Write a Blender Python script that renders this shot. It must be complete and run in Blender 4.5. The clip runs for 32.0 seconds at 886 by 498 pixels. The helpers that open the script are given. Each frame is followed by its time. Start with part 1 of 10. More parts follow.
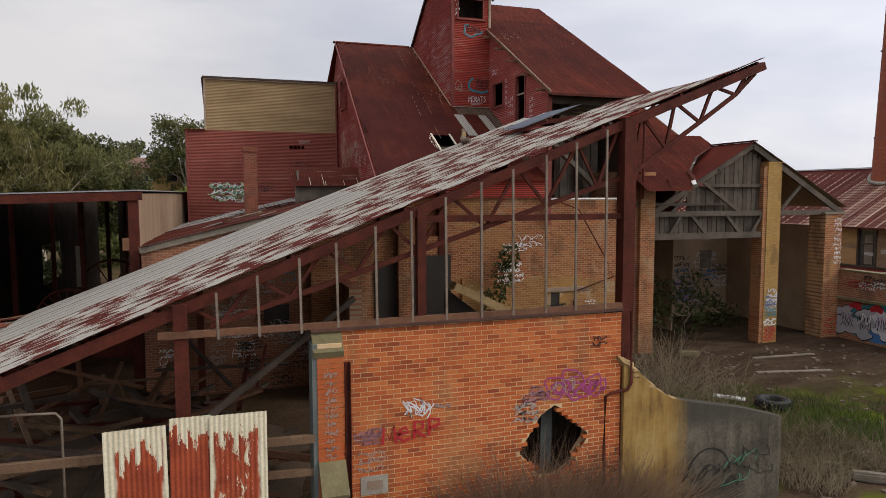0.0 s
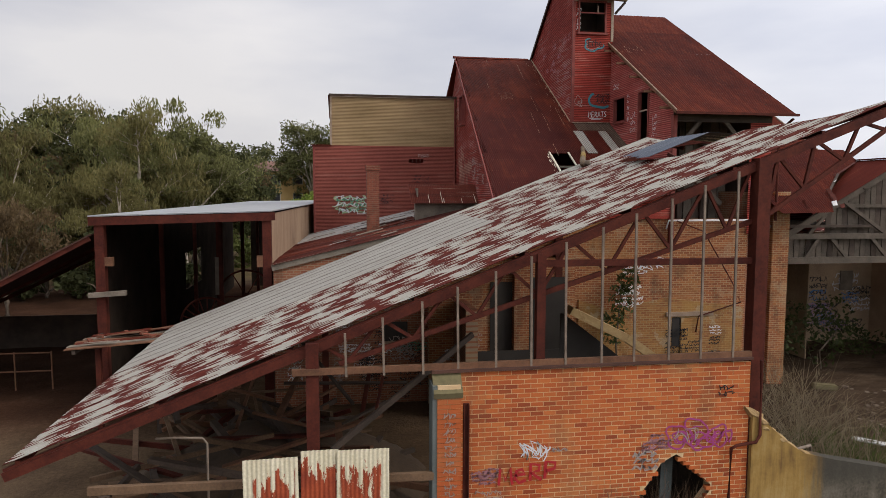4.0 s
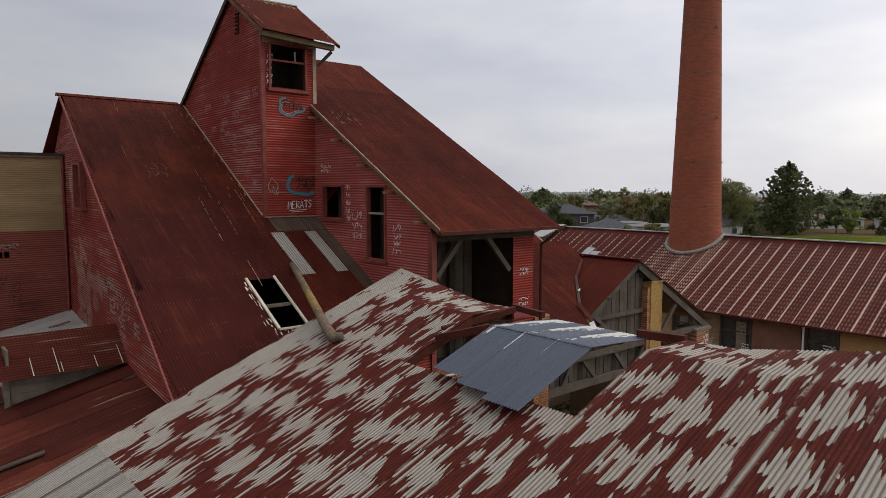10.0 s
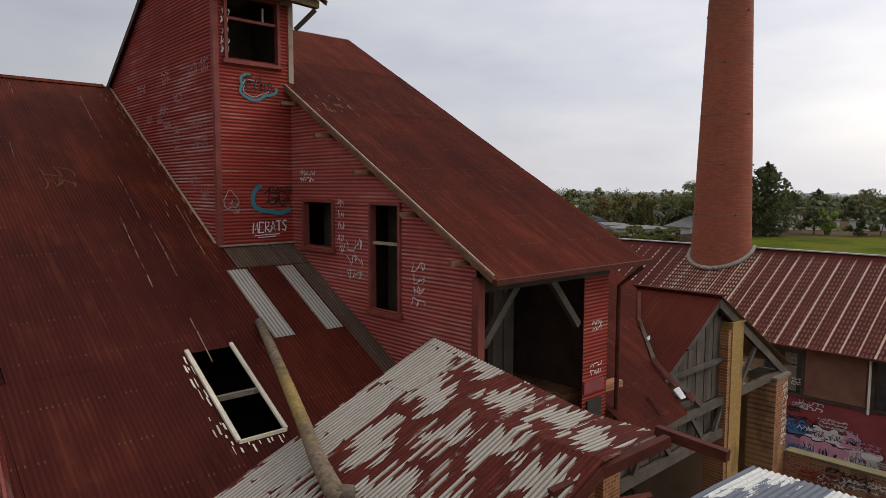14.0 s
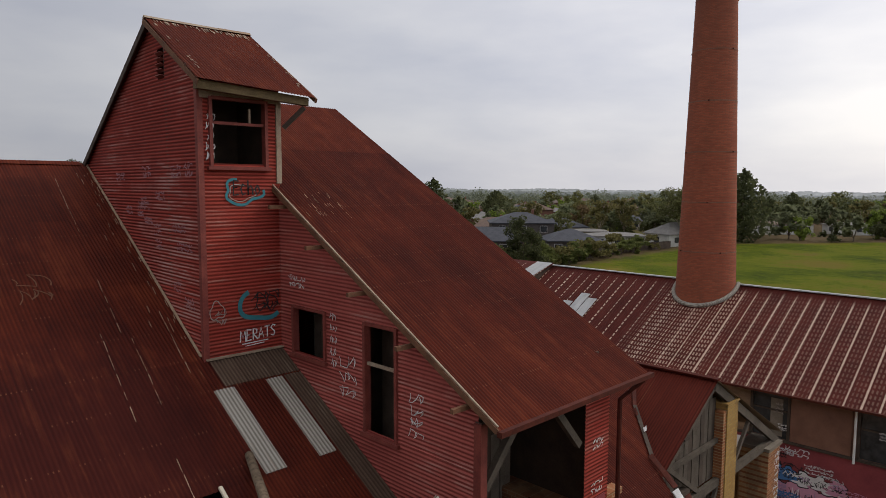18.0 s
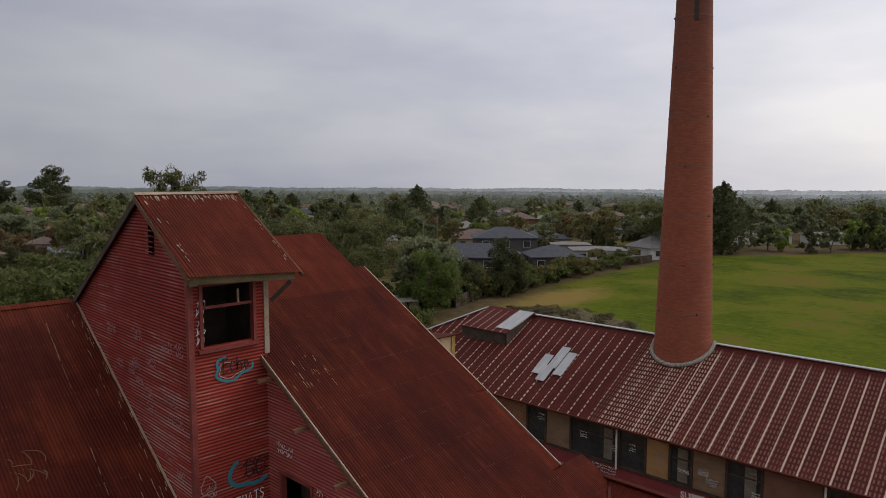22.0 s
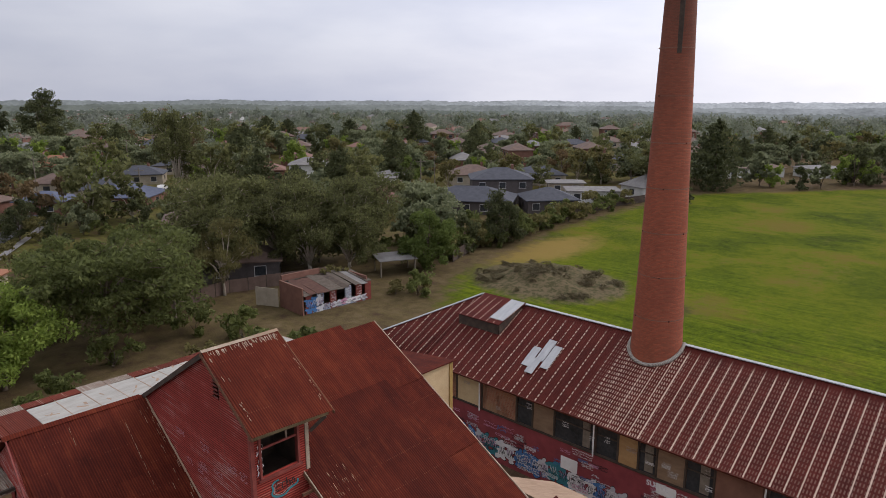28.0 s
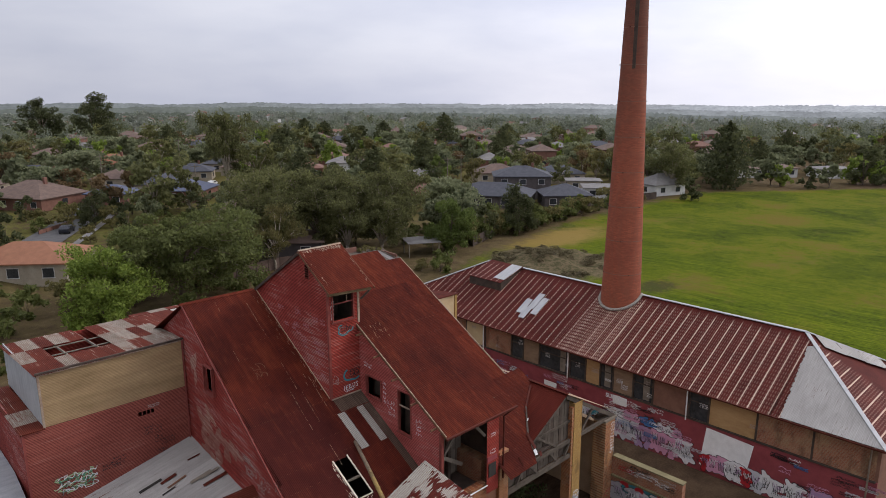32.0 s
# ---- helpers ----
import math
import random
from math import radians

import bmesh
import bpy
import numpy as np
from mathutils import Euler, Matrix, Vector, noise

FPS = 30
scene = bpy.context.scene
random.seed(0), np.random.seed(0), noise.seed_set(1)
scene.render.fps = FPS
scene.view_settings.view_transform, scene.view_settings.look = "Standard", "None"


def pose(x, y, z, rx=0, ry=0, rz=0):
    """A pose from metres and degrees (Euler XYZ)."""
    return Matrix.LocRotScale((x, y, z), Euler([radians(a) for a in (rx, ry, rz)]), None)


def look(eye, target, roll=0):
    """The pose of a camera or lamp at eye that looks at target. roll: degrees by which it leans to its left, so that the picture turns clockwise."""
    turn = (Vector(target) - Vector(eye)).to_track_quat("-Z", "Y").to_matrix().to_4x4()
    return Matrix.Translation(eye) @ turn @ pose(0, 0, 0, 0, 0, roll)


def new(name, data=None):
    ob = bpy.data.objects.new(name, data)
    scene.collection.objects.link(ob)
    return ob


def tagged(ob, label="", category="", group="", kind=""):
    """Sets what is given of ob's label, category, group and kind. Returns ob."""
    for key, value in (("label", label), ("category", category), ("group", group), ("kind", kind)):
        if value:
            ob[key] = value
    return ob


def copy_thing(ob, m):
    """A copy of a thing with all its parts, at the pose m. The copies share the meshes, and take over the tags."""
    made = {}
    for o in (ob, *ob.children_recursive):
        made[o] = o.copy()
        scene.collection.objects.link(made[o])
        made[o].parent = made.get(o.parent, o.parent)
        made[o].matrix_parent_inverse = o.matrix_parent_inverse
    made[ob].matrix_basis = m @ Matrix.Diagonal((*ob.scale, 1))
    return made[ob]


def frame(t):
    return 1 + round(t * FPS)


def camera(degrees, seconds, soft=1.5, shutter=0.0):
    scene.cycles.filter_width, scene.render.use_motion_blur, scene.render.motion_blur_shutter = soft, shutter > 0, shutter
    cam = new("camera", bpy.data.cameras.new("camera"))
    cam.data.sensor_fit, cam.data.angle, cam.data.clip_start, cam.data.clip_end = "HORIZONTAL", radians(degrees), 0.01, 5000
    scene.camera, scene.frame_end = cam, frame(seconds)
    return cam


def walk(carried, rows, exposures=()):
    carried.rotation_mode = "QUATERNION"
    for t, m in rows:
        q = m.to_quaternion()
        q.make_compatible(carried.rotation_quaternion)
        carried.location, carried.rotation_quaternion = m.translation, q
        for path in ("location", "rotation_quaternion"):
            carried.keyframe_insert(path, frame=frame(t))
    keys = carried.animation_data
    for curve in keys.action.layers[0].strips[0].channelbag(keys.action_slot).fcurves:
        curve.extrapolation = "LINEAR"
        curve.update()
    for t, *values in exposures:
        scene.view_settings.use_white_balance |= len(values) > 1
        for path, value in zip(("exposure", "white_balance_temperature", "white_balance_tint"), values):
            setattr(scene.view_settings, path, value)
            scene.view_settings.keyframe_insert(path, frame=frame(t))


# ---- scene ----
cam = camera(66.61, 32.0, 0.7)
# seconds, place in metres, degrees of pitch, roll and yaw
PATH = [
    (0, 0, 0, 6.72, -4.67, -0.124, -18.508),
    (0.5, -0.033, -0.032, 6.735, -4.706, -0.148, -17.084),
    (1, -0.041, -0.039, 6.738, -4.714, -0.075, -13.077),
    (1.5, -0.047, -0.095, 6.739, -4.701, 0, -10.202),
    (2, -0.062, -0.11, 6.734, -4.69, 0.047, -9.059),
    (2.5, -0.073, -0.106, 6.768, -4.74, 0.1, -8.849),
    (3, -0.087, -0.09, 6.91, -4.732, 0.138, -8.91),
    (3.5, -0.103, -0.089, 7.227, -4.788, 0.199, -8.924),
    (5.5, -0.35, 0.704, 8.496, -5.011, 0.075, -8.823),
    (6, -0.302, 1.43, 8.849, -5.066, 0.043, -8.728),
    (6.5, -0.24, 2.28, 9.238, -5.11, 0.068, -8.636),
    (7, -0.168, 3.135, 9.66, -5.166, 0.092, -8.723),
    (7.5, -0.039, 4.189, 10.008, -5.112, 0.144, -10.2),
    (8, 0.076, 5.247, 10.402, -5.039, 0.125, -17.604),
    (8.5, 0.024, 6.263, 10.842, -5.021, 0.057, -29.871),
    (9, 0.155, 7.463, 11.192, -5.024, -0.012, -37.852),
    (9.5, 0.433, 8.64, 11.404, -5.099, 0.03, -40.047),
    (10, 0.842, 9.843, 11.561, -5.094, 0.069, -40.625),
    (10.5, 1.33, 11.027, 11.702, -5.076, 0.084, -41.097),
    (11, 2.009, 12.28, 11.771, -5.044, 0.154, -41.511),
    (11.5, 2.729, 13.465, 11.778, -5.054, 0.168, -41.894),
    (12, 3.167, 14.193, 11.769, -5.071, 0.155, -42.156),
    (12.5, 3.247, 14.489, 11.747, -5.113, 0.176, -42.437),
    (13, 3.391, 14.748, 11.746, -5.145, 0.167, -42.803),
    (13.5, 3.679, 15.229, 11.803, -5.174, 0.139, -43.03),
    (14, 3.901, 15.579, 11.944, -5.183, 0.181, -43.3),
    (14.5, 3.991, 15.778, 12.154, -5.189, 0.169, -43.582),
    (16.5, 4.175, 16.357, 13.249, -5.294, 0.212, -44.376),
    (17, 4.119, 16.365, 13.572, -5.35, 0.232, -44.63),
    (17.5, 4.093, 16.35, 13.907, -5.392, 0.183, -44.897),
    (18, 4.119, 16.333, 14.269, -5.399, 0.157, -45.119),
    (18.5, 4.122, 16.268, 14.644, -5.4, 0.173, -45.317),
    (19, 4.125, 16.245, 15.043, -5.357, 0.105, -45.518),
    (19.5, 4.134, 16.236, 15.498, -5.451, 0.044, -45.689),
    (20, 4.146, 16.247, 15.958, -5.553, 0.024, -45.851),
    (20.5, 4.092, 16.157, 16.494, -5.628, -0.018, -46.051),
    (21, 4.038, 16.107, 17.015, -5.642, -0.007, -46.2),
    (21.5, 4.003, 16.093, 17.564, -5.552, -0.038, -46.312),
    (22, 3.953, 16.088, 18.127, -5.52, -0.018, -46.464),
    (22.5, 3.959, 16.103, 18.644, -7.236, -0.1, -46.582),
    (23, 4, 16.099, 19.111, -10.994, -0.129, -46.627),
    (23.5, 3.914, 16.031, 19.623, -12.939, -0.046, -46.735),
    (24, 3.928, 16.003, 20.124, -12.919, -0.068, -46.72),
    (24.5, 3.936, 15.911, 20.771, -12.865, -0.09, -46.668),
    (25, 3.939, 15.827, 21.468, -12.846, -0.085, -46.633),
    (25.5, 3.934, 15.842, 22.207, -12.87, -0.148, -46.613),
    (26, 3.882, 15.899, 23.027, -12.954, -0.193, -46.681),
    (26.5, 3.666, 15.77, 23.785, -12.956, -0.16, -46.694),
    (28.5, 0.77, 13.091, 25.183, -12.871, -0.178, -46.682),
    (29, -0.322, 11.841, 25.204, -12.79, -0.136, -46.294),
    (29.5, -1.378, 10.507, 25.202, -12.716, -0.162, -45.756),
    (30, -2.636, 8.973, 25.178, -12.638, -0.162, -45.284),
    (30.5, -3.925, 7.356, 25.132, -12.49, -0.14, -44.848),
    (31, -5.206, 5.762, 25.149, -12.428, -0.215, -44.496),
    (31.5, -6.337, 4.355, 25.22, -12.487, -0.211, -44.207),
    (32, -7.197, 3.259, 25.273, -12.667, -0.175, -43.974),
]
EXPOSURES = [(0, 0.28, 6750, 14), (3, 0.36, 6750, 14), (6, 0.32, 6700, 14), (7.5, 0.2, 6700, 14), (9, -0.05, 6750, 13), (14, -0.06, 6800, 13), (18, -0.12, 6800, 13), (20, -0.22, 6750, 14), (23, -0.34, 6600, 15), (25, -0.02, 6500, 16), (26, 0.12, 6480, 16), (29, 0.23, 6420, 17), (32, 0.28, 6420, 17)]
walk(cam, [(t, pose(x, y, z, 90 + p, 0, w) @ pose(0, 0, 0, 0, 0, r)) for t, x, y, z, p, r, w in PATH], EXPOSURES)

# ---- sky and sun ----
SUN_FROM = (40.0, -22.0, 36.0)
V_SUN = Vector(SUN_FROM).normalized()
world = bpy.data.worlds.new("overcast_sky")
scene.world = world
world.use_nodes = True
wn, wl = world.node_tree.nodes, world.node_tree.links
wn.clear()
w_out = wn.new("ShaderNodeOutputWorld")
w_bg = wn.new("ShaderNodeBackground")
w_sky = wn.new("ShaderNodeTexSky")
w_sky.sky_type = "NISHITA"
w_sky.sun_disc = False
w_sky.sun_elevation, w_sky.sun_rotation = math.asin(V_SUN.z), math.atan2(V_SUN.x, V_SUN.y)
w_sky.air_density, w_sky.dust_density, w_sky.ozone_density = 1.0, 2.0, 1.0
w_co = wn.new("ShaderNodeTexCoord")
w_map = wn.new("ShaderNodeMapping")
w_map.inputs["Scale"].default_value = (1.2, 1.2, 4.2)
w_n1 = wn.new("ShaderNodeTexNoise")
w_n1.inputs["Scale"].default_value, w_n1.inputs["Detail"].default_value, w_n1.inputs["Roughness"].default_value = 1.5, 6.0, 0.5
w_ramp = wn.new("ShaderNodeValToRGB")
w_ramp.color_ramp.elements[0].position, w_ramp.color_ramp.elements[0].color = 0.30, (5.0, 5.35, 6.2, 1)
w_ramp.color_ramp.elements[1].position, w_ramp.color_ramp.elements[1].color = 0.66, (8.0, 8.1, 8.2, 1)
w_mix = wn.new("ShaderNodeMix")
w_mix.data_type = "RGBA"
w_mix.inputs["Factor"].default_value = 0.9
wl.new(w_co.outputs["Generated"], w_map.inputs["Vector"])
wl.new(w_map.outputs["Vector"], w_n1.inputs["Vector"])
wl.new(w_n1.outputs["Fac"], w_ramp.inputs["Fac"])
wl.new(w_sky.outputs["Color"], w_mix.inputs["A"])
wl.new(w_ramp.outputs["Color"], w_mix.inputs["B"])
# the cloud is brighter round the hidden sun
w_dot = wn.new("ShaderNodeVectorMath")
w_dot.operation = "DOT_PRODUCT"
w_dot.inputs[1].default_value = V_SUN
w_glow = wn.new("ShaderNodeMapRange")
w_glow.inputs["From Min"].default_value, w_glow.inputs["From Max"].default_value = -0.4, 0.95
w_glow.inputs["To Min"].default_value, w_glow.inputs["To Max"].default_value = 0.78, 1.54
w_mul = wn.new("ShaderNodeMix")
w_mul.data_type, w_mul.blend_type = "RGBA", "MULTIPLY"
w_mul.inputs["Factor"].default_value = 1.0
wl.new(w_co.outputs["Generated"], w_dot.inputs[0])
wl.new(w_dot.outputs["Value"], w_glow.inputs["Value"])
wl.new(w_mix.outputs["Result"], w_mul.inputs["A"])
wl.new(w_glow.outputs["Result"], w_mul.inputs["B"])
# an overcast sky grows brighter towards the zenith
w_sep = wn.new("ShaderNodeSeparateXYZ")
w_zen = wn.new("ShaderNodeMapRange")
w_zen.inputs["From Min"].default_value, w_zen.inputs["From Max"].default_value = 0.0, 1.0
w_zen.inputs["To Min"].default_value, w_zen.inputs["To Max"].default_value = 1.0, 1.18
w_top = wn.new("ShaderNodeMix")
w_top.data_type, w_top.blend_type = "RGBA", "MULTIPLY"
w_top.inputs["Factor"].default_value = 1.0
wl.new(w_co.outputs["Generated"], w_sep.inputs[0])
wl.new(w_sep.outputs[2], w_zen.inputs["Value"])
wl.new(w_mul.outputs["Result"], w_top.inputs["A"])
wl.new(w_zen.outputs["Result"], w_top.inputs["B"])
w_dot2 = wn.new("ShaderNodeVectorMath")
w_dot2.operation = "DOT_PRODUCT"
w_dot2.inputs[1].default_value = Vector((0.41, 0.88, 0.24)).normalized()
w_bank = wn.new("ShaderNodeMapRange")
w_bank.interpolation_type = "SMOOTHSTEP"
w_bank.inputs["From Min"].default_value, w_bank.inputs["From Max"].default_value = 0.85, 1.0
w_bank.inputs["To Min"].default_value, w_bank.inputs["To Max"].default_value = 0.0, 1.0
w_grey = wn.new("ShaderNodeMix")
w_grey.data_type, w_grey.blend_type = "RGBA", "MULTIPLY"
w_grey.inputs["B"].default_value = (0.77, 0.80, 0.85, 1)
wl.new(w_co.outputs["Generated"], w_dot2.inputs[0])
wl.new(w_dot2.outputs["Value"], w_bank.inputs["Value"])
wl.new(w_bank.outputs["Result"], w_grey.inputs["Factor"])
wl.new(w_top.outputs["Result"], w_grey.inputs["A"])
wl.new(w_grey.outputs["Result"], w_bg.inputs["Color"])
w_bg.inputs["Strength"].default_value = 0.097
wl.new(w_bg.outputs["Background"], w_out.inputs["Surface"])

sun_data = bpy.data.lights.new("sun", "SUN")
sun_data.energy, sun_data.angle, sun_data.color = 1.05, radians(16), (1.0, 0.93, 0.83)
sun = new("sun", sun_data)
sun.matrix_world = look(SUN_FROM, (0, 0, 0))

# ---- materials ----
MATS = {}


class Nodes:
    """A small builder for one node material."""

    def __init__(self, name):
        self.m = bpy.data.materials.new(name)
        self.m.use_nodes = True
        self.t = self.m.node_tree
        self.b = self.t.nodes["Principled BSDF"]
        self.pos = self.t.nodes.new("ShaderNodeNewGeometry").outputs["Position"]
        MATS[name] = self.m

    def put(self, socket, value):
        if hasattr(value, "links"):
            self.t.links.new(value, socket)
        elif isinstance(value, (tuple, list)) and len(value) == 3 and socket.type == "RGBA":
            socket.default_value = (*value, 1)
        else:
            socket.default_value = value

    def noise(self, scale=1.0, detail=4.0, rough=0.55, stretch=(1, 1, 1), vec=None, distort=0.0):
        mp = self.t.nodes.new("ShaderNodeMapping")
        mp.inputs["Scale"].default_value = stretch
        self.put(mp.inputs["Vector"], vec or self.pos)
        n = self.t.nodes.new("ShaderNodeTexNoise")
        n.inputs["Scale"].default_value, n.inputs["Detail"].default_value = scale, detail
        n.inputs["Roughness"].default_value, n.inputs["Distortion"].default_value = rough, distort
        self.t.links.new(mp.outputs["Vector"], n.inputs["Vector"])
        return n.outputs["Fac"]

    def ramp(self, fac, stops):
        r = self.t.nodes.new("ShaderNodeValToRGB")
        e = r.color_ramp.elements
        while len(e) < len(stops):
            e.new(0.5)
        for el, (p, c) in zip(e, stops):
            el.position = p
            el.color = (*c, 1) if isinstance(c, tuple) else (c, c, c, 1)
        self.put(r.inputs["Fac"], fac)
        return r.outputs["Color"]

    def mix(self, fac, a, b, mode="MIX"):
        n = self.t.nodes.new("ShaderNodeMix")
        n.data_type, n.blend_type = "RGBA", mode
        self.put(n.inputs["Factor"], fac)
        self.put(n.inputs["A"], a)
        self.put(n.inputs["B"], b)
        return n.outputs["Result"]

    def math(self, op, a, b=0.0, c=0.0):
        n = self.t.nodes.new("ShaderNodeMath")
        n.operation = op
        for s, v in zip(n.inputs, (a, b, c)):
            self.put(s, v)
        return n.outputs[0]

    def step(self, v, lo, hi):
        n = self.t.nodes.new("ShaderNodeMapRange")
        n.interpolation_type = "SMOOTHSTEP"
        self.put(n.inputs["Value"], v)
        n.inputs["From Min"].default_value, n.inputs["From Max"].default_value = lo, hi
        return n.outputs["Result"]

    def xyz(self, vec=None):
        n = self.t.nodes.new("ShaderNodeSeparateXYZ")
        self.put(n.inputs[0], vec or self.pos)
        return n.outputs

    def random(self):
        return self.t.nodes.new("ShaderNodeObjectInfo").outputs["Random"]

    def island(self):
        return self.t.nodes.new("ShaderNodeNewGeometry").outputs["Random Per Island"]

    def done(self, colour, rough=0.7, metal=0.0, bump=None, depth=0.01, strength=0.5, spec=0.4):
        self.put(self.b.inputs["Base Color"], colour)
        self.put(self.b.inputs["Roughness"], rough)
        self.put(self.b.inputs["Metallic"], metal)
        self.put(self.b.inputs["Specular IOR Level"], spec)
        if bump is not None:
            n = self.t.nodes.new("ShaderNodeBump")
            n.inputs["Distance"].default_value, n.inputs["Strength"].default_value = depth, strength
            self.put(n.inputs["Height"], bump)
            self.t.links.new(n.outputs["Normal"], self.b.inputs["Normal"])
        return self.m


def plain(name, dark, light, scale=2.0, rough=0.75, metal=0.0, fine=28.0, stretch=(1, 1, 1), depth=0.008, vary=0.0, spec=0.4):
    """Two-scale mottled surface between two colours."""
    n = Nodes(name)
    big = n.noise(scale, 5, 0.6, stretch)
    small = n.noise(fine, 4, 0.6, stretch)
    f = n.math("ADD", n.math("MULTIPLY", big, 0.62), n.math("MULTIPLY", small, 0.38))
    col = n.ramp(f, [(0.33, dark), (0.67, light)])
    if vary:
        r = n.math("MULTIPLY_ADD", n.random(), vary, 1 - vary / 2)
        col = n.mix(1.0, col, n.ramp(r, [(0, 0.0), (1, 1.0)]), "MULTIPLY")
    return n.done(col, n.math("MULTIPLY_ADD", small, 0.3, rough - 0.15), metal, small, depth, 0.5, spec)


def brick_mat(name, island):
    n = Nodes(name)
    r = n.island() if island else n.random()
    col = n.ramp(r, [(0.0, (0.25, 0.050, 0.016)), (0.13, (0.40, 0.086, 0.022)), (0.6, (0.51, 0.122, 0.030)), (1.0, (0.58, 0.170, 0.046))])
    g = n.noise(38, 5, 0.65)
    st = n.step(n.noise(0.55, 4, 0.6), 0.52, 0.72)
    col = n.mix(n.math("MULTIPLY", g, 0.30), col, (0.18, 0.06, 0.035))
    col = n.mix(n.math("MULTIPLY", st, 0.42), col, (0.42, 0.26, 0.11))
    wash = n.step(n.noise(1.0, 5, 0.6, (2.2, 1.0, 0.35)), 0.52, 0.70)
    col = n.mix(n.math("MULTIPLY", wash, 0.5), col, (0.17, 0.075, 0.035))
    return n.done(col, 0.85, 0.0, g, 0.006, 0.6, 0.25)


def masonry(name, c1, c2, mortar, axis, stain=(0.36, 0.28, 0.17), dirt=0.5, plaster=0.0, sooty_from=None):
    """Brickwork that stays far off: courses of 86 mm. axis: the horizontal world axis of the wall."""
    n = Nodes(name)
    x, y, z = n.xyz()
    cb = n.t.nodes.new("ShaderNodeCombineXYZ")
    n.put(cb.inputs[0], x if axis == "x" else y)
    n.put(cb.inputs[1], z)
    bt = n.t.nodes.new("ShaderNodeTexBrick")
    bt.inputs["Scale"].default_value = 1.0
    bt.inputs["Brick Width"].default_value, bt.inputs["Row Height"].default_value = 0.24, 0.086
    bt.inputs["Mortar Size"].default_value = 0.011
    bt.inputs["Bias"].default_value = -0.1
    n.put(bt.inputs["Vector"], cb.outputs[0])
    n.put(bt.inputs["Color1"], c1)
    n.put(bt.inputs["Color2"], c2)
    n.put(bt.inputs["Mortar"], mortar)
    g = n.noise(30, 4, 0.6)
    st = n.step(n.noise(0.5, 5, 0.62), 0.45, 0.72)
    col = n.mix(n.math("MULTIPLY", g, 0.4), bt.outputs["Color"], (0.10, 0.05, 0.035))
    col = n.mix(n.math("MULTIPLY", st, dirt), col, stain)
    soot = n.step(n.noise(1.0, 5, 0.65, (1.1, 1.1, 0.45)), 0.50, 0.64)
    col = n.mix(n.math("MULTIPLY", soot, 0.12 if sooty_from else 0.5), col, (0.07, 0.042, 0.026))
    if plaster:
        pl = n.step(n.noise(0.85, 6, 0.68), 0.55, 0.60)
        col = n.mix(n.math("MULTIPLY", pl, plaster), col, n.ramp(g, [(0.3, (0.30, 0.24, 0.15)), (0.7, (0.46, 0.39, 0.27))]))
    if sooty_from:
        up = n.step(n.math("ADD", z, n.math("MULTIPLY", n.noise(0.5, 5, 0.65, (1.5, 1.5, 0.3)), 12.0)), sooty_from, sooty_from + 16.0)
        col = n.mix(n.math("MULTIPLY", up, 0.62), col, (0.075, 0.045, 0.036))
    return n.done(col, 0.88, 0.0, n.math("SUBTRACT", n.math("MULTIPLY", g, 0.3), bt.outputs["Fac"]), 0.008, 0.7, 0.25)


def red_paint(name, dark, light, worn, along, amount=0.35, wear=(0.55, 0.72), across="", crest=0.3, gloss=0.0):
    """Old paint on corrugated iron: each wave weathers on its own, scuffs on the crests show the metal. The crest
    amount paints the waves' light and shade into the tone.
    """
    n = Nodes(name)
    streak = n.noise(1.0, 4, 0.65, along)
    big = n.noise(0.35, 4, 0.6)
    fine = n.noise(22, 4, 0.6)
    f = n.math("ADD", n.math("MULTIPLY", streak, 0.40), n.math("ADD", n.math("MULTIPLY", big, 0.45), n.math("MULTIPLY", fine, 0.15)))
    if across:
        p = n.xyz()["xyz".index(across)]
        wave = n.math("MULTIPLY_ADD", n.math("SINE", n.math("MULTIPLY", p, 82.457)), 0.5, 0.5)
        # lighter crests, darker troughs: corrugation shading put into the colour
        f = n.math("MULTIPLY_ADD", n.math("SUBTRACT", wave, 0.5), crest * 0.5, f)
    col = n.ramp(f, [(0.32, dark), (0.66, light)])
    scuff = n.math("MULTIPLY", n.step(n.noise(2.2, 6, 0.7, tuple(0.5 * a for a in along)), *wear), n.step(big, 0.42, 0.62))
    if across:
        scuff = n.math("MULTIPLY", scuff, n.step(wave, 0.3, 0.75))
    col = n.mix(n.math("MULTIPLY", scuff, amount), col, worn)
    rs = n.math("MULTIPLY_ADD", n.random(), 0.26, 0.87)
    col = n.mix(1.0, col, n.ramp(rs, [(0, 0.0), (1, 1.0)]), "MULTIPLY")
    return n.done(col, n.math("MULTIPLY_ADD", fine, 0.2, 0.68 - gloss), 0.0, fine, 0.003, 0.4, 0.08 + gloss)


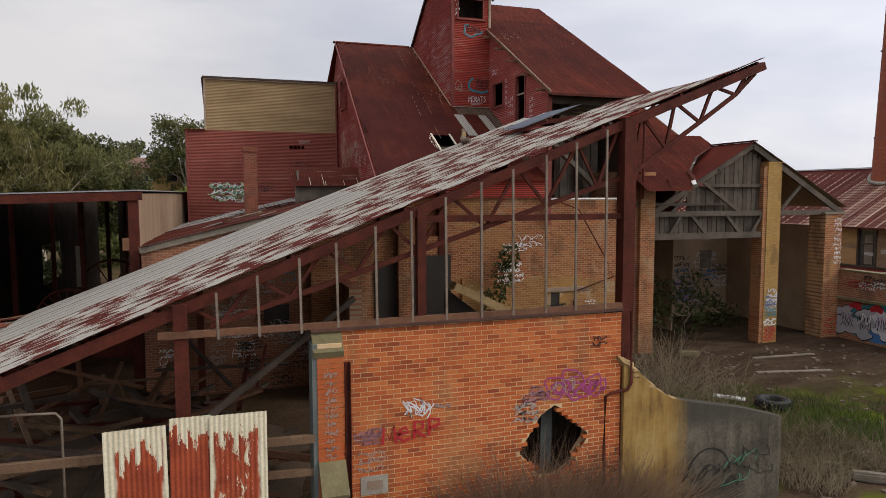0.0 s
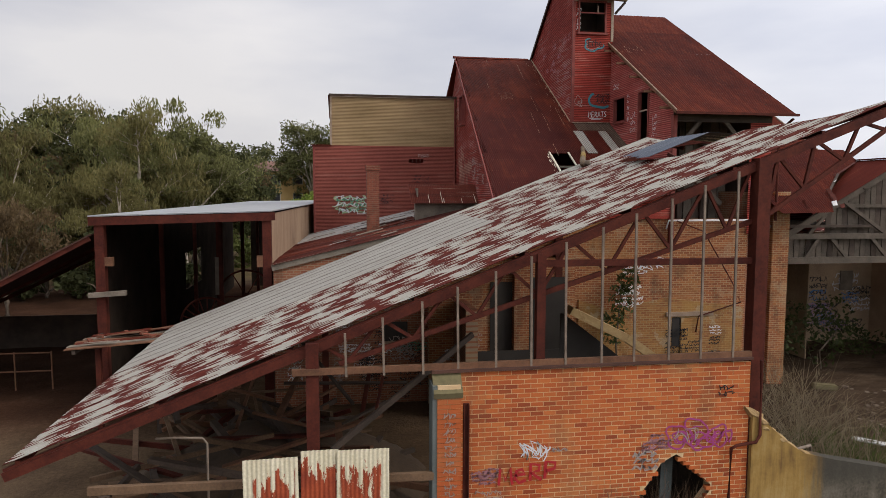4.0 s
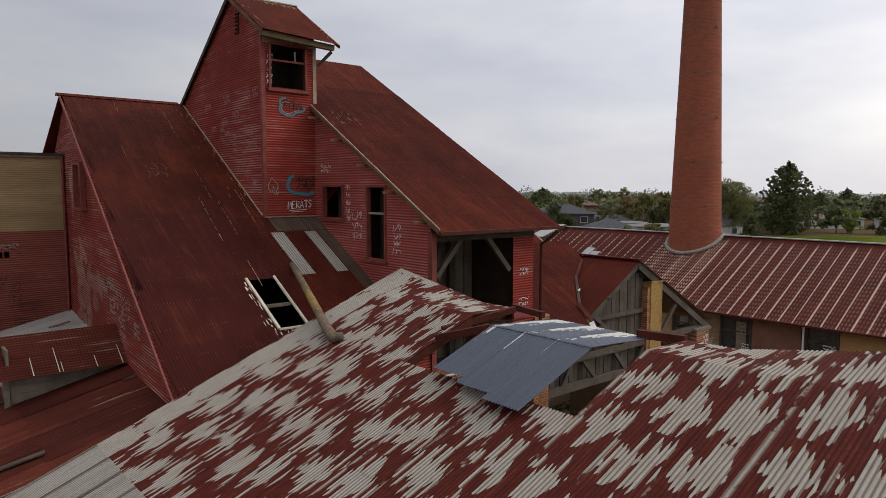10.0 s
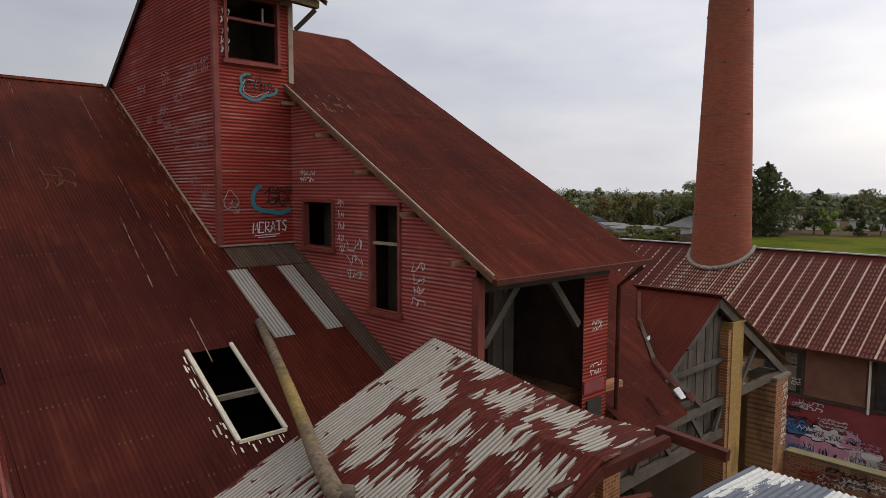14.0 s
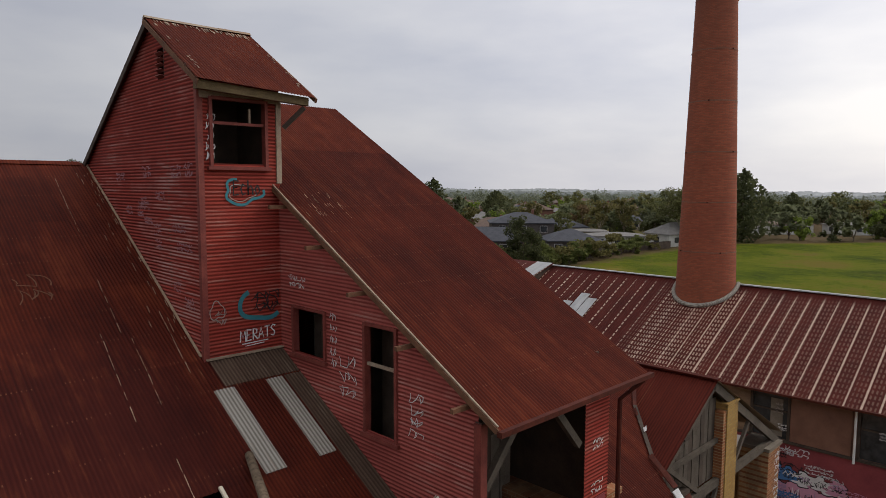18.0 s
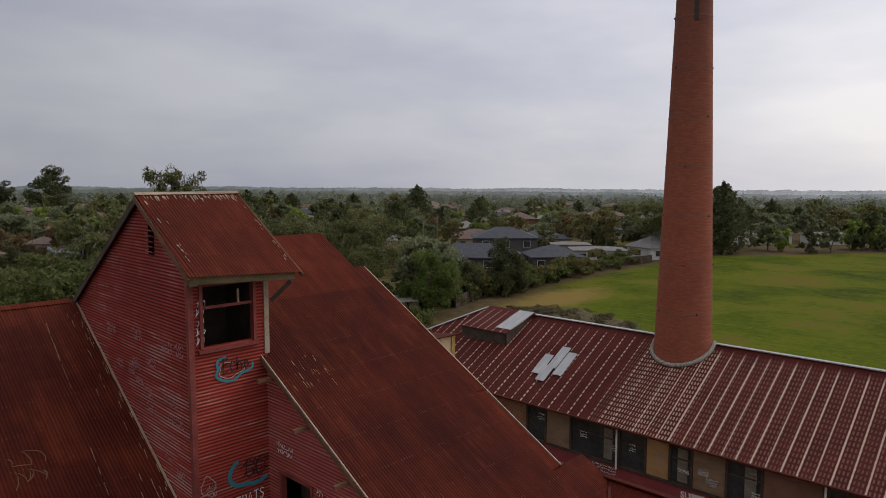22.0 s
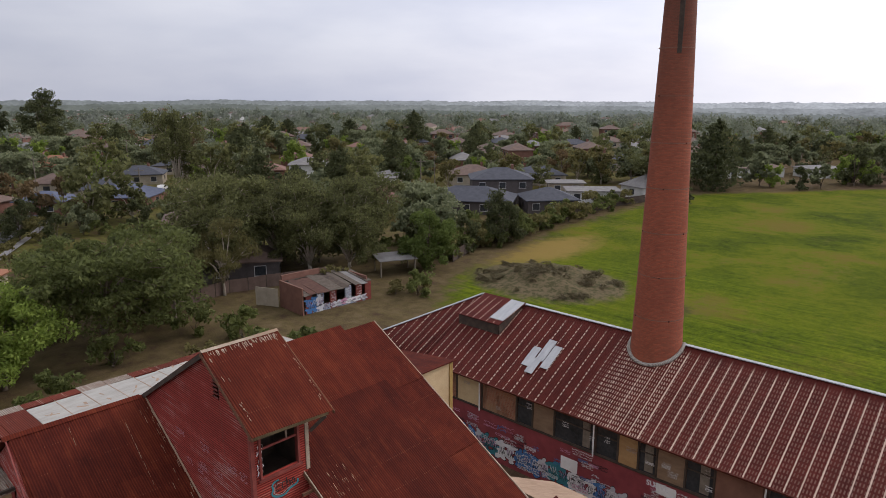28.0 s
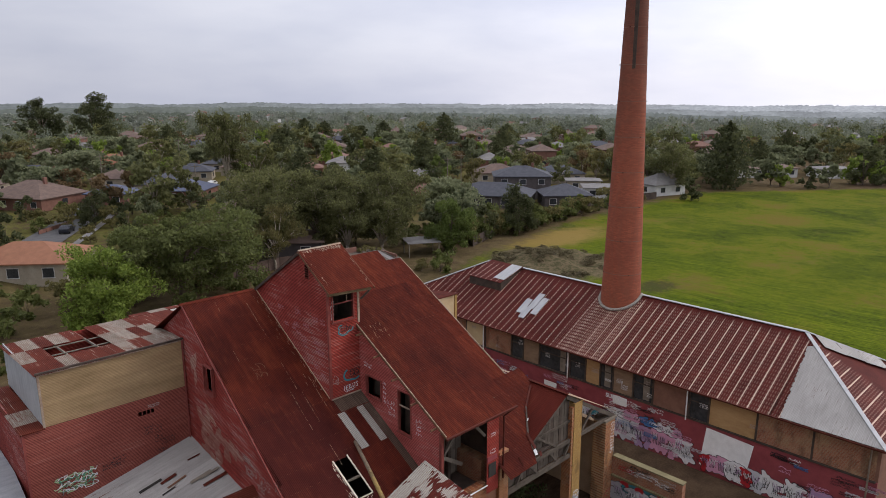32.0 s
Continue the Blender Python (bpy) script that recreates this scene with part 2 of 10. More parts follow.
def foliage(name, dark, light, wide=0.45):
    n = Nodes(name)
    r = n.island()
    o = n.random()
    f = n.math("ADD", n.math("MULTIPLY", r, 0.42 if wide > 0.3 else 0.25), n.math("ADD", n.math("MULTIPLY", n.noise(wide, 3), 0.48 if wide > 0.3 else 0.75), n.math("MULTIPLY", o, 0.2 if wide > 0.3 else 0.0)))
    col = n.ramp(f, [(0.2, dark), (0.8, light)])
    m = n.done(col, 0.62, 0.0, None, spec=0.2)
    tl = n.t.nodes.new("ShaderNodeBsdfTranslucent")
    mx = n.t.nodes.new("ShaderNodeMixShader")
    mx.inputs[0].default_value = 0.5
    n.put(tl.inputs["Color"], col)
    n.t.links.new(n.b.outputs[0], mx.inputs[1])
    n.t.links.new(tl.outputs[0], mx.inputs[2])
    n.t.links.new(mx.outputs[0], n.t.nodes["Material Output"].inputs["Surface"])
    return m


# the big skillion roof: each wave keeps its own length of white zinc between the rusted purlin and lap lines
def checker_roof():
    n = Nodes("galvanised_and_rust")
    x, y, z = n.xyz()
    uvn = n.t.nodes.new("ShaderNodeUVMap")
    uvn.uv_map = "sheet"
    u, v, _ = n.xyz(uvn.outputs["UV"])
    corr = n.math("FLOOR", n.math("MULTIPLY_ADD", y, 15.748, 0.5))
    cell = n.math("FLOOR", n.math("ADD", u, 0.5))
    uc = n.math("SUBTRACT", u, cell)
    cb = n.t.nodes.new("ShaderNodeCombineXYZ")
    n.put(cb.inputs[0], corr)
    n.put(cb.inputs[1], cell)
    wn_ = n.t.nodes.new("ShaderNodeTexWhiteNoise")
    wn_.noise_dimensions = "2D"
    n.put(wn_.inputs["Vector"], cb.outputs[0])
    ra, rb, rc = n.xyz(wn_.outputs["Color"])
    av = n.math("ABSOLUTE", v)
    half = n.math("MULTIPLY_ADD", n.math("POWER", n.math("MULTIPLY", av, 2.0), 2.4), -0.38, 0.305)
    half = n.math("MULTIPLY_ADD", n.math("SUBTRACT", n.noise(0.45, 3), 0.5), 0.12, half)
    half = n.math("MULTIPLY_ADD", n.step(y, 12.35, 11.85), 0.05, half)
    half = n.math("MULTIPLY_ADD", n.step(y, 22.2, 22.8), 0.42, half)
    half = n.math("MULTIPLY_ADD", n.math("SUBTRACT", n.noise(1.0, 3, 0.7, (5.0, 13.0, 1)), 0.5), 0.11, half)
    lo_ = n.math("ADD", uc, n.math("MULTIPLY_ADD", n.math("SUBTRACT", ra, 0.5), 0.54, half))
    hi_ = n.math("SUBTRACT", n.math("MULTIPLY_ADD", n.math("SUBTRACT", rb, 0.5), 0.54, half), uc)
    fine = n.noise(30, 4, 0.6)
    ragged = n.math("MULTIPLY", n.math("SUBTRACT", n.noise(22, 4, 0.7, (1, 2, 1)), 0.5), 0.12)
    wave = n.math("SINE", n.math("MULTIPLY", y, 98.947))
    inside = n.math("ADD", n.math("MINIMUM", lo_, hi_), n.math("MULTIPLY_ADD", wave, 0.05, ragged))
    mask = n.step(inside, -0.006, 0.010)
    seam = n.math("MULTIPLY", n.step(av, 0.455, 0.475), n.step(n.noise(1.0, 4, 0.65, (1.4, 3.0, 1)), 0.50, 0.56))
    mask = n.math("MAXIMUM", mask, n.math("MULTIPLY", seam, 0.8))
    rust = n.ramp(n.math("ADD", n.math("MULTIPLY", n.noise(2.0, 5, 0.6, (1, 6, 1)), 0.6), n.math("MULTIPLY", fine, 0.4)), [(0.32, (0.040, 0.0068, 0.0055)), (0.55, (0.090, 0.0155, 0.0095)), (0.75, (0.165, 0.040, 0.021))])
    zinc = n.ramp(n.math("ADD", n.math("MULTIPLY", n.noise(3.0, 5, 0.6, (1, 5, 1)), 0.6), n.math("MULTIPLY", fine, 0.4)), [(0.3, (0.245, 0.238, 0.206)), (0.6, (0.355, 0.347, 0.305)), (0.8, (0.43, 0.42, 0.375))])
    zinc = n.mix(n.math("MULTIPLY", n.step(n.noise(1, 4, 0.7, (2.0, 30, 1)), 0.56, 0.68), 0.5), zinc, (0.22, 0.10, 0.06))
    # troughs rust browner and are also darkened, with the waves' shade in the colour
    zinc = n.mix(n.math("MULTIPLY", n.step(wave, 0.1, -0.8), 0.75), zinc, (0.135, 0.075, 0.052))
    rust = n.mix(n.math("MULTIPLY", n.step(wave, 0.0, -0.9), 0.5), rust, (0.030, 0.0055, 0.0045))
    return n.done(n.mix(mask, rust, zinc), n.math("MULTIPLY_ADD", mask, -0.15, 0.78), 0.0, fine, 0.003, 0.4, 0.12)


# painted roof iron: patches of deep maroon and bare rust, runs down the waves, pale nail rows
def roof_iron():
    n = Nodes("red_roof_iron")
    x, y, z = n.xyz()
    wave = n.math("MULTIPLY_ADD", n.math("SINE", n.math("MULTIPLY", x, 82.457)), 0.5, 0.5)
    run_ = n.noise(1.0, 5, 0.65, (13.0, 0.22, 0.22))
    big = n.noise(0.30, 5, 0.62, distort=0.6)
    mid = n.noise(1.5, 5, 0.65, (1.6, 0.6, 0.6))
    fine = n.noise(24, 4, 0.6)
    r = n.random()
    f = n.math("ADD", n.math("MULTIPLY", run_, 0.20), n.math("ADD", n.math("MULTIPLY", big, 0.38), n.math("ADD", n.math("MULTIPLY", mid, 0.28), n.math("MULTIPLY", fine, 0.14))))
    # the wave term tints crests light and troughs dark, as painted corrugation shading
    f = n.math("MULTIPLY_ADD", n.math("SUBTRACT", wave, 0.5), 0.11, n.math("MULTIPLY_ADD", n.math("SUBTRACT", r, 0.5), 0.10, f))
    col = n.ramp(f, [(0.36, (0.036, 0.0066, 0.0046)), (0.48, (0.069, 0.0120, 0.0066)), (0.58, (0.099, 0.0182, 0.0088)), (0.70, (0.152, 0.034, 0.0145))])
    # darker maroon over the lower left of the wing roof
    dark_low = n.math("MULTIPLY", n.step(n.math("ADD", y, n.math("MULTIPLY", mid, 3.0)), 33.2, 30.0), n.step(n.math("ADD", x, mid), 11.0, 9.4))
    col = n.mix(n.math("MULTIPLY", dark_low, 0.85), col, n.ramp(f, [(0.36, (0.030, 0.0060, 0.0052)), (0.66, (0.052, 0.0098, 0.0080))]))
    rusty = n.math("MULTIPLY", n.step(n.math("ADD", n.math("MULTIPLY", mid, 0.5), n.math("MULTIPLY", run_, 0.5)), 0.50, 0.62), n.step(n.noise(0.5, 4, 0.6), 0.46, 0.60))
    col = n.mix(n.math("MULTIPLY", rusty, 0.2), col, (0.165, 0.046, 0.020))
    bare = n.math("MULTIPLY", n.step(n.noise(1.0, 5, 0.72, (22.0, 0.55, 0.55)), 0.635, 0.68), n.step(n.noise(0.8, 4, 0.6), 0.53, 0.62))
    col = n.mix(n.math("MULTIPLY", n.math("MULTIPLY", bare, n.step(wave, 0.35, 0.8)), 0.55), col, (0.28, 0.15, 0.088))
    nails = n.step(n.math("ABSOLUTE", n.math("SUBTRACT", n.math("FRACT", n.math("DIVIDE", y, 0.83)), 0.5)), 0.030, 0.012)
    dot = n.math("MULTIPLY", n.math("MULTIPLY", nails, n.step(wave, 0.7, 0.95)), n.step(n.noise(1.0, 3, 0.6, (6, 1, 1)), 0.46, 0.6))
    col = n.mix(n.math("MULTIPLY", dot, 0.5), col, (0.22, 0.10, 0.055))
    return n.done(col, n.math("MULTIPLY_ADD", fine, 0.25, 0.60), 0.0, fine, 0.003, 0.4, 0.07)


def warehouse_roof():
    n = Nodes("red_iron_with_pale_laps")
    x, y, z = n.xyz()
    P = 0.6925
    v = n.math("FRACT", n.math("ADD", n.math("DIVIDE", y, P), 0.5))
    wear = n.noise(0.8, 4, 0.6)
    rag = n.math("MULTIPLY", n.math("SUBTRACT", n.noise(1.0, 4, 0.7, (7, 9, 1)), 0.5), 0.07)
    lap = n.step(n.math("ADD", n.math("ABSOLUTE", n.math("SUBTRACT", v, 0.5)), rag), 0.072, 0.048)
    v2 = n.math("FRACT", n.math("DIVIDE", y, 0.17))
    crest = n.step(n.math("ABSOLUTE", n.math("SUBTRACT", v2, 0.5)), 0.26, 0.18)
    ux = n.math("FRACT", n.math("DIVIDE", x, 0.33))
    dash = n.step(n.math("ADD", n.math("ABSOLUTE", n.math("SUBTRACT", ux, 0.5)), rag), 0.36, 0.26)
    near = n.step(y, 34.5, 31.5)
    ring = n.step(n.math("ABSOLUTE", n.math("SUBTRACT", y, 33.2)), 3.2, 1.4)
    lines = n.math("MULTIPLY", lap, n.math("MAXIMUM", n.math("MULTIPLY", dash, 0.85), n.math("MULTIPLY", near, 0.75)))
    dots = n.math("MULTIPLY", n.math("MULTIPLY", crest, dash), n.math("MAXIMUM", n.math("MULTIPLY", near, 0.14), n.math("MULTIPLY", ring, 0.55)))
    top = n.step(x, 44.1, 43.3)
    f = n.math("MULTIPLY", n.math("MULTIPLY", n.math("MAXIMUM", lines, dots), n.step(wear, 0.20, 0.36)), top)
    fine = n.noise(18, 4, 0.6)
    base = n.ramp(n.math("ADD", n.math("MULTIPLY", wear, 0.6), n.math("MULTIPLY", fine, 0.4)), [(0.3, (0.048, 0.009, 0.007)), (0.7, (0.105, 0.020, 0.014))])
    col = n.mix(n.math("MULTIPLY", f, 0.95), base, (0.58, 0.44, 0.35))
    return n.done(col, 0.75, 0.0, fine, 0.003, 0.4, 0.12)


checker_roof()
warehouse_roof()
brick_mat("orange_brick", False)
brick_mat("orange_brick_rest", True)
plain("mortar", (0.46, 0.30, 0.15), (0.66, 0.48, 0.28), 3.0, 0.9)
masonry("brickwork_x", (0.27, 0.082, 0.044), (0.37, 0.135, 0.066), (0.34, 0.25, 0.17), "x", (0.30, 0.18, 0.10), 0.25)
masonry("brickwork_y", (0.30, 0.10, 0.055), (0.40, 0.17, 0.085), (0.36, 0.30, 0.22), "y")
masonry("old_brickwork_x", (0.24, 0.070, 0.028), (0.42, 0.150, 0.055), (0.42, 0.29, 0.16), "x", (0.34, 0.19, 0.070), 0.5, 0.22)
masonry("old_brickwork_y", (0.26, 0.085, 0.045), (0.38, 0.15, 0.08), (0.34, 0.26, 0.18), "y", (0.33, 0.24, 0.13), 0.5)
masonry("ochre_brickwork", (0.38, 0.215, 0.055), (0.48, 0.29, 0.08), (0.33, 0.23, 0.10), "x", (0.38, 0.25, 0.09), 0.4)
masonry("chimney_brick", (0.30, 0.075, 0.040), (0.42, 0.115, 0.060), (0.26, 0.10, 0.06), "y", (0.20, 0.055, 0.035), 0.5, 0.0, 24.0)
roof_iron()
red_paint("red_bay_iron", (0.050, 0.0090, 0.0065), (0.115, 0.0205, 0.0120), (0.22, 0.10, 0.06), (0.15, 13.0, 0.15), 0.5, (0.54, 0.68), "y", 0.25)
masonry("stack_brick", (0.19, 0.050, 0.030), (0.28, 0.080, 0.045), (0.22, 0.12, 0.08), "x", (0.13, 0.06, 0.04), 0.5)
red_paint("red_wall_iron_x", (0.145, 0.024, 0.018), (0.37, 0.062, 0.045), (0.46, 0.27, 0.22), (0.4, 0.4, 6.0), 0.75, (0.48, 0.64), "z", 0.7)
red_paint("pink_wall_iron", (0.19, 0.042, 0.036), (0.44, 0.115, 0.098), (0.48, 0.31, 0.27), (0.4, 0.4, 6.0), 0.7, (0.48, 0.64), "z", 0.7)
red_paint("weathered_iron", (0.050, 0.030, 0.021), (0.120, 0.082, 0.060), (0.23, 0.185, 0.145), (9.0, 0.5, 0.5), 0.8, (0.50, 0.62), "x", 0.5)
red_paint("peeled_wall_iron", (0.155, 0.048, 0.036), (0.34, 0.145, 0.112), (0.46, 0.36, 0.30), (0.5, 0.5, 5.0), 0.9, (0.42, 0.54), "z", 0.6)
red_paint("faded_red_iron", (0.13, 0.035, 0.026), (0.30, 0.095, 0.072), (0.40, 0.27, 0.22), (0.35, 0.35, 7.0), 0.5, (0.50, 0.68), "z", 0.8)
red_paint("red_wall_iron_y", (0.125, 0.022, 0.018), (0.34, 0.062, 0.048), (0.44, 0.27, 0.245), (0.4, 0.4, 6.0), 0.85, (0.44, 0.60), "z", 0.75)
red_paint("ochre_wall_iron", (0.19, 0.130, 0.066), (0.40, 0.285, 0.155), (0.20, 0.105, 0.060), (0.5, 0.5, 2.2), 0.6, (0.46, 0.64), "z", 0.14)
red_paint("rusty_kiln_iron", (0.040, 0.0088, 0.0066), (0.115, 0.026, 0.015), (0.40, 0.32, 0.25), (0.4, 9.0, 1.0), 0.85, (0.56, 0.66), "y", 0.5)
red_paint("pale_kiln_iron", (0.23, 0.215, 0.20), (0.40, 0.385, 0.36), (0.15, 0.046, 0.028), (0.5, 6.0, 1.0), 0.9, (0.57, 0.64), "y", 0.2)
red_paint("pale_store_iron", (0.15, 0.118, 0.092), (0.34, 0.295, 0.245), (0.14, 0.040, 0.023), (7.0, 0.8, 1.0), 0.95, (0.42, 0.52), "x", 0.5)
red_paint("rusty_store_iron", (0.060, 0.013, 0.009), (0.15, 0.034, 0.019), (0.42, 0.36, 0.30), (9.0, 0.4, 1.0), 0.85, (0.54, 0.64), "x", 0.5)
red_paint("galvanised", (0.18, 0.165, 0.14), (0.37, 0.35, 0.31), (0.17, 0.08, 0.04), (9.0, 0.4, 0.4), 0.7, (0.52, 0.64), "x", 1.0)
plain("cream_iron", (0.25, 0.238, 0.21), (0.39, 0.375, 0.335), 1.2, 0.6, 0.0, 20, (1, 3, 1), 0.003)
plain("shed_roof_iron", (0.20, 0.214, 0.226), (0.335, 0.348, 0.356), 1.0, 0.55, 0.0, 20, (1, 3, 1), 0.003)
plain("white_iron", (0.27, 0.283, 0.295), (0.44, 0.45, 0.455), 1.0, 0.55, 0.0, 20, (1, 3, 1), 0.003)
# near-black boards that line the machinery shed
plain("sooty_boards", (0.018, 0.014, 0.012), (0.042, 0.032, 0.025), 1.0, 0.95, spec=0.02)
plain("peeling_white", (0.45, 0.46, 0.46), (0.70, 0.71, 0.70), 2.0, 0.7)
plain("rusty_steel", (0.038, 0.0095, 0.0075), (0.112, 0.028, 0.017), 2.5, 0.75, 0, 18, (1, 1, 1), 0.008, 0.0, 0.15)
plain("brown_timber", (0.085, 0.038, 0.020), (0.20, 0.095, 0.05), 3.0, 0.85)
plain("cream_paint", (0.46, 0.41, 0.31), (0.70, 0.65, 0.53), 3.0, 0.75)
plain("pale_steel", (0.11, 0.080, 0.058), (0.25, 0.20, 0.155), 2.0, 0.7, 0, 14)
plain("dark_timber", (0.028, 0.020, 0.015), (0.085, 0.060, 0.045), 2.0, 0.85, 0, 30, (1, 1, 1))
plain("grey_timber", (0.10, 0.084, 0.064), (0.25, 0.212, 0.168), 2.0, 0.85, 0, 26, (1, 1, 1))
plain("red_timber", (0.12, 0.022, 0.018), (0.26, 0.06, 0.045), 3.0, 0.7)
plain("weathered_trim", (0.20, 0.13, 0.09), (0.40, 0.33, 0.25), 3.0, 0.8)
plain("mossy_timber", (0.085, 0.060, 0.030), (0.20, 0.145, 0.075), 2.5, 0.9)
plain("mud_timber", (0.070, 0.040, 0.022), (0.190, 0.116, 0.066), 2.0, 0.9, 0, 24)
plain("old_timber", (0.046, 0.037, 0.028), (0.125, 0.100, 0.077), 2.0, 0.88, 0, 26)
plain("yellow_timber", (0.24, 0.15, 0.04), (0.40, 0.27, 0.09), 3.0, 0.85)


def pole_mat():
    """A weathered pole with lichen-yellow round its middle."""
    n = Nodes("stained_pole")
    x, y, z = n.xyz()
    fine = n.noise(12, 5, 0.65)
    mid = n.math("ADD", n.math("ABSOLUTE", n.math("SUBTRACT", y, 23.9)), n.math("MULTIPLY", n.noise(2.5, 4, 0.6), 1.8))
    lichen = n.step(mid, 2.2, 1.3)
    wood = n.ramp(fine, [(0.3, (0.085, 0.062, 0.042)), (0.7, (0.23, 0.175, 0.12))])
    n.done(n.mix(n.math("MULTIPLY", lichen, 0.8), wood, n.ramp(fine, [(0.3, (0.20, 0.13, 0.035)), (0.7, (0.36, 0.25, 0.08))])), 0.9, 0.0, fine, 0.02, 0.7, 0.2)


pole_mat()
plain("concrete", (0.22, 0.20, 0.16), (0.40, 0.37, 0.31), 1.2, 0.9, 0, 20)
plain("plaster", (0.22, 0.155, 0.098), (0.42, 0.31, 0.205), 0.8, 0.9, 0, 15)
# near-black fill for panels that stand in for the shade inside openings
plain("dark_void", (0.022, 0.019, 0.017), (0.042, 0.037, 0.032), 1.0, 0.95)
plain("boarding", (0.30, 0.17, 0.07), (0.44, 0.28, 0.13), 1.0, 0.75, 0, 20, (1, 1, 3))
plain("dark_brown_iron", (0.045, 0.020, 0.014), (0.11, 0.050, 0.034), 1.2, 0.85, 0, 14, (1, 4, 1))
plain("brown_panel", (0.13, 0.06, 0.04), (0.24, 0.12, 0.08), 1.2, 0.75)
plain("maroon_paint", (0.165, 0.028, 0.036), (0.28, 0.056, 0.062), 1.0, 0.7, 0, 14)
plain("dirt", (0.040, 0.027, 0.017), (0.105, 0.072, 0.046), 0.7, 0.95, 0, 12, (1, 1, 1), 0.03)
plain("rubber", (0.012, 0.012, 0.013), (0.03, 0.03, 0.032), 4, 0.75)
plain("white_paint", (0.62, 0.62, 0.60), (0.80, 0.80, 0.78), 2.0, 0.6)
plain("bark", (0.07, 0.05, 0.035), (0.20, 0.16, 0.12), 3.0, 0.9)
red_paint("pale_brown_iron", (0.24, 0.16, 0.11), (0.42, 0.31, 0.22), (0.15, 0.05, 0.03), (1, 5.0, 0.4), 0.5)


def blue_sheets():
    """Slate-blue paint with bare white left along each lap; the back fold has lost more of it."""
    for name, back in (("blue_iron", False), ("blue_peeling", True)):
        n = Nodes(name)
        x, y, z = n.xyz()
        v = n.math("FRACT", n.math("DIVIDE", n.math("SUBTRACT", y, 16.15), 0.72))
        jag = n.math("MULTIPLY", n.math("SUBTRACT", n.noise(1.0, 4, 0.7, (2.4, 14, 1)), 0.5), 1.7 if back else 0.4)
        away = n.math("MULTIPLY", n.math("SUBTRACT", x, 10.1 if back else 9.7), 0.35 if back else 0.16)
        bare = n.step(n.math("ADD", n.math("ADD", v, jag), away), 0.78 if back else 0.84, 0.82 if back else 0.87)
        fine = n.noise(20, 4, 0.6)
        blue_ = n.ramp(n.math("ADD", n.math("MULTIPLY", n.noise(1.0, 4, 0.6, (0.7, 5, 1)), 0.7), n.math("MULTIPLY", fine, 0.3)), [(0.3, (0.038, 0.049, 0.074)), (0.7, (0.068, 0.086, 0.118))])
        pale = n.ramp(fine, [(0.3, (0.38, 0.39, 0.37)), (0.7, (0.58, 0.585, 0.55))])
        n.done(n.mix(bare, blue_, pale), 0.5, 0.0, fine, 0.003, 0.4)


blue_sheets()
def laps():
    n = Nodes("galvanised_laps")
    x, y, z = n.xyz()
    v = n.math("FRACT", n.math("ADD", n.math("DIVIDE", n.math("SUBTRACT", y, 11.58), 0.782), 0.5))
    lap = n.step(n.math("ABSOLUTE", n.math("SUBTRACT", v, 0.5)), 0.085, 0.045)
    fine = n.noise(25, 4, 0.6)
    st = n.noise(1.0, 5, 0.6, (0.6, 7, 1))
    col = n.ramp(n.math("ADD", n.math("MULTIPLY", st, 0.6), n.math("MULTIPLY", fine, 0.4)), [(0.3, (0.20, 0.190, 0.165)), (0.7, (0.345, 0.332, 0.295))])
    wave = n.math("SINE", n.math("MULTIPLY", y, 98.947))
    # each trough is painted dark to shade the corrugation
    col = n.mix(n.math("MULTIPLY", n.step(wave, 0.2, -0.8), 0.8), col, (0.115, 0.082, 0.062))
    col = n.mix(n.math("MULTIPLY", n.step(n.noise(1.0, 5, 0.7, (1.6, 22, 1)), 0.54, 0.66), 0.55), col, (0.12, 0.075, 0.050))
    col = n.mix(n.step(n.noise(7, 4, 0.7, (1.0, 1.6, 1)), 0.70, 0.73), col, (0.06, 0.035, 0.025))
    col = n.mix(n.math("MULTIPLY", lap, n.math("MULTIPLY_ADD", n.step(st, 0.3, 0.6), 0.35, 0.6)), col, (0.060, 0.038, 0.030))
    return n.done(col, 0.6, 0.0, fine, 0.003, 0.4)
laps()
foliage("gum_leaves", (0.086, 0.089, 0.033), (0.227, 0.228, 0.090))
foliage("gum_dark_leaves", (0.036, 0.040, 0.016), (0.195, 0.202, 0.080))
foliage("olive_leaves", (0.093, 0.084, 0.031), (0.222, 0.199, 0.078))
foliage("lime_leaves", (0.100, 0.150, 0.024), (0.265, 0.340, 0.070))
foliage("dark_leaves", (0.042, 0.051, 0.023), (0.119, 0.131, 0.056))
foliage("mid_leaves", (0.064, 0.080, 0.023), (0.174, 0.196, 0.062))
foliage("willow_leaves", (0.060, 0.088, 0.018), (0.175, 0.220, 0.060))
foliage("wattle_leaves", (0.052, 0.064, 0.019), (0.165, 0.188, 0.062))
foliage("rusty_leaves", (0.085, 0.058, 0.030), (0.200, 0.140, 0.070))
foliage("creeper_leaves", (0.026, 0.036, 0.012), (0.085, 0.105, 0.036))
foliage("weed_leaves", (0.030, 0.055, 0.012), (0.110, 0.150, 0.035))
foliage("straw", (0.10, 0.075, 0.045), (0.30, 0.25, 0.17))
plain("asphalt", (0.05, 0.05, 0.052), (0.10, 0.10, 0.10), 0.5, 0.9)
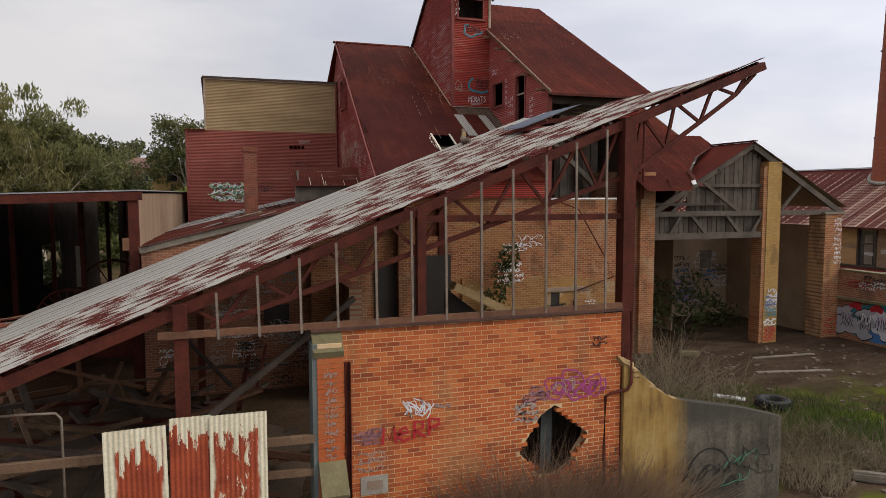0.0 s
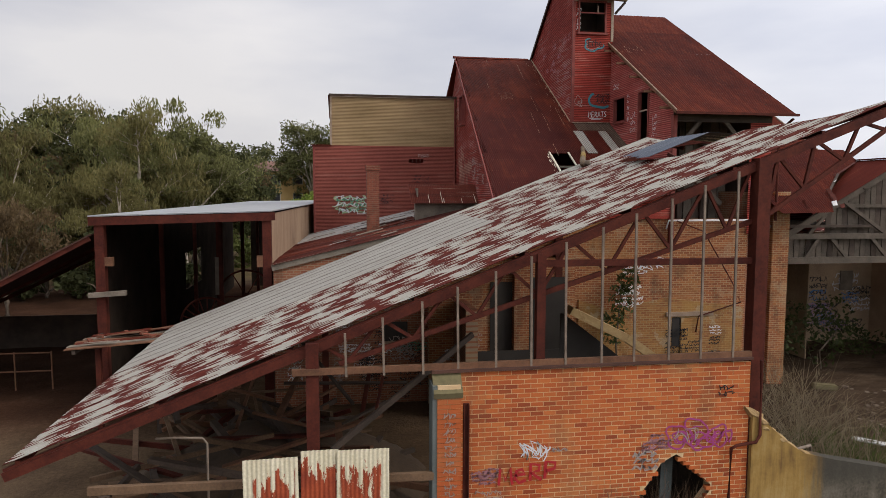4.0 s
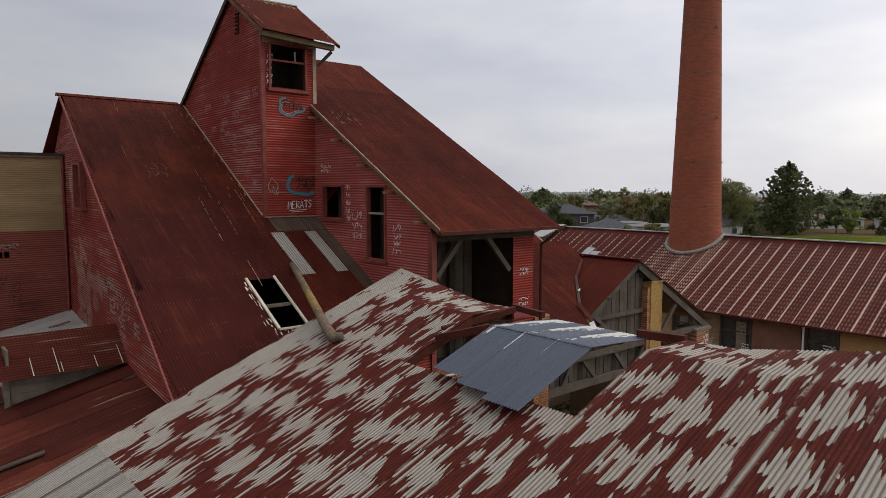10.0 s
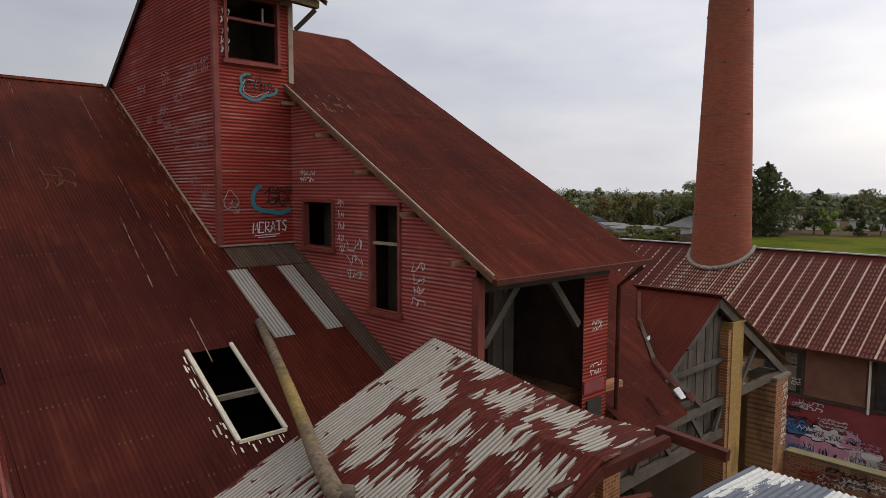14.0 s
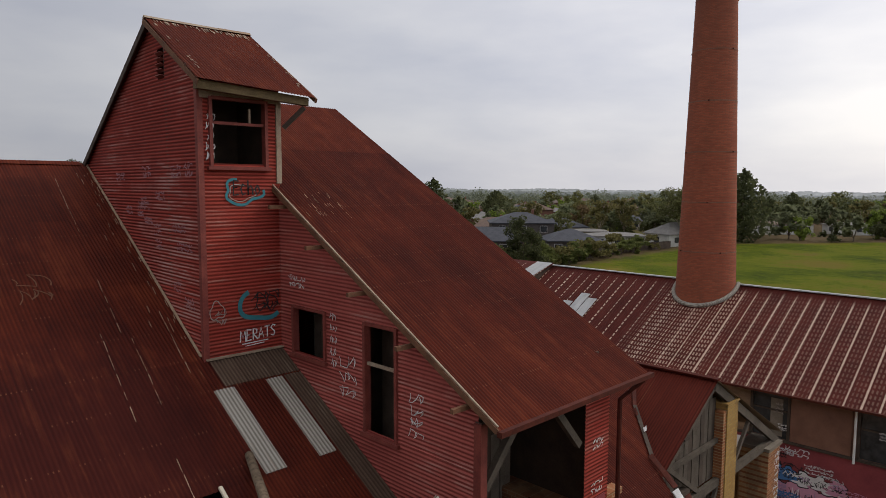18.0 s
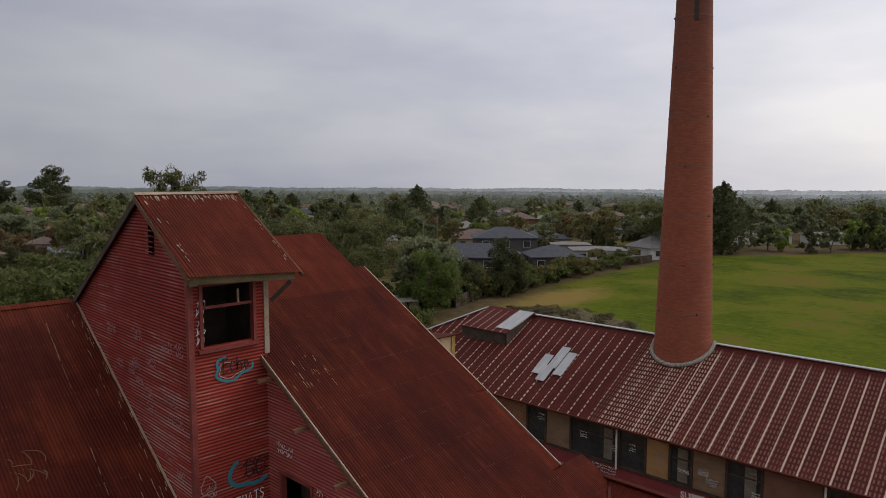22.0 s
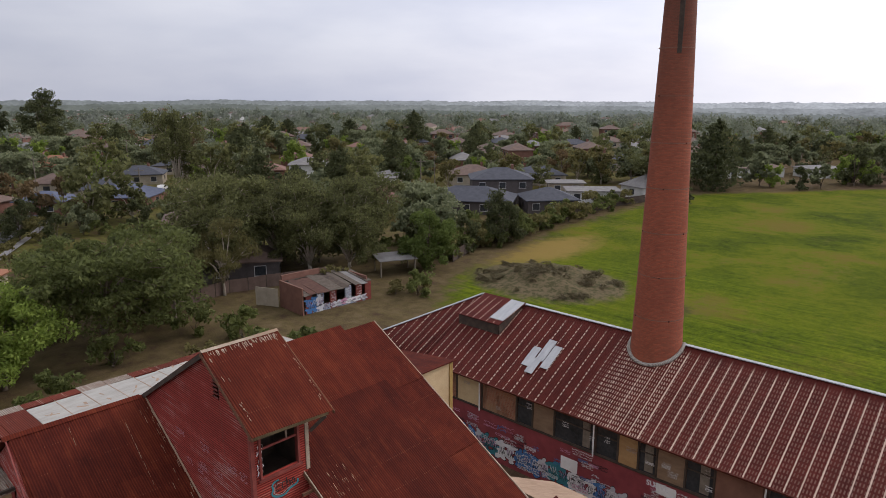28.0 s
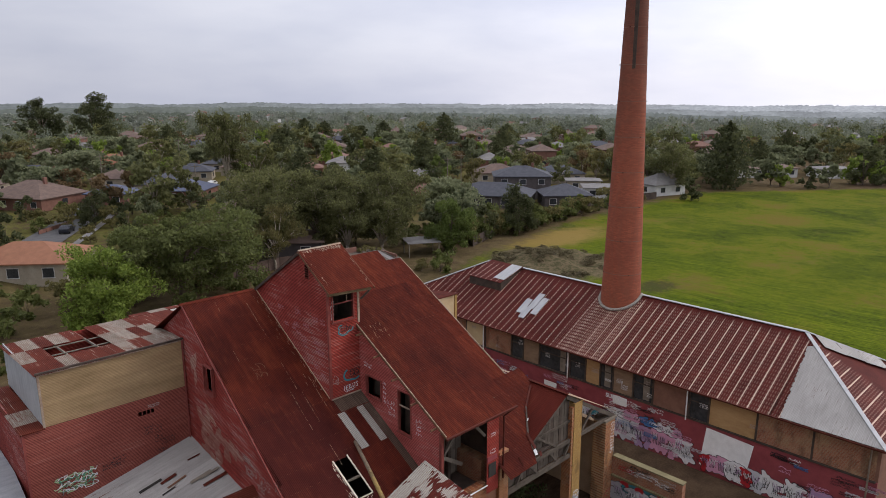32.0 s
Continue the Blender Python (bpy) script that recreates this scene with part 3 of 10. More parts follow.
for nm, a, b in (("tile_terracotta", (0.125, 0.064, 0.046), (0.205, 0.108, 0.080)), ("tile_brown", (0.085, 0.056, 0.044), (0.160, 0.108, 0.085)), ("tile_slate", (0.030, 0.032, 0.042), (0.065, 0.07, 0.085)), ("tile_blue", (0.055, 0.066, 0.105), (0.10, 0.115, 0.165)), ("tile_grey", (0.12, 0.115, 0.11), (0.22, 0.21, 0.20)), ("tile_orange", (0.20, 0.085, 0.045), (0.30, 0.135, 0.075)), ("wall_cream", (0.26, 0.22, 0.165), (0.40, 0.35, 0.27)), ("wall_brick", (0.125, 0.058, 0.042), (0.215, 0.105, 0.075)), ("wall_white", (0.40, 0.40, 0.385), (0.58, 0.58, 0.56)), ("wall_dark", (0.05, 0.042, 0.042), (0.10, 0.085, 0.08)), ("wall_yellow", (0.42, 0.27, 0.10), (0.55, 0.38, 0.16))):
    plain(nm, a, b, 1.0, 0.8, 0, 12)
plain("window_dark", (0.02, 0.022, 0.025), (0.05, 0.055, 0.06), 1.0, 0.2, 0, 4, (1, 1, 1), 0.0, 0, 0.5)
plain("car_paint_dark", (0.012, 0.014, 0.022), (0.02, 0.022, 0.03), 1.0, 0.3)
plain("car_paint_white", (0.6, 0.6, 0.6), (0.7, 0.7, 0.7), 1.0, 0.3)
plain("pale_bark", (0.22, 0.18, 0.14), (0.45, 0.40, 0.33), 3.0, 0.85)
def graffiti_wall():
    n = Nodes("graffiti_wall")
    a = n.noise(2.2, 4, 0.6, (1, 1, 1), None, 1.5)
    b = n.noise(5.0, 3, 0.5, (1, 1, 1), None, 2.5)
    col = n.ramp(a, [(0.35, (0.10, 0.04, 0.04)), (0.45, (0.45, 0.45, 0.5)), (0.5, (0.10, 0.22, 0.38)), (0.56, (0.4, 0.4, 0.42)), (0.62, (0.12, 0.03, 0.04)), (0.7, (0.25, 0.1, 0.2))])
    col = n.mix(n.math("MULTIPLY", n.step(n.math("ABSOLUTE", n.math("SUBTRACT", b, 0.5)), 0.03, 0.015), 0.8), col, (0.02, 0.02, 0.025))
    return n.done(col, 0.7, 0.0, b, 0.003, 0.3)
graffiti_wall()

# far treetops: distance haze is mixed into these pale grey-greens
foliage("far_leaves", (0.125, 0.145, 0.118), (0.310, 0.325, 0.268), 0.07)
foliage("hazy_far_leaves_dark", (0.100, 0.122, 0.090), (0.280, 0.305, 0.225), 0.08)
foliage("twigs", (0.11, 0.068, 0.044), (0.29, 0.20, 0.135))
for nm, c in (("spray_white", (0.72, 0.72, 0.72)), ("spray_black", (0.012, 0.012, 0.014)), ("spray_teal", (0.035, 0.205, 0.245)), ("spray_red", (0.42, 0.018, 0.025)), ("spray_purple", (0.36, 0.055, 0.20)), ("spray_lilac", (0.40, 0.26, 0.42)), ("spray_blue", (0.06, 0.18, 0.42)), ("spray_green", (0.08, 0.28, 0.17)), ("spray_grey", (0.36, 0.36, 0.38)), ("spray_pink", (0.62, 0.30, 0.42)), ("spray_silver", (0.56, 0.57, 0.60)), ("spray_pale", (0.36, 0.30, 0.27)), ("spray_lime", (0.34, 0.45, 0.25))):
    plain(nm, tuple(v * 0.8 for v in c), c, 3.0, 0.6, 0, 30, (1, 1, 1), 0.0)
plain("cream_boards", (0.42, 0.30, 0.16), (0.56, 0.43, 0.25), 1.0, 0.75, 0, 15)


def stained_concrete():
    n = Nodes("stained_concrete")
    x, y, z = n.xyz()
    big, fine = n.noise(0.9, 5, 0.65), n.noise(16, 5, 0.6)
    drip = n.noise(1.0, 5, 0.6, (5, 5, 0.5))
    col = n.ramp(n.math("ADD", n.math("MULTIPLY", big, 0.5), n.math("ADD", n.math("MULTIPLY", drip, 0.3), n.math("MULTIPLY", fine, 0.2))), [(0.36, (0.024, 0.022, 0.017)), (0.5, (0.072, 0.063, 0.048)), (0.66, (0.18, 0.16, 0.125))])
    ochre = n.step(n.math("ADD", x, n.math("MULTIPLY", n.math("SUBTRACT", drip, 0.5), 1.4)), 9.3, 8.7)
    col = n.mix(n.math("MULTIPLY", ochre, 0.85), col, n.ramp(n.math("MULTIPLY_ADD", drip, 0.5, n.math("MULTIPLY", big, 0.5)), [(0.38, (0.15, 0.085, 0.03)), (0.5, (0.34, 0.21, 0.06)), (0.64, (0.46, 0.33, 0.13))]))
    top = n.step(n.math("ADD", z, n.math("MULTIPLY", drip, 0.5)), 1.9, 2.4)
    col = n.mix(n.math("MULTIPLY", n.math("MULTIPLY", top, 0.8), n.math("SUBTRACT", 1.0, ochre)), col, (0.055, 0.052, 0.042))
    return n.done(col, 0.92, 0.0, fine, 0.008, 0.6, 0.2)


stained_concrete()


def rust_drips():
    """Cream paint left along the edges and the top of each sheet, rust run down between."""
    for name, x0, x1, top_, gap in (("dripping_rust_iron", -1.67, -0.81, 2.52, 0.30), ("red_rust_iron", -2.0, 1.0, 2.80, 0.30), ("flaking_rust_iron", -0.24, 0.62, 2.60, 0.62)):
        n = Nodes(name)
        x, y, z = n.xyz()
        cr = n.math("FLOOR", n.math("DIVIDE", x, 0.0762))
        hc = n.math("FRACT", n.math("MULTIPLY", n.math("SINE", n.math("MULTIPLY", cr, 91.7)), 237.1))
        drip = n.math("MULTIPLY_ADD", hc, 0.42, n.math("MULTIPLY", n.math("SUBTRACT", n.noise(5.0, 5, 0.75, (2.5, 1, 1)), 0.5), 0.9))
        below = n.step(n.math("ADD", z, drip), top_ + 0.42, top_ + 0.36)
        side = n.math("MINIMUM", n.math("SUBTRACT", x, x0), n.math("SUBTRACT", x1, x))
        inner_ = n.step(n.math("ADD", side, n.math("MULTIPLY", n.math("SUBTRACT", n.noise(4.0, 4, 0.7, (1, 1, 0.4)), 0.5), 0.22)), 0.06, 0.12)
        flake = n.step(n.noise(6.0, 5, 0.75, (1.6, 1, 0.5)), gap, gap - 0.05) if gap > 0.5 else 1.0
        m = n.math("MULTIPLY", n.math("MULTIPLY", below, inner_), flake)
        fine = n.noise(25, 4, 0.6)
        rust = n.ramp(n.math("ADD", n.math("MULTIPLY", n.noise(3, 4), 0.6), n.math("MULTIPLY", fine, 0.4)), [(0.3, (0.17, 0.026, 0.011)), (0.7, (0.36, 0.070, 0.024))])
        paint = n.ramp(n.math("ADD", n.math("MULTIPLY", n.noise(1.5, 4, 0.6, (3, 1, 0.6)), 0.5), n.math("MULTIPLY", fine, 0.5)), [(0.3, (0.46, 0.41, 0.27)), (0.7, (0.72, 0.68, 0.53))])
        n.done(n.mix(m, paint, rust), 0.7, 0.0, fine, 0.003, 0.4, 0.3)


rust_drips()
plain("dull_board", (0.16, 0.10, 0.06), (0.28, 0.19, 0.12), 1.0, 0.8, 0, 18, (1, 1, 3))
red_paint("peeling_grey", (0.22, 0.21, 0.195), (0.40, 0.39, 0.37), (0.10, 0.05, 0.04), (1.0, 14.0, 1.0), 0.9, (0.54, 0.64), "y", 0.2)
plain("mossy_concrete", (0.10, 0.085, 0.04), (0.22, 0.19, 0.10), 0.9, 0.95, 0, 14)
plain("painted_concrete", (0.07, 0.09, 0.085), (0.16, 0.18, 0.17), 1.5, 0.85)
plain("old_plaster", (0.20, 0.14, 0.10), (0.34, 0.26, 0.19), 2.0, 0.9)
plain("lilac_haze", (0.30, 0.14, 0.16), (0.40, 0.20, 0.22), 4.0, 0.8)
plain("ochre_render", (0.24, 0.15, 0.06), (0.42, 0.30, 0.15), 0.9, 0.95, 0, 9, (1, 1, 1), 0.04)
plain("concrete_bits", (0.075, 0.050, 0.034), (0.20, 0.155, 0.115), 3.0, 0.9)
masonry("ochre_brick_render", (0.26, 0.100, 0.036), (0.38, 0.18, 0.06), (0.36, 0.25, 0.11), "x", (0.35, 0.205, 0.062), 0.75, 0.5)
# leaf green greyed and lightened, so the haze of distance is in it
foliage("hazy_suburb_leaves", (0.094, 0.110, 0.058), (0.240, 0.262, 0.145))
foliage("scrub_leaves", (0.085, 0.072, 0.038), (0.185, 0.155, 0.085))

# ---- building tools ----
V = Vector


def finish(name, bm, mat, smooth=False):
    me = bpy.data.meshes.new(name)
    bmesh.ops.recalc_face_normals(bm, faces=bm.faces[:])
    bm.to_mesh(me)
    bm.free()
    for m in mat if isinstance(mat, (list, tuple)) else [mat]:
        me.materials.append(MATS[m])
    if smooth:
        me.polygons.foreach_set("use_smooth", [True] * len(me.polygons))
    return me


def thing(name, at, label, category, group="", kind=""):
    """An Empty at the base of a thing; its parts are given in world coordinates."""
    ob = new(name)
    ob.location = at
    ob.empty_display_size = 0.2
    return tagged(ob, label, category, group, kind)


def origin(ob):
    o = V((0, 0, 0))
    while ob is not None:
        o += ob.location
        ob = ob.parent
    return o


def part(name, bm, mat, parent, label="", smooth=False, kind=""):
    """Links a bmesh, given in world coordinates, as one mesh under a thing or a part."""
    bm.transform(Matrix.Translation(-origin(parent)))
    ob = new(name, finish(name, bm, mat, smooth))
    ob.parent = parent
    return tagged(ob, label, "", "", kind)


def piece(name, me, m, parent, label=""):
    """A part on shared mesh data, at the world pose m."""
    ob = new(name, me)
    ob.parent = parent
    ob.matrix_basis = Matrix.Translation(-origin(parent)) @ m
    return tagged(ob, label)


def solid(name, bm, mat, at, label, category, group="", kind="", smooth=False):
    """A thing that is one mesh, given in world coordinates, with its origin at its base."""
    bm.transform(Matrix.Translation(-V(at)))
    ob = new(name, finish(name, bm, mat, smooth))
    ob.location = at
    return tagged(ob, label, category, group, kind)


def box(bm, x0, x1, y0, y1, z0, z1):
    v = [bm.verts.new((x, y, z)) for z in (z0, z1) for x, y in ((x0, y0), (x1, y0), (x1, y1), (x0, y1))]
    for f in ((3, 2, 1, 0), (4, 5, 6, 7), (0, 1, 5, 4), (1, 2, 6, 5), (2, 3, 7, 6), (3, 0, 4, 7)):
        bm.faces.new([v[i] for i in f])
    return v


def boxes(*dims):
    bm = bmesh.new()
    for d in dims:
        box(bm, *d)
    return bm


def axes(p, q, up=(0, 0, 1)):
    d = (V(q) - V(p)).normalized()
    s = d.cross(V(up))
    if s.length < 1e-4:
        s = V((1, 0, 0))
    s.normalize()
    return d, s, s.cross(d)


def beam(bm, p, q, w, h, up=(0, 0, 1)):
    d, s, u = axes(p, q, up)
    v = [bm.verts.new(V(e) + s * a * w / 2 + u * b * h / 2) for e in (p, q) for a, b in ((-1, -1), (1, -1), (1, 1), (-1, 1))]
    for f in ((3, 2, 1, 0), (4, 5, 6, 7), (0, 1, 5, 4), (1, 2, 6, 5), (2, 3, 7, 6), (3, 0, 4, 7)):
        bm.faces.new([v[i] for i in f])


def beams(*rows):
    bm = bmesh.new()
    for r in rows:
        beam(bm, *r)
    return bm


def tube(bm, pts, radii, n=8, cap=True):
    rings = []
    for i, p in enumerate(pts):
        a, b = pts[max(i - 1, 0)], pts[min(i + 1, len(pts) - 1)]
        d, s, u = axes(a, b)
        r = radii[i] if isinstance(radii, (list, tuple)) else radii
        rings.append([bm.verts.new(V(p) + (s * math.cos(k) + u * math.sin(k)) * r) for k in (2 * math.pi * j / n for j in range(n))])
    for a, b in zip(rings, rings[1:]):
        for j in range(n):
            bm.faces.new((a[j], a[(j + 1) % n], b[(j + 1) % n], b[j]))
    if cap:
        bm.faces.new(rings[0])
        bm.faces.new(rings[-1][::-1])


def tubes(*rows):
    bm = bmesh.new()
    for r in rows:
        tube(bm, *r)
    return bm


def prism(bm, pts, vec):
    """A flat polygon pushed along vec."""
    a = [bm.verts.new(p) for p in pts]
    b = [bm.verts.new(V(p) + V(vec)) for p in pts]
    bm.faces.new(a)
    bm.faces.new(b[::-1])
    for i in range(len(a)):
        j = (i + 1) % len(a)
        bm.faces.new((a[i], b[i], b[j], a[j]))


def prisms(*rows):
    bm = bmesh.new()
    for r in rows:
        prism(bm, *r)
    return bm


def spans(polys, s):
    """Where the line at height s crosses the outlines: sorted positions, in pairs."""
    xs = []
    for poly in polys:
        for (a0, s0), (a1, s1) in zip(poly, poly[1:] + poly[:1]):
            if (s0 <= s) != (s1 <= s):
                xs.append(a0 + (a1 - a0) * (s - s0) / (s1 - s0))
    return sorted(xs)


def iron(place, outline, holes=(), pitch=0.0762, amp=0.0095, seg=4, depth=None):
    """Corrugated iron over an outline of (a, s): the waves run along a and are stacked along s. place(a, s, d) gives the
    world point at a depth d out of the surface."""
    polys = [list(outline)] + [list(h) for h in holes]
    lo, hi = min(s for _, s in outline), max(s for _, s in outline)
    cuts = {lo, hi}
    for p in polys:
        cuts |= {s for _, s in p if lo < s < hi}
    k = int(lo / (pitch / seg)) - 1
    while k * pitch / seg < hi:
        if k * pitch / seg > lo:
            cuts.add(k * pitch / seg)
        k += 1
    cuts = sorted(cuts)
    verts, faces = [], []
    for s0, s1 in zip(cuts, cuts[1:]):
        if s1 - s0 < 1e-5:
            continue
        e = (s1 - s0) * 0.01
        lower, upper = spans(polys, s0 + e), spans(polys, s1 - e)
        if len(lower) != len(upper):
            continue
        for i in range(0, len(lower) - 1, 2):
            b = len(verts)
            for a, s in ((lower[i], s0), (lower[i + 1], s0), (upper[i + 1], s1), (upper[i], s1)):
                verts.append(place(a, s, amp * math.sin(2 * math.pi * s / pitch)))
            faces.append((b, b + 1, b + 2, b + 3))
    bm = bmesh.new()
    vs = [bm.verts.new(p) for p in verts]
    for f in faces:
        bm.faces.new([vs[i] for i in f])
    bmesh.ops.remove_doubles(bm, verts=bm.verts[:], dist=0.0008)
    return bm


def on_x(x, out=-1):
    """A wall in the plane x, seen from its out side: a is y, s is z."""
    return lambda a, s, d: (x + out * d, a, s)


def on_y(y, out=-1):
    return lambda a, s, d: (a, y + out * d, s)


SHEETS = {}


def sheet_mesh(w, l, mat, pitch=0.0762, amp=0.0095, seg=5, rows=1, sag=0.0):
    """One corrugated sheet, across x, along y, waves up z."""
    key = (round(w, 3), round(l, 3), mat, rows, sag)
    if key not in SHEETS:
        n = max(2, round(w / pitch * seg))
        vs = [(w * i / n, l * j / rows, amp * math.sin(2 * math.pi * (w * i / n) / pitch) - sag * math.sin(math.pi * j / rows)) for j in range(rows + 1) for i in range(n + 1)]
        fs = [(j * (n + 1) + i, j * (n + 1) + i + 1, (j + 1) * (n + 1) + i + 1, (j + 1) * (n + 1) + i) for j in range(rows) for i in range(n)]
        me = bpy.data.meshes.new("corrugated_sheet")
        me.from_pydata(vs, [], fs)
        me.materials.append(MATS[mat])
        me.polygons.foreach_set("use_smooth", [True] * len(fs))
        SHEETS[key] = me
    return SHEETS[key]


def slab_pose(p, across, along):
    a, b = V(across).normalized(), V(along).normalized()
    c = a.cross(b)
    m = Matrix((a, b, c)).transposed().to_4x4()
    m.translation = V(p)
    return m


RNG = random.Random(7)


def ring(bm, c, r0, r1, y0, y1, n=32):
    """A hoop about the y axis."""
    rows = [[bm.verts.new((c[0] + r * math.cos(t), c[1] + y, c[2] + r * math.sin(t))) for t in (2 * math.pi * k / n for k in range(n))] for r, y in ((r0, y0), (r1, y0), (r1, y1), (r0, y1))]
    for a, b in zip(rows, rows[1:] + rows[:1]):
        for k in range(n):
            bm.faces.new((a[k], a[(k + 1) % n], b[(k + 1) % n], b[k]))

# ---- ground ----
def ground_height(x, y):
    h = 0.0
    # the spoil heap at the field's edge
    d = math.hypot((x - 76.5) / 9.0, (y - 65.0) / 11.0)
    h += 2.0 * max(0.0, 1 - d * d) * (0.7 + 0.6 * noise.noise((x * 0.4, y * 0.4, 0)))
    h += 0.10 * noise.noise((x * 0.13, y * 0.13, 0.3)) + 0.05 * noise.noise((x * 0.6, y * 0.6, 1.3))
    # the sunken lane before the warehouse
    lane = min(max((x - 28.2) / 3.0, 0), 1) * min(max((53.0 - x) / 4.0, 0), 1) * min(max((58.0 - y) / 6.0, 0), 1) * min(max((y - 2.0) / 6.0, 0), 1)
    h -= 1.6 * lane
    # a knoll behind the gum trees
    d = math.hypot((x + 10.0) / 30.0, (y - 120.0) / 24.0)
    h += 5.0 * max(0.0, 1 - d * d) ** 1.5
    far = math.hypot(x, y)
    if far > 700:
        h += (9 * noise.noise((x * 0.0014, y * 0.0014, 4)) + 7 * noise.noise((x * 0.0034, y * 0.0034, 7))) * min(1, (far - 700) / 900)
    if far > 350:
        # the land falls away, more to the east
        turn = min(max((math.atan2(x, max(y, 1.0)) - 0.35) / 0.9, 0), 1)
        h -= (min(far, 9000) - 350) * (0.006 + 0.016 * turn)
    return h


def ground_sheet():
    bm = bmesh.new()
    def steps(lo, hi, fine, grow):
        out, s, v = [0.0], fine, 0.0
        while v < hi:
            if v > 90:
                s *= grow
            v += s
            out.append(v)
        neg, s, v = [], fine, 0.0
        while v > lo:
            if v < -50:
                s *= grow
            v -= s
            neg.append(v)
        return neg[::-1] + out
    xs, ys = steps(-4200, 4200, 1.2, 1.12), steps(-4200, 4200, 1.2, 1.12)
    grid = [[bm.verts.new((x, y, ground_height(x, y))) for x in xs] for y in ys]
    for r0, r1 in zip(grid, grid[1:]):
        for i in range(len(xs) - 1):
            bm.faces.new((r0[i], r0[i + 1], r1[i + 1], r1[i]))
    return bm


def ground_mat():
    n = Nodes("ground_cover")
    x, y, z = n.xyz()
    big, mid, fine = n.noise(0.06, 5, 0.6), n.noise(0.5, 5, 0.6), n.noise(9, 5, 0.65)
    mowing = n.noise(0.5, 3, 0.5, (1.0, 0.12, 1), distort=0.6)
    patchy = n.noise(0.11, 6, 0.72, (1.0, 0.7, 1), distort=0.8)
    tufts = n.noise(0.8, 8, 0.85)
    f = n.math("ADD", n.math("MULTIPLY", big, 0.40), n.math("ADD", n.math("MULTIPLY", patchy, 0.34), n.math("ADD", n.math("MULTIPLY", tufts, 0.34), n.math("MULTIPLY", fine, 0.10))))
    f = n.math("MULTIPLY_ADD", n.math("SUBTRACT", mowing, 0.5), 0.05, f)
    grass = n.ramp(f, [(0.48, (0.030, 0.046, 0.005)), (0.555, (0.062, 0.083, 0.005)), (0.615, (0.094, 0.112, 0.007)), (0.68, (0.122, 0.098, 0.018))])
    # a lusher, rougher strip beside the warehouse, with tracks along it
    tracks = n.noise(0.55, 5, 0.65, (2.0, 0.12, 1), distort=0.7)
    lush = n.step(n.math("ADD", n.math("MULTIPLY", n.math("SUBTRACT", x, 60.0), 0.011), n.noise(0.03, 4, 0.6)), 0.98, 0.55)
    rank = n.ramp(n.math("ADD", n.math("MULTIPLY", n.noise(1.3, 8, 0.85), 0.62), n.math("MULTIPLY", tracks, 0.48)), [(0.43, (0.017, 0.030, 0.004)), (0.53, (0.060, 0.088, 0.005)), (0.64, (0.125, 0.158, 0.009))])
    grass = n.mix(n.math("MULTIPLY", lush, 0.72), grass, rank)
    tx_, ty_ = n.math("DIVIDE", n.math("SUBTRACT", x, 75.0), 5.5), n.math("DIVIDE", n.math("SUBTRACT", y, 47.0), 3.5)
    weeds = n.step(n.math("ADD", n.math("ADD", n.math("MULTIPLY", tx_, tx_), n.math("MULTIPLY", ty_, ty_)), n.math("MULTIPLY", n.noise(0.9, 5, 0.7), 1.8)), 1.7, 1.0)
    grass = n.mix(n.math("MULTIPLY", weeds, 0.7), grass, (0.030, 0.034, 0.016))
    bald = n.math("MULTIPLY", n.step(n.noise(0.045, 6, 0.72, (1.0, 1.6, 1)), 0.53, 0.64), n.step(tufts, 0.44, 0.60))
    grass = n.mix(n.math("MULTIPLY", bald, 0.5), grass, (0.110, 0.082, 0.030))
    dirt = n.ramp(n.math("ADD", n.math("MULTIPLY", mid, 0.6), n.math("MULTIPLY", fine, 0.4)), [(0.32, (0.045, 0.030, 0.019)), (0.55, (0.105, 0.070, 0.043)), (0.72, (0.17, 0.125, 0.085))])
    red_yard = n.math("MULTIPLY", n.step(n.math("ADD", x, n.math("MULTIPLY", mid, 4.0)), 0.0, -4.0), n.math("MULTIPLY", n.step(y, 60.0, 52.0), n.step(y, 20.5, 24.0)))
    dirt = n.mix(red_yard, dirt, n.ramp(n.math("ADD", n.math("MULTIPLY", mid, 0.6), n.math("MULTIPLY", fine, 0.4)), [(0.32, (0.026, 0.013, 0.008)), (0.55, (0.060, 0.030, 0.018)), (0.72, (0.095, 0.056, 0.036))]))
    yard = n.math("MULTIPLY", n.math("MULTIPLY", n.step(x, 8.5, 10.5), n.step(x, 29.0, 27.5)), n.math("MULTIPLY", n.step(y, 9.0, 13.0), n.step(y, 31.0, 30.5)))
    slab = n.ramp(n.math("ADD", n.math("MULTIPLY", n.noise(0.75, 6, 0.7, (0.6, 1.5, 1)), 0.7), n.math("MULTIPLY", fine, 0.3)), [(0.36, (0.026, 0.017, 0.011)), (0.52, (0.060, 0.040, 0.026)), (0.62, (0.085, 0.060, 0.040)), (0.72, (0.135, 0.102, 0.072))])
    dirt = n.mix(yard, dirt, slab)
    # the field's edge, east of the warehouse
    wob = n.math("MULTIPLY", n.math("SUBTRACT", mid, 0.5), 9.0)
    edge = None
    for k, c in ((0.64, 30.6), (0.222, 60.2), (0.06, 77.6), (-0.02, 88.8), (-0.77, 215.7)):
        e = n.math("MULTIPLY_ADD", x, k, c)
        edge = e if edge is None else n.math("MINIMUM", edge, e)
    field = n.step(n.math("ADD", x, wob), 43.0, 49.0)
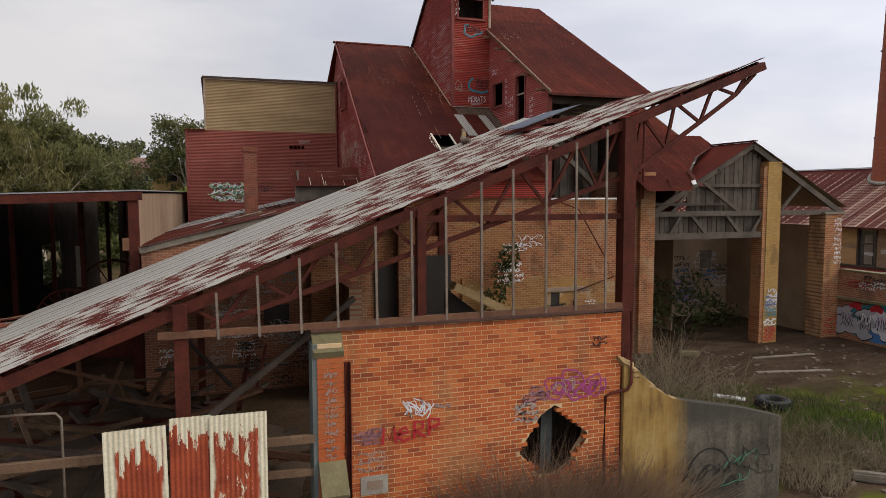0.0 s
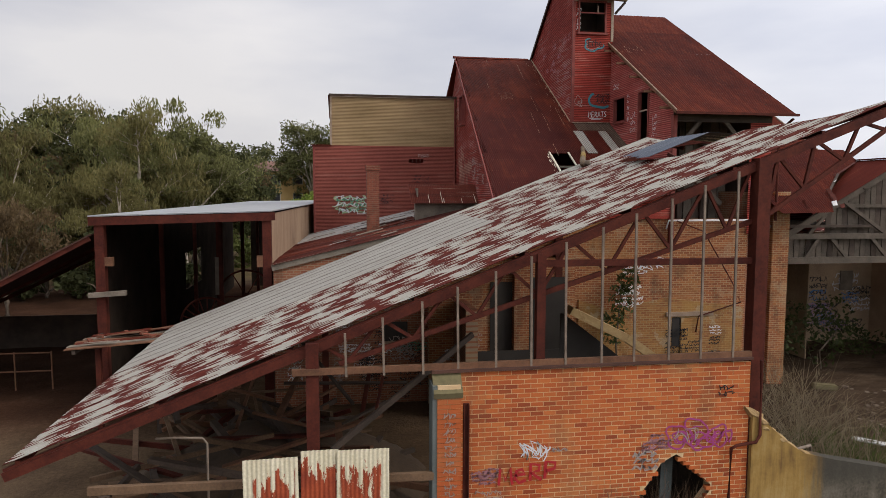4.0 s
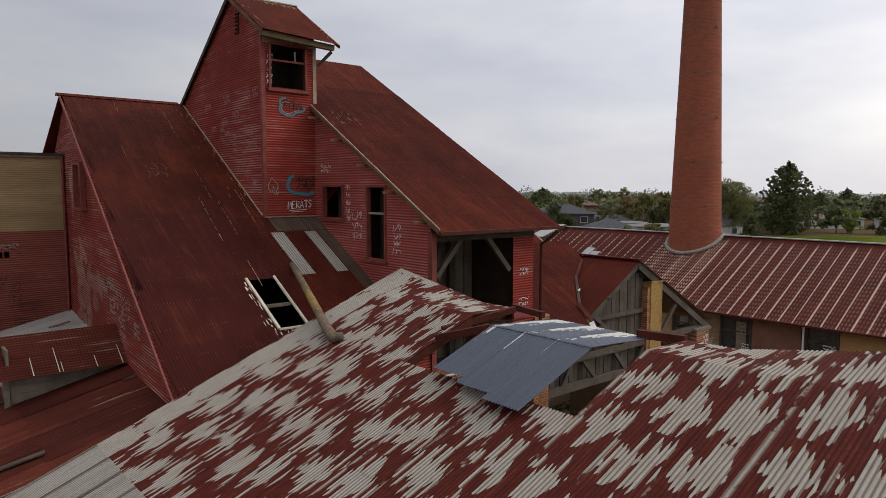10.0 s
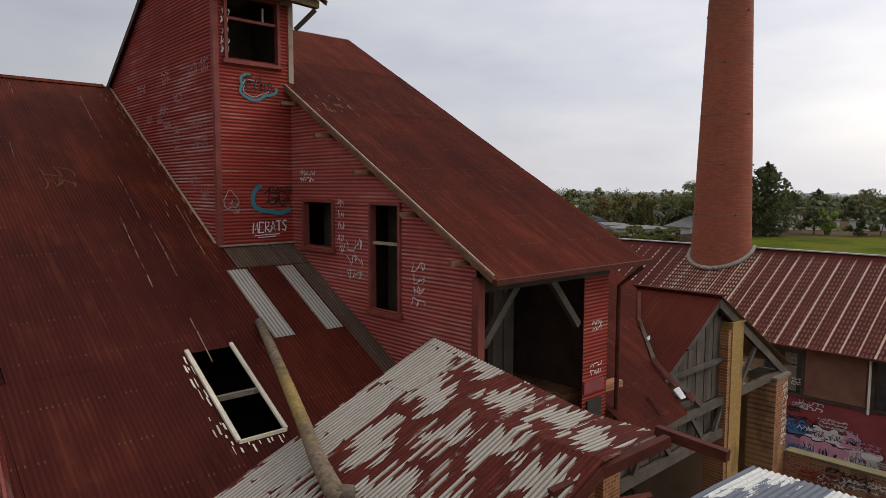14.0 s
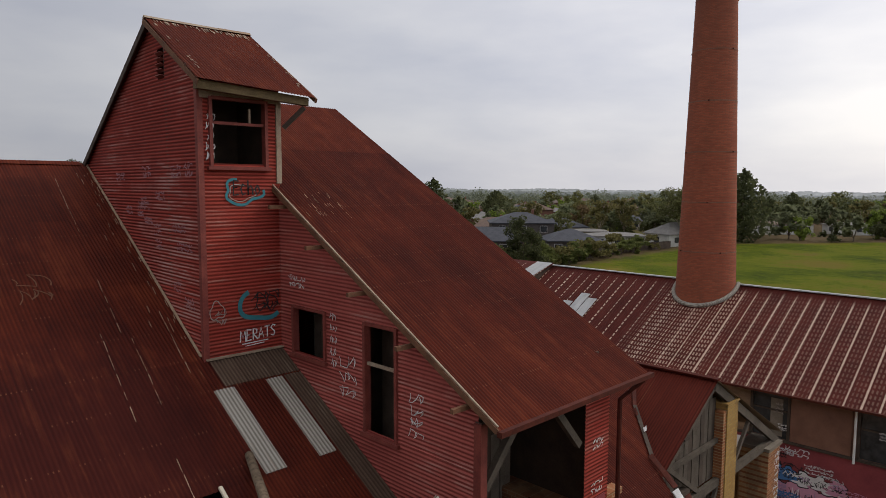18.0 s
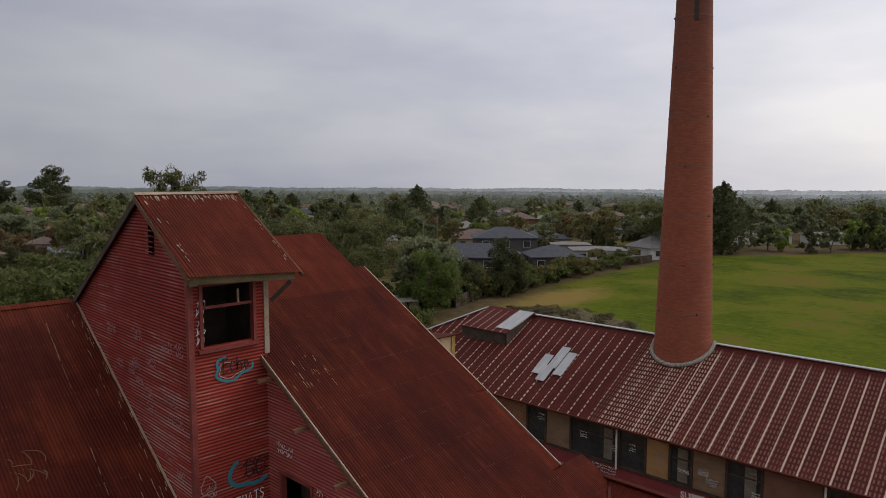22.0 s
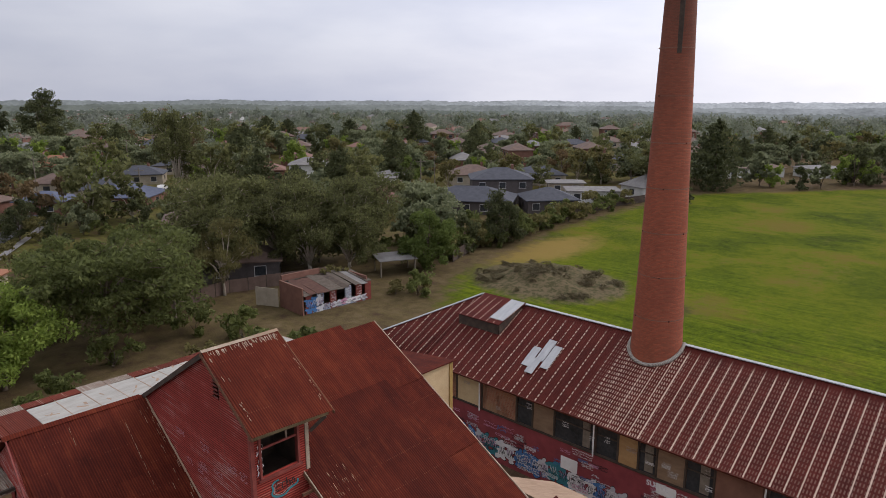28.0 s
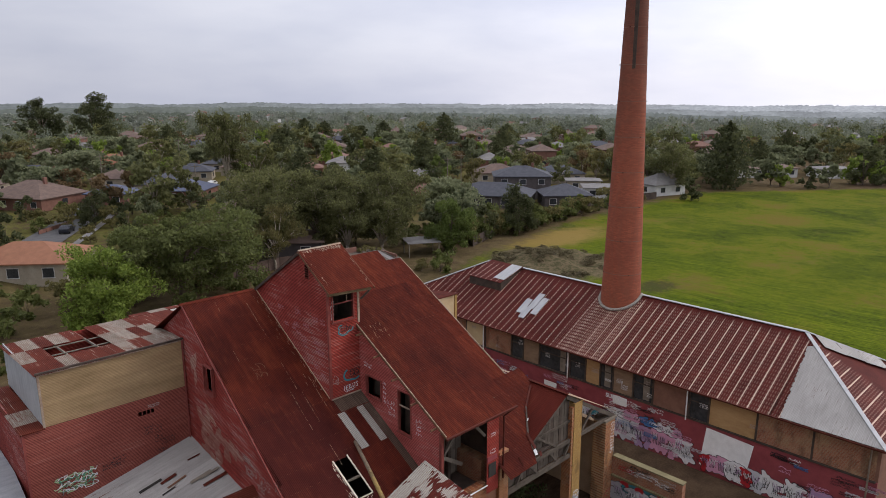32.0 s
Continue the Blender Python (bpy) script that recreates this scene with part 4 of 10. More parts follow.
    far_side = n.step(n.math("ADD", n.math("SUBTRACT", y, edge), wob), 3.0, -3.0)
    # a dry patch by the heap
    dx, dy = n.math("DIVIDE", n.math("SUBTRACT", x, 92.0), 16.0), n.math("DIVIDE", n.math("SUBTRACT", y, 76.0), 6.0)
    dry = n.step(n.math("ADD", n.math("ADD", n.math("MULTIPLY", dx, dx), n.math("MULTIPLY", dy, dy)), n.math("MULTIPLY", mid, 1.2)), 1.9, 0.7)
    grass = n.mix(n.math("MULTIPLY", dry, 0.75), grass, (0.23, 0.15, 0.05))
    hx_, hy_ = n.math("DIVIDE", n.math("SUBTRACT", x, 76.5), 9.5), n.math("DIVIDE", n.math("SUBTRACT", y, 65.0), 11.5)
    heap = n.step(n.math("ADD", n.math("ADD", n.math("MULTIPLY", hx_, hx_), n.math("MULTIPLY", hy_, hy_)), n.math("MULTIPLY", mid, 0.9)), 1.6, 1.1)
    grass = n.mix(heap, grass, n.mix(n.step(n.noise(1.4, 6, 0.75), 0.42, 0.58), (0.125, 0.098, 0.058), (0.062, 0.058, 0.028)))
    patch = n.math("MULTIPLY", n.step(n.math("ADD", mid, n.math("MULTIPLY", big, 0.5)), 0.58, 0.74), n.math("MULTIPLY_ADD", n.step(y, 96.0, 120.0), 0.4, n.math("MULTIPLY", n.step(y, 56.0, 64.0), 0.22)))
    yard_grass = n.math("MULTIPLY", n.step(y, 20.0, 15.0), n.step(x, 9.0, 13.0))
    cover = n.math("MAXIMUM", n.math("MULTIPLY", field, far_side), n.math("MAXIMUM", n.math("MULTIPLY", patch, 0.75), n.math("MULTIPLY", yard_grass, n.math("MULTIPLY", n.step(mid, 0.44, 0.62), 0.75))))
    # far ground goes grey-green: treed cover with the haze painted in
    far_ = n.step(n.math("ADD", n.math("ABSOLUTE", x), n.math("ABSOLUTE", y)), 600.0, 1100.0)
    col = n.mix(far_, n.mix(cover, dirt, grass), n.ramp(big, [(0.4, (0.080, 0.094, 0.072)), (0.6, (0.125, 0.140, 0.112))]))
    return n.done(col, 0.95, 0.0, fine, 0.05, 0.8, 0.04)


ground_mat()
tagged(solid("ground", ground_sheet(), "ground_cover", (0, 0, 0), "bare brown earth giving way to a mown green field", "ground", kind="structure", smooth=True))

# ---- the low shed with the white and rust roof ----
SL = 0.39


def low_roof_z(x, y):
    """The skillion's top: a plane that sags flat past x = 9.85 between its end trusses."""
    z = 9.55 + SL * (min(x, 9.85) - 11.0)
    if x > 9.85:
        e = min(max((y - 11.7) / 3.0, 0), 1) * min(max((23.4 - y) / 3.0, 0), 1)
        z += (x - 9.85) * (SL * (1 - e) - 0.02 * e)
    return z


low_shed = thing("skillion_shed", (3.0, 17.5, 0.0), "open shed under a sagging white and rust-checkered iron roof", "shed")
lean = V((1, 0, SL)).normalized()
cols, y0, y1 = 15, 11.58, 23.31
wc = (y1 - y0) / cols
edges_x = [-5.55, -2.9, -0.2, 2.4, 3.9, 6.0, 8.12, 9.85]


# where the white begins along each run of sheets
SHEET_PHASE = (7.40, 7.25, 6.85, 6.70, 7.07, 6.93, 7.44, 6.85, 6.75, 7.26, 7.10, 7.45, 7.30, 6.80, 7.20)


def bent_sheet(x0, x1, ya, yb, mat, lift=0.0, rows=1, seg=5, zf=low_roof_z, phase=0.0, mid=0.0):
    n = max(2, round((yb - ya) / 0.0635 * seg))
    bm = bmesh.new()
    g = [[bm.verts.new((x0 + (x1 - x0) * j / rows, ya + (yb - ya) * i / n, zf(x0 + (x1 - x0) * j / rows, ya + (yb - ya) * i / n) + lift + 0.0085 * math.sin(2 * math.pi * (ya + (yb - ya) * i / n) / 0.0635))) for i in range(n + 1)] for j in range(rows + 1)]
    uv = bm.loops.layers.uv.new("sheet")
    for a, b in zip(g, g[1:]):
        for i in range(n):
            f = bm.faces.new((a[i], a[i + 1], b[i + 1], b[i]))
            for lp in f.loops:
                lp[uv].uv = ((lp.vert.co.x - phase) / 1.06, (lp.vert.co.y - mid) / wc)
    return bm


for c in range(cols):
    ya, yb = y0 + c * wc, y0 + (c + 1) * wc + 0.06
    mid = (ya + yb) / 2
    for k, (xa, xb) in enumerate(zip(edges_x, edges_x[1:])):
        # the hole under the slipped blue sheets
        if xb > 8.2 and 15.5 < mid < 19.6:
            continue
        pale = xb <= 3.95 and mid > 17.0
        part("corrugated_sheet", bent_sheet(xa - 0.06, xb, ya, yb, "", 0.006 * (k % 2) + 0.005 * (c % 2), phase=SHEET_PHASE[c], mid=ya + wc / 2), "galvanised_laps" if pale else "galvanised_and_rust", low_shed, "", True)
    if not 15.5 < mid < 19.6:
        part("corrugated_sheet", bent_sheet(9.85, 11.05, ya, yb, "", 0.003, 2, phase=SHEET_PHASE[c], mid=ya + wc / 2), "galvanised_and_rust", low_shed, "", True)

# purlins, trusses and posts under it
for x in (-5.4, -3.2, -1.0, 1.2, 3.2, 5.2, 7.2, 9.0, 10.9):
    for ya in (11.62, 14.7, 17.6, 20.4):
        yb = {11.62: 14.7, 14.7: 17.6, 17.6: 20.4, 20.4: 23.45}[ya]
        if x > 8 and ya in (14.7, 17.6):
            continue
        part("purlin", beams(((x, ya, low_roof_z(x, ya) - 0.09), (x, yb, low_roof_z(x, yb) - 0.09), 0.07, 0.12)), "rusty_steel", low_shed)


def truss(y, m="rusty_steel"):
    z = lambda x: 9.55 + SL * (x - 11.0) - 0.16
    part("rafter", beams(((-5.6, y, z(-5.6)), (11.05, y, z(11.05)), 0.09, 0.16)), m, low_shed)
    lo = lambda x: 4.55 + (x + 0.15) * 0.318
    part("bottom_chord", beams(((-0.15, y, 4.55), (7.62, y, lo(7.62)), 0.06, 0.09)), m, low_shed)
    tops, feet = (-0.5, 0.58, 1.74, 2.85, 4.05, 5.40, 6.65, 7.57), (0.02, 1.15, 2.30, 3.44, 4.74, 5.98, 7.10)
    for i, f in enumerate(feet):
        part("web", beams(((tops[i], y, z(tops[i])), (f, y, lo(f)), 0.045, 0.06)), m, low_shed)
        part("web", beams(((f, y, lo(f)), (tops[i + 1], y, z(tops[i + 1])), 0.045, 0.06)), m, low_shed)
    # the arm past the column
    arm = ((7.9, 7.12), (8.67, 7.64), (9.49, 8.18), (10.37, 8.78), (10.86, 9.25))
    for (xa, za), (xb, zb) in zip(arm, arm[1:]):
        part("arm_chord", beams(((xa, y, za), (xb, y, zb), 0.06, 0.08)), m, low_shed)
    for xa, (xb, zb) in ((8.10, arm[0]), (8.10, arm[1]), (8.87, arm[1]), (8.87, arm[2]), (9.80, arm[2]), (9.80, arm[3]), (10.68, arm[3]), (10.95, arm[4])):
        part("web", beams(((xa, y, z(xa)), (xb, y, zb), 0.05, 0.06)), m, low_shed)


for y in (11.66, 23.3):
    truss(y)
for y in (15.6, 19.6):
    part("rafter", beams(((-5.6, y, 2.92), (11.05 if y > 19.6 or y < 15.5 else 8.2, y, 9.40 if y > 19.6 or y < 15.5 else 8.30), 0.09, 0.16)), "rusty_steel", low_shed)
for y in (11.6, 23.3):
    part("column", boxes((7.6, 7.86, y - 0.13, y + 0.13, 0, 8.2)), "rusty_steel", low_shed, "maroon steel column")
    part("post", boxes((-0.72, -0.50, y - 0.11, y + 0.11, 0, 4.95)), "rusty_steel", low_shed)
part("post", boxes((3.38, 3.54, 11.52, 11.68, 4.45, 6.45)), "rusty_steel", low_shed)
part("girt", beams(((-0.95, 11.5, 4.46), (7.6, 11.5, 4.50), 0.09, 0.11)), "brown_timber", low_shed)
part("girt", beams(((3.45, 11.62, 6.27), (7.7, 11.62, 6.27), 0.09, 0.12)), "rusty_steel", low_shed)
part("fascia", beams(((-5.6, 11.58, 2.87), (11.05, 11.58, 9.40), 0.05, 0.16)), "rusty_steel", low_shed)
for i in range(12):
    x = -0.02 + 0.659 * i + RNG.uniform(-0.03, 0.03)
    zt = 9.55 + SL * (x - 11.0) - 0.12
    part("stud", beams(((x, 11.46, 4.36), (x - 0.02, 11.46, zt), 0.034, 0.04, (1, 0, 0))), "pale_steel", low_shed)

for p, q, w_, h_ in (((8.9, 19.45, 8.75), (9.6, 18.7, 8.98), 0.10, 0.14), ((9.2, 19.6, 8.85), (10.8, 19.2, 9.12), 0.10, 0.12), ((11.0, 19.45, 9.12), (11.0, 18.6, 9.06), 0.10, 0.12), ((8.2, 19.42, 8.36), (9.8, 19.42, 8.98), 0.08, 0.14), ((8.3, 15.5, 8.36), (9.8, 15.5, 8.96), 0.08, 0.14), ((10.95, 15.5, 9.10), (10.95, 16.4, 9.06), 0.12, 0.14), ((9.6, 18.9, 8.7), (9.9, 17.8, 8.2), 0.06, 0.10)):
    part("bent_beam", beams((p, q, w_, h_)), "rusty_steel", low_shed)
# the slipped blue sheets over the hole
blue = thing("slipped_roof_sheets", (9.0, 17.3, 8.6), "slate-blue iron sheets lapped over the hole in the roof", "roof sheets")


def blue_z(x, y):
    return 8.45 + 0.39 * (min(x, 9.35) - 7.65) - max(0, x - 9.35) * 0.08


for i in range(3):
    ya = 16.15 + i * 0.72
    xa = (7.66, 7.80, 7.95)[i]
    part("corrugated_sheet", bent_sheet(xa, 9.35, ya, ya + 0.78, "", 0.004 * i, 2, 5, blue_z), "blue_iron", blue, "", True)
    part("corrugated_sheet", bent_sheet(9.3, 11.1, ya, ya + 0.78, "", 0.012 + 0.004 * i, 2, 5, blue_z), "blue_peeling", blue, "peeling pale blue sheet", True)

# ---- the mill: wing, tower and house ----
WS = 0.565


def wing_z(y):
    return 14.85 - WS * (36.8 - y)


def wing_left(y):
    return 6.33 - (36.8 - y) * 0.068


mill = thing("mill_building", (12.0, 30.0, 0.0), "tall rust-red corrugated iron mill with tower and steep roofs", "building")
# wing roof, each run of sheets on the slope; a is x


def slope_place(yr, zr, k):
    """Points on a roof that falls to -y: waves run down the slope (a), stacked along x (s)."""
    q = math.sqrt(1 + k * k)
    return lambda a, s, d: (s, yr - a / q - d * k / q, zr - a * k / q + d / q)


wp = slope_place(36.8, 14.85, WS)


def on_slope(y, yr=36.8, k=WS):
    return (yr - y) * math.sqrt(1 + k * k)


runs = [36.8, 34.2, 31.9, 29.42, 26.75, 24.85, 23.35]
for ya, yb in zip(runs, runs[1:]):
    for x0, x1 in ((None, 8.43), (8.43, 9.25), (9.25, 10.35), (10.35, 12.1)):
        if (x0 == 8.43 and ya == 26.75) or (x0 == 10.35 and ya > 29.5):
            continue
        xa, xb = (wing_left(ya), wing_left(yb)) if x0 is None else (x0, x0)
        xr_ = 10.66 if x0 == 9.25 and ya > 29.5 else x1
        out = [(on_slope(ya), xa), (on_slope(ya), xr_), (on_slope(yb) + 0.08, xr_), (on_slope(yb) + 0.08, xb)]
        lift = 0.006 * runs.index(ya) % 0.012
        part("roof_sheet", iron(lambda a, s, d, l=lift: wp(a, s, d + l), out), "red_roof_iron", mill, "", True)
part("roof_back", prisms(([(6.25, 36.8, 14.83), (21.2, 36.8, 14.83), (21.2, 45.5, 9.9), (6.25, 45.5, 9.9)], (0, 0, -0.03))), "red_roof_iron", mill)
for ya, yb, xr in ((36.8, 33.6, 21.15), (33.6, 30.4, 21.1), (30.4, 27.3, 21.0), (27.3, 23.95, None)):
    out = [(on_slope(ya), 16.06), (on_slope(ya), xr or 22.3), (on_slope(yb) + 0.06, xr or 19.85), (on_slope(yb) + 0.06, 16.06)]
    if xr is None:
        out = [(on_slope(y_), x_) for y_, x_ in ((27.3, 16.06), (27.3, 22.3), (26.4, 22.25), (25.2, 20.4), (23.9, 19.0), (22.62, 18.2), (22.55, 16.06))]
    part("roof_sheet", iron(wp, out), "red_roof_iron", mill, "", True)
part("ridge_cap", prisms(([(6.15, 36.65, 14.80), (6.15, 36.8, 14.90), (6.15, 36.95, 14.80)], (4.2, 0, 0))), "red_roof_iron", mill)
# bared sheets and the broken skylight
for xa, xb in ((10.08, 10.52), (11.22, 11.62)):
    part("bare_sheet", iron(lambda a, s, d: wp(a, s, d + 0.016), [(on_slope(28.62), xa), (on_slope(28.62), xb), (on_slope(26.70), xb), (on_slope(26.70), xa)]), "galvanised", mill, "bare galvanised sheet", True)
# unpainted sheets below the tower and along the house wall
for xa, xb, ya, yb in ((10.36, 12.08, 29.36, 28.66), (11.66, 12.08, 28.62, 24.6)):
    part("bare_sheet", iron(lambda a, s, d: wp(a, s, d + 0.022), [(on_slope(ya), xa), (on_slope(ya), xb), (on_slope(yb), xb), (on_slope(yb), xa)]), "weathered_iron", mill, "grey-brown weathered sheet", True)
# walls
def gable_iron(x, poly, mat, holes=(), out=-1):
    return iron(on_x(x, out), poly, holes)


part("wall", iron(lambda a, s, d: (wing_left(a) + 0.08 - d, a, s), [(23.6, 0.0), (44.5, 0.0), (44.5, 10.2), (36.8, 14.75), (23.6, 7.3)], [[(33.35, 11.0), (34.2, 11.0), (34.2, 12.3), (33.35, 12.3)]]), "red_wall_iron_y", mill, "", True)
part("wall", boxes((6.4, 21.0, 44.5, 44.6, 0, 10.2)), "red_wall_iron_x", mill)
part("wall", boxes((20.89, 20.95, 27.3, 44.5, 0, 5.6)), "plaster", mill)
part("wall", prisms(([(20.95, 27.3, 5.6), (20.95, 44.5, 5.6), (20.95, 44.5, 10.2), (20.95, 36.8, 14.7), (20.95, 27.3, 9.35)], (-0.06, 0, 0))), "red_wall_iron_y", mill)
part("front_wall", boxes((5.5, 12.1, 23.42, 23.5, 6.57, 7.25)), "red_wall_iron_x", mill)
part("front_wall", boxes((5.5, 8.4, 23.43, 23.5, 0, 6.56)), "old_brickwork_x", mill)
part("inner_floor", boxes((6.0, 20.9, 23.8, 44.3, 6.2, 6.3)), "dark_timber", mill)
# tower
TX0, TX1, TY, TB = 10.3, 12.12, 29.38, 36.9
win = [(10.58, 14.70), (11.76, 14.70), (11.76, 15.98), (10.58, 15.98)]
part("tower_front", iron(on_y(TY), [(TX0, 10.6), (TX1, 10.6), (TX1, 16.42), (TX0, 16.42)], [win]), "red_wall_iron_x", mill, "", True)
vent = [(31.0, 16.55), (31.35, 16.55), (31.35, 17.2), (31.0, 17.2)]
part("tower_side", iron(lambda a, s, d: (TX0 + 0.033 * (a - TY) - d, a, s), [(TY, 10.6), (31.62, 11.8), (TB, 14.75), (31.62, 17.8), (TY, 16.4)], [vent]), "red_wall_iron_y", mill, "", True)
part("tower_side", boxes((TX1 - 0.03, TX1 + 0.03, TY + 0.02, 33.5, 10.6, 16.4)), "red_wall_iron_y", mill)
part("corner_trim", boxes((TX0 - 0.03, TX0 + 0.09, TY - 0.03, TY + 0.09, 10.6, 16.2)), "red_timber", mill)
part("corner_trim", boxes((TX1 - 0.07, TX1 + 0.05, TY - 0.035, TY + 0.07, 14.3, 16.2)), "weathered_trim", mill)
# added dark lining stands in for the shade behind the tower window
part("tower_lining", boxes((10.36, 12.06, 31.0, 31.05, 12.0, 17.4), (12.02, 12.06, 29.5, 31.0, 12.0, 16.5), (10.36, 10.40, 29.5, 31.0, 12.0, 16.6), (10.36, 12.06, 29.5, 31.0, 14.2, 14.24)), "dark_timber", mill)
cp = slope_place(31.62, 17.90, 0.62)
cap_l = on_slope(28.80, 31.62, 0.62)


def cap_place(a, s, d):
    x_, y_, z_ = cp(a, s, d)
    return x_, y_, z_ + 0.14 * (a / cap_l) * (12.7 - s) / 2.6


part("tower_roof", iron(cap_place, [(0, 10.22), (0, 12.74), (cap_l, 12.68), (cap_l, 10.04)]), "red_roof_iron", mill, "", True)
# paint flaking along the edges of the tower's roof
cap_r = random.Random(41)
for i in range(96):
    if i % 6 == 0:
        q_a, q_s, q_l, q_w = cap_r.uniform(0.08, cap_l - 0.2), 12.64 - abs(cap_r.gauss(0, 0.05)), cap_r.uniform(0.05, 0.16), cap_r.uniform(0.008, 0.018)
    elif i % 6 == 1:
        q_a, q_s, q_l, q_w = cap_r.uniform(0.08, cap_l - 0.2), 10.28 + abs(cap_r.gauss(0, 0.05)), cap_r.uniform(0.05, 0.16), cap_r.uniform(0.008, 0.018)
    else:
        q_a, q_s, q_l, q_w = 0.08 + abs(cap_r.gauss(0, 0.06)), cap_r.uniform(10.3, 12.6), cap_r.uniform(0.04, 0.20), cap_r.uniform(0.012, 0.030)
    q_b = q_a + q_l
    part("flaked_paint", prisms(([cap_place(q_a, q_s, 0.012), cap_place(q_a, q_s + q_w, 0.012), cap_place(q_b, q_s + q_w * 0.6, 0.012), cap_place(q_b, q_s, 0.012)], (0, 0, 0.004))), "weathered_trim", mill)
part("tower_roof_back", prisms(([(10.23, 31.62, 17.90), (12.74, 31.62, 17.90), (12.74, TB, 14.8), (10.45, TB, 14.8)], (0, 0, -0.05))), "red_roof_iron", mill)
part("ridge_cap", prisms(([(10.2, 31.54, 17.885), (10.2, 31.62, 17.945), (10.2, 31.70, 17.885)], (1.75, 0, 0))), "weathered_trim", mill, "peeling pale ridge cap")
part("ridge_cap", prisms(([(11.93, 31.53, 17.885), (11.93, 31.62, 17.95), (11.93, 31.71, 17.885)], (0.82, 0, 0.01))), "pale_brown_iron", mill)
part("eave_beam", beams(((10.10, 29.02, 16.20), (12.62, 29.02, 16.07), 0.16, 0.17)), "mossy_timber", mill)
# house
HS = 0.578
hz_ = lambda y: 10.5 + HS * (y - 23.0)
hp = slope_place(33.5, hz_(33.5) + 0.02, HS)
HX0, HX1 = 12.1, 16.0
hw = [(23.45, 6.0), (29.4, 6.0), (29.4, 14.05), (23.45, 10.62)]
w1 = [(27.72, 10.68), (28.82, 10.68), (28.82, 11.62), (27.72, 11.62)]
w2 = [(25.5, 9.55), (26.35, 9.55), (26.35, 11.6), (25.5, 11.6)]
part("house_side", gable_iron(HX0, hw, "", [w1, w2]), "pink_wall_iron", mill, "", True)
part("house_side", prisms(([(HX1, 23.45, 6.0), (HX1, 33.4, 6.0), (HX1, 33.4, 16.3), (HX1, 23.45, 10.6)], (-0.06, 0, 0))), "red_wall_iron_y", mill)
runs_h = [33.5, 31.0, 28.5, 26.0, 22.9]
for ya, yb in zip(runs_h, runs_h[1:]):
    xa = 12.15 if yb > 29.3 else 11.95
    out = [(on_slope(ya, 33.5, HS), xa), (on_slope(ya, 33.5, HS), 16.68), (on_slope(yb, 33.5, HS) + 0.06, 16.68), (on_slope(yb, 33.5, HS) + 0.06, xa)]
    if ya == 31.0:
        out = [(on_slope(31.0, 33.5, HS), 12.15), (on_slope(31.0, 33.5, HS), 16.68), (on_slope(28.5, 33.5, HS) + 0.06, 16.68), (on_slope(28.5, 33.5, HS) + 0.06, 11.95), (on_slope(29.4, 33.5, HS), 11.95), (on_slope(29.4, 33.5, HS), 12.15)]
    lift = 0.006 * (runs_h.index(ya) % 2)
    part("roof_sheet", iron(lambda a, s, d, l=lift: hp(a, s, d + l), out), "red_roof_iron", mill, "", True)
part("roof_back", prisms(([(12.15, 33.5, hz_(33.5)), (16.68, 33.5, hz_(33.5)), (16.68, 37.0, 14.6), (12.15, 37.0, 14.6)], (0, 0, -0.04))), "red_roof_iron", mill)
part("barge_board", beams(((11.93, 22.9, 10.44), (11.95, 29.38, 14.18), 0.03, 0.10)), "brown_timber", mill)
part("barge_flashing", beams(((11.94, 22.9, 10.53), (11.96, 29.38, 14.27), 0.03, 0.02)), "weathered_trim", mill)
part("gutter", beams(((11.9, 22.84, 10.42), (16.75, 22.84, 10.42), 0.10, 0.09)), "rusty_steel", mill)
part("front_lintel", boxes((12.1, 16.05, 23.38, 23.52, 10.16, 10.42)), "dark_timber", mill)
part("corner_trim", boxes((12.06, 12.22, 23.36, 23.52, 5.5, 10.4)), "red_timber", mill)
part("front_jamb", iron(on_y(23.40), [(15.18, 6.0), (16.05, 6.0), (16.05, 10.2), (15.18, 10.2)]), "red_wall_iron_x", mill, "", True)
part("side_lining", boxes((15.88, 15.93, 23.6, 27.45, 6.3, 10.9)), "dark_timber", mill)
part("back_lining", boxes((12.2, 15.9, 27.5, 27.6, 6.3, 12.5)), "dark_timber", mill)
for xa, xb in ((12.3, 13.2), (15.1, 14.2)):
    part("brace", beams(((xa, 23.5, 9.2), (xb, 23.5, 10.2), 0.12, 0.14)), "old_timber", mill)
part("base_wall", boxes((8.4, 15.3, 23.52, 23.9, 0, 6.56)), "old_brickwork_x", mill, "stained old brick base wall")
part("base_wall", boxes((15.3, 16.9, 23.9, 27.3, 0, 7.6)), "old_brickwork_y", mill)

# ---- the two-tone box building ----
store = thing("store_building", (2.9, 41.0, 0.0), "square iron store, ochre above red, with torn roof", "building")
part("wall", iron(on_y(37.5), [(-0.45, 10.05), (6.4, 10.05), (6.4, 12.75), (-0.45, 12.75)]), "ochre_wall_iron", store, "ochre upper wall", True)
part("wall", iron(on_y(37.48), [(-1.38, 4.8), (6.4, 4.8), (6.4, 10.05), (-1.38, 10.05)], [[(3.80, 9.15), (4.6, 9.15), (4.6, 9.35), (3.80, 9.35)]]), "faded_red_iron", store, "", True)
part("side_wall", boxes((-0.45, -0.40, 37.52, 44.5, 10.05, 12.4)), "white_iron", store)
part("side_wall", boxes((-1.38, -1.32, 37.52, 44.5, 0, 10.0)), "red_wall_iron_y", store)
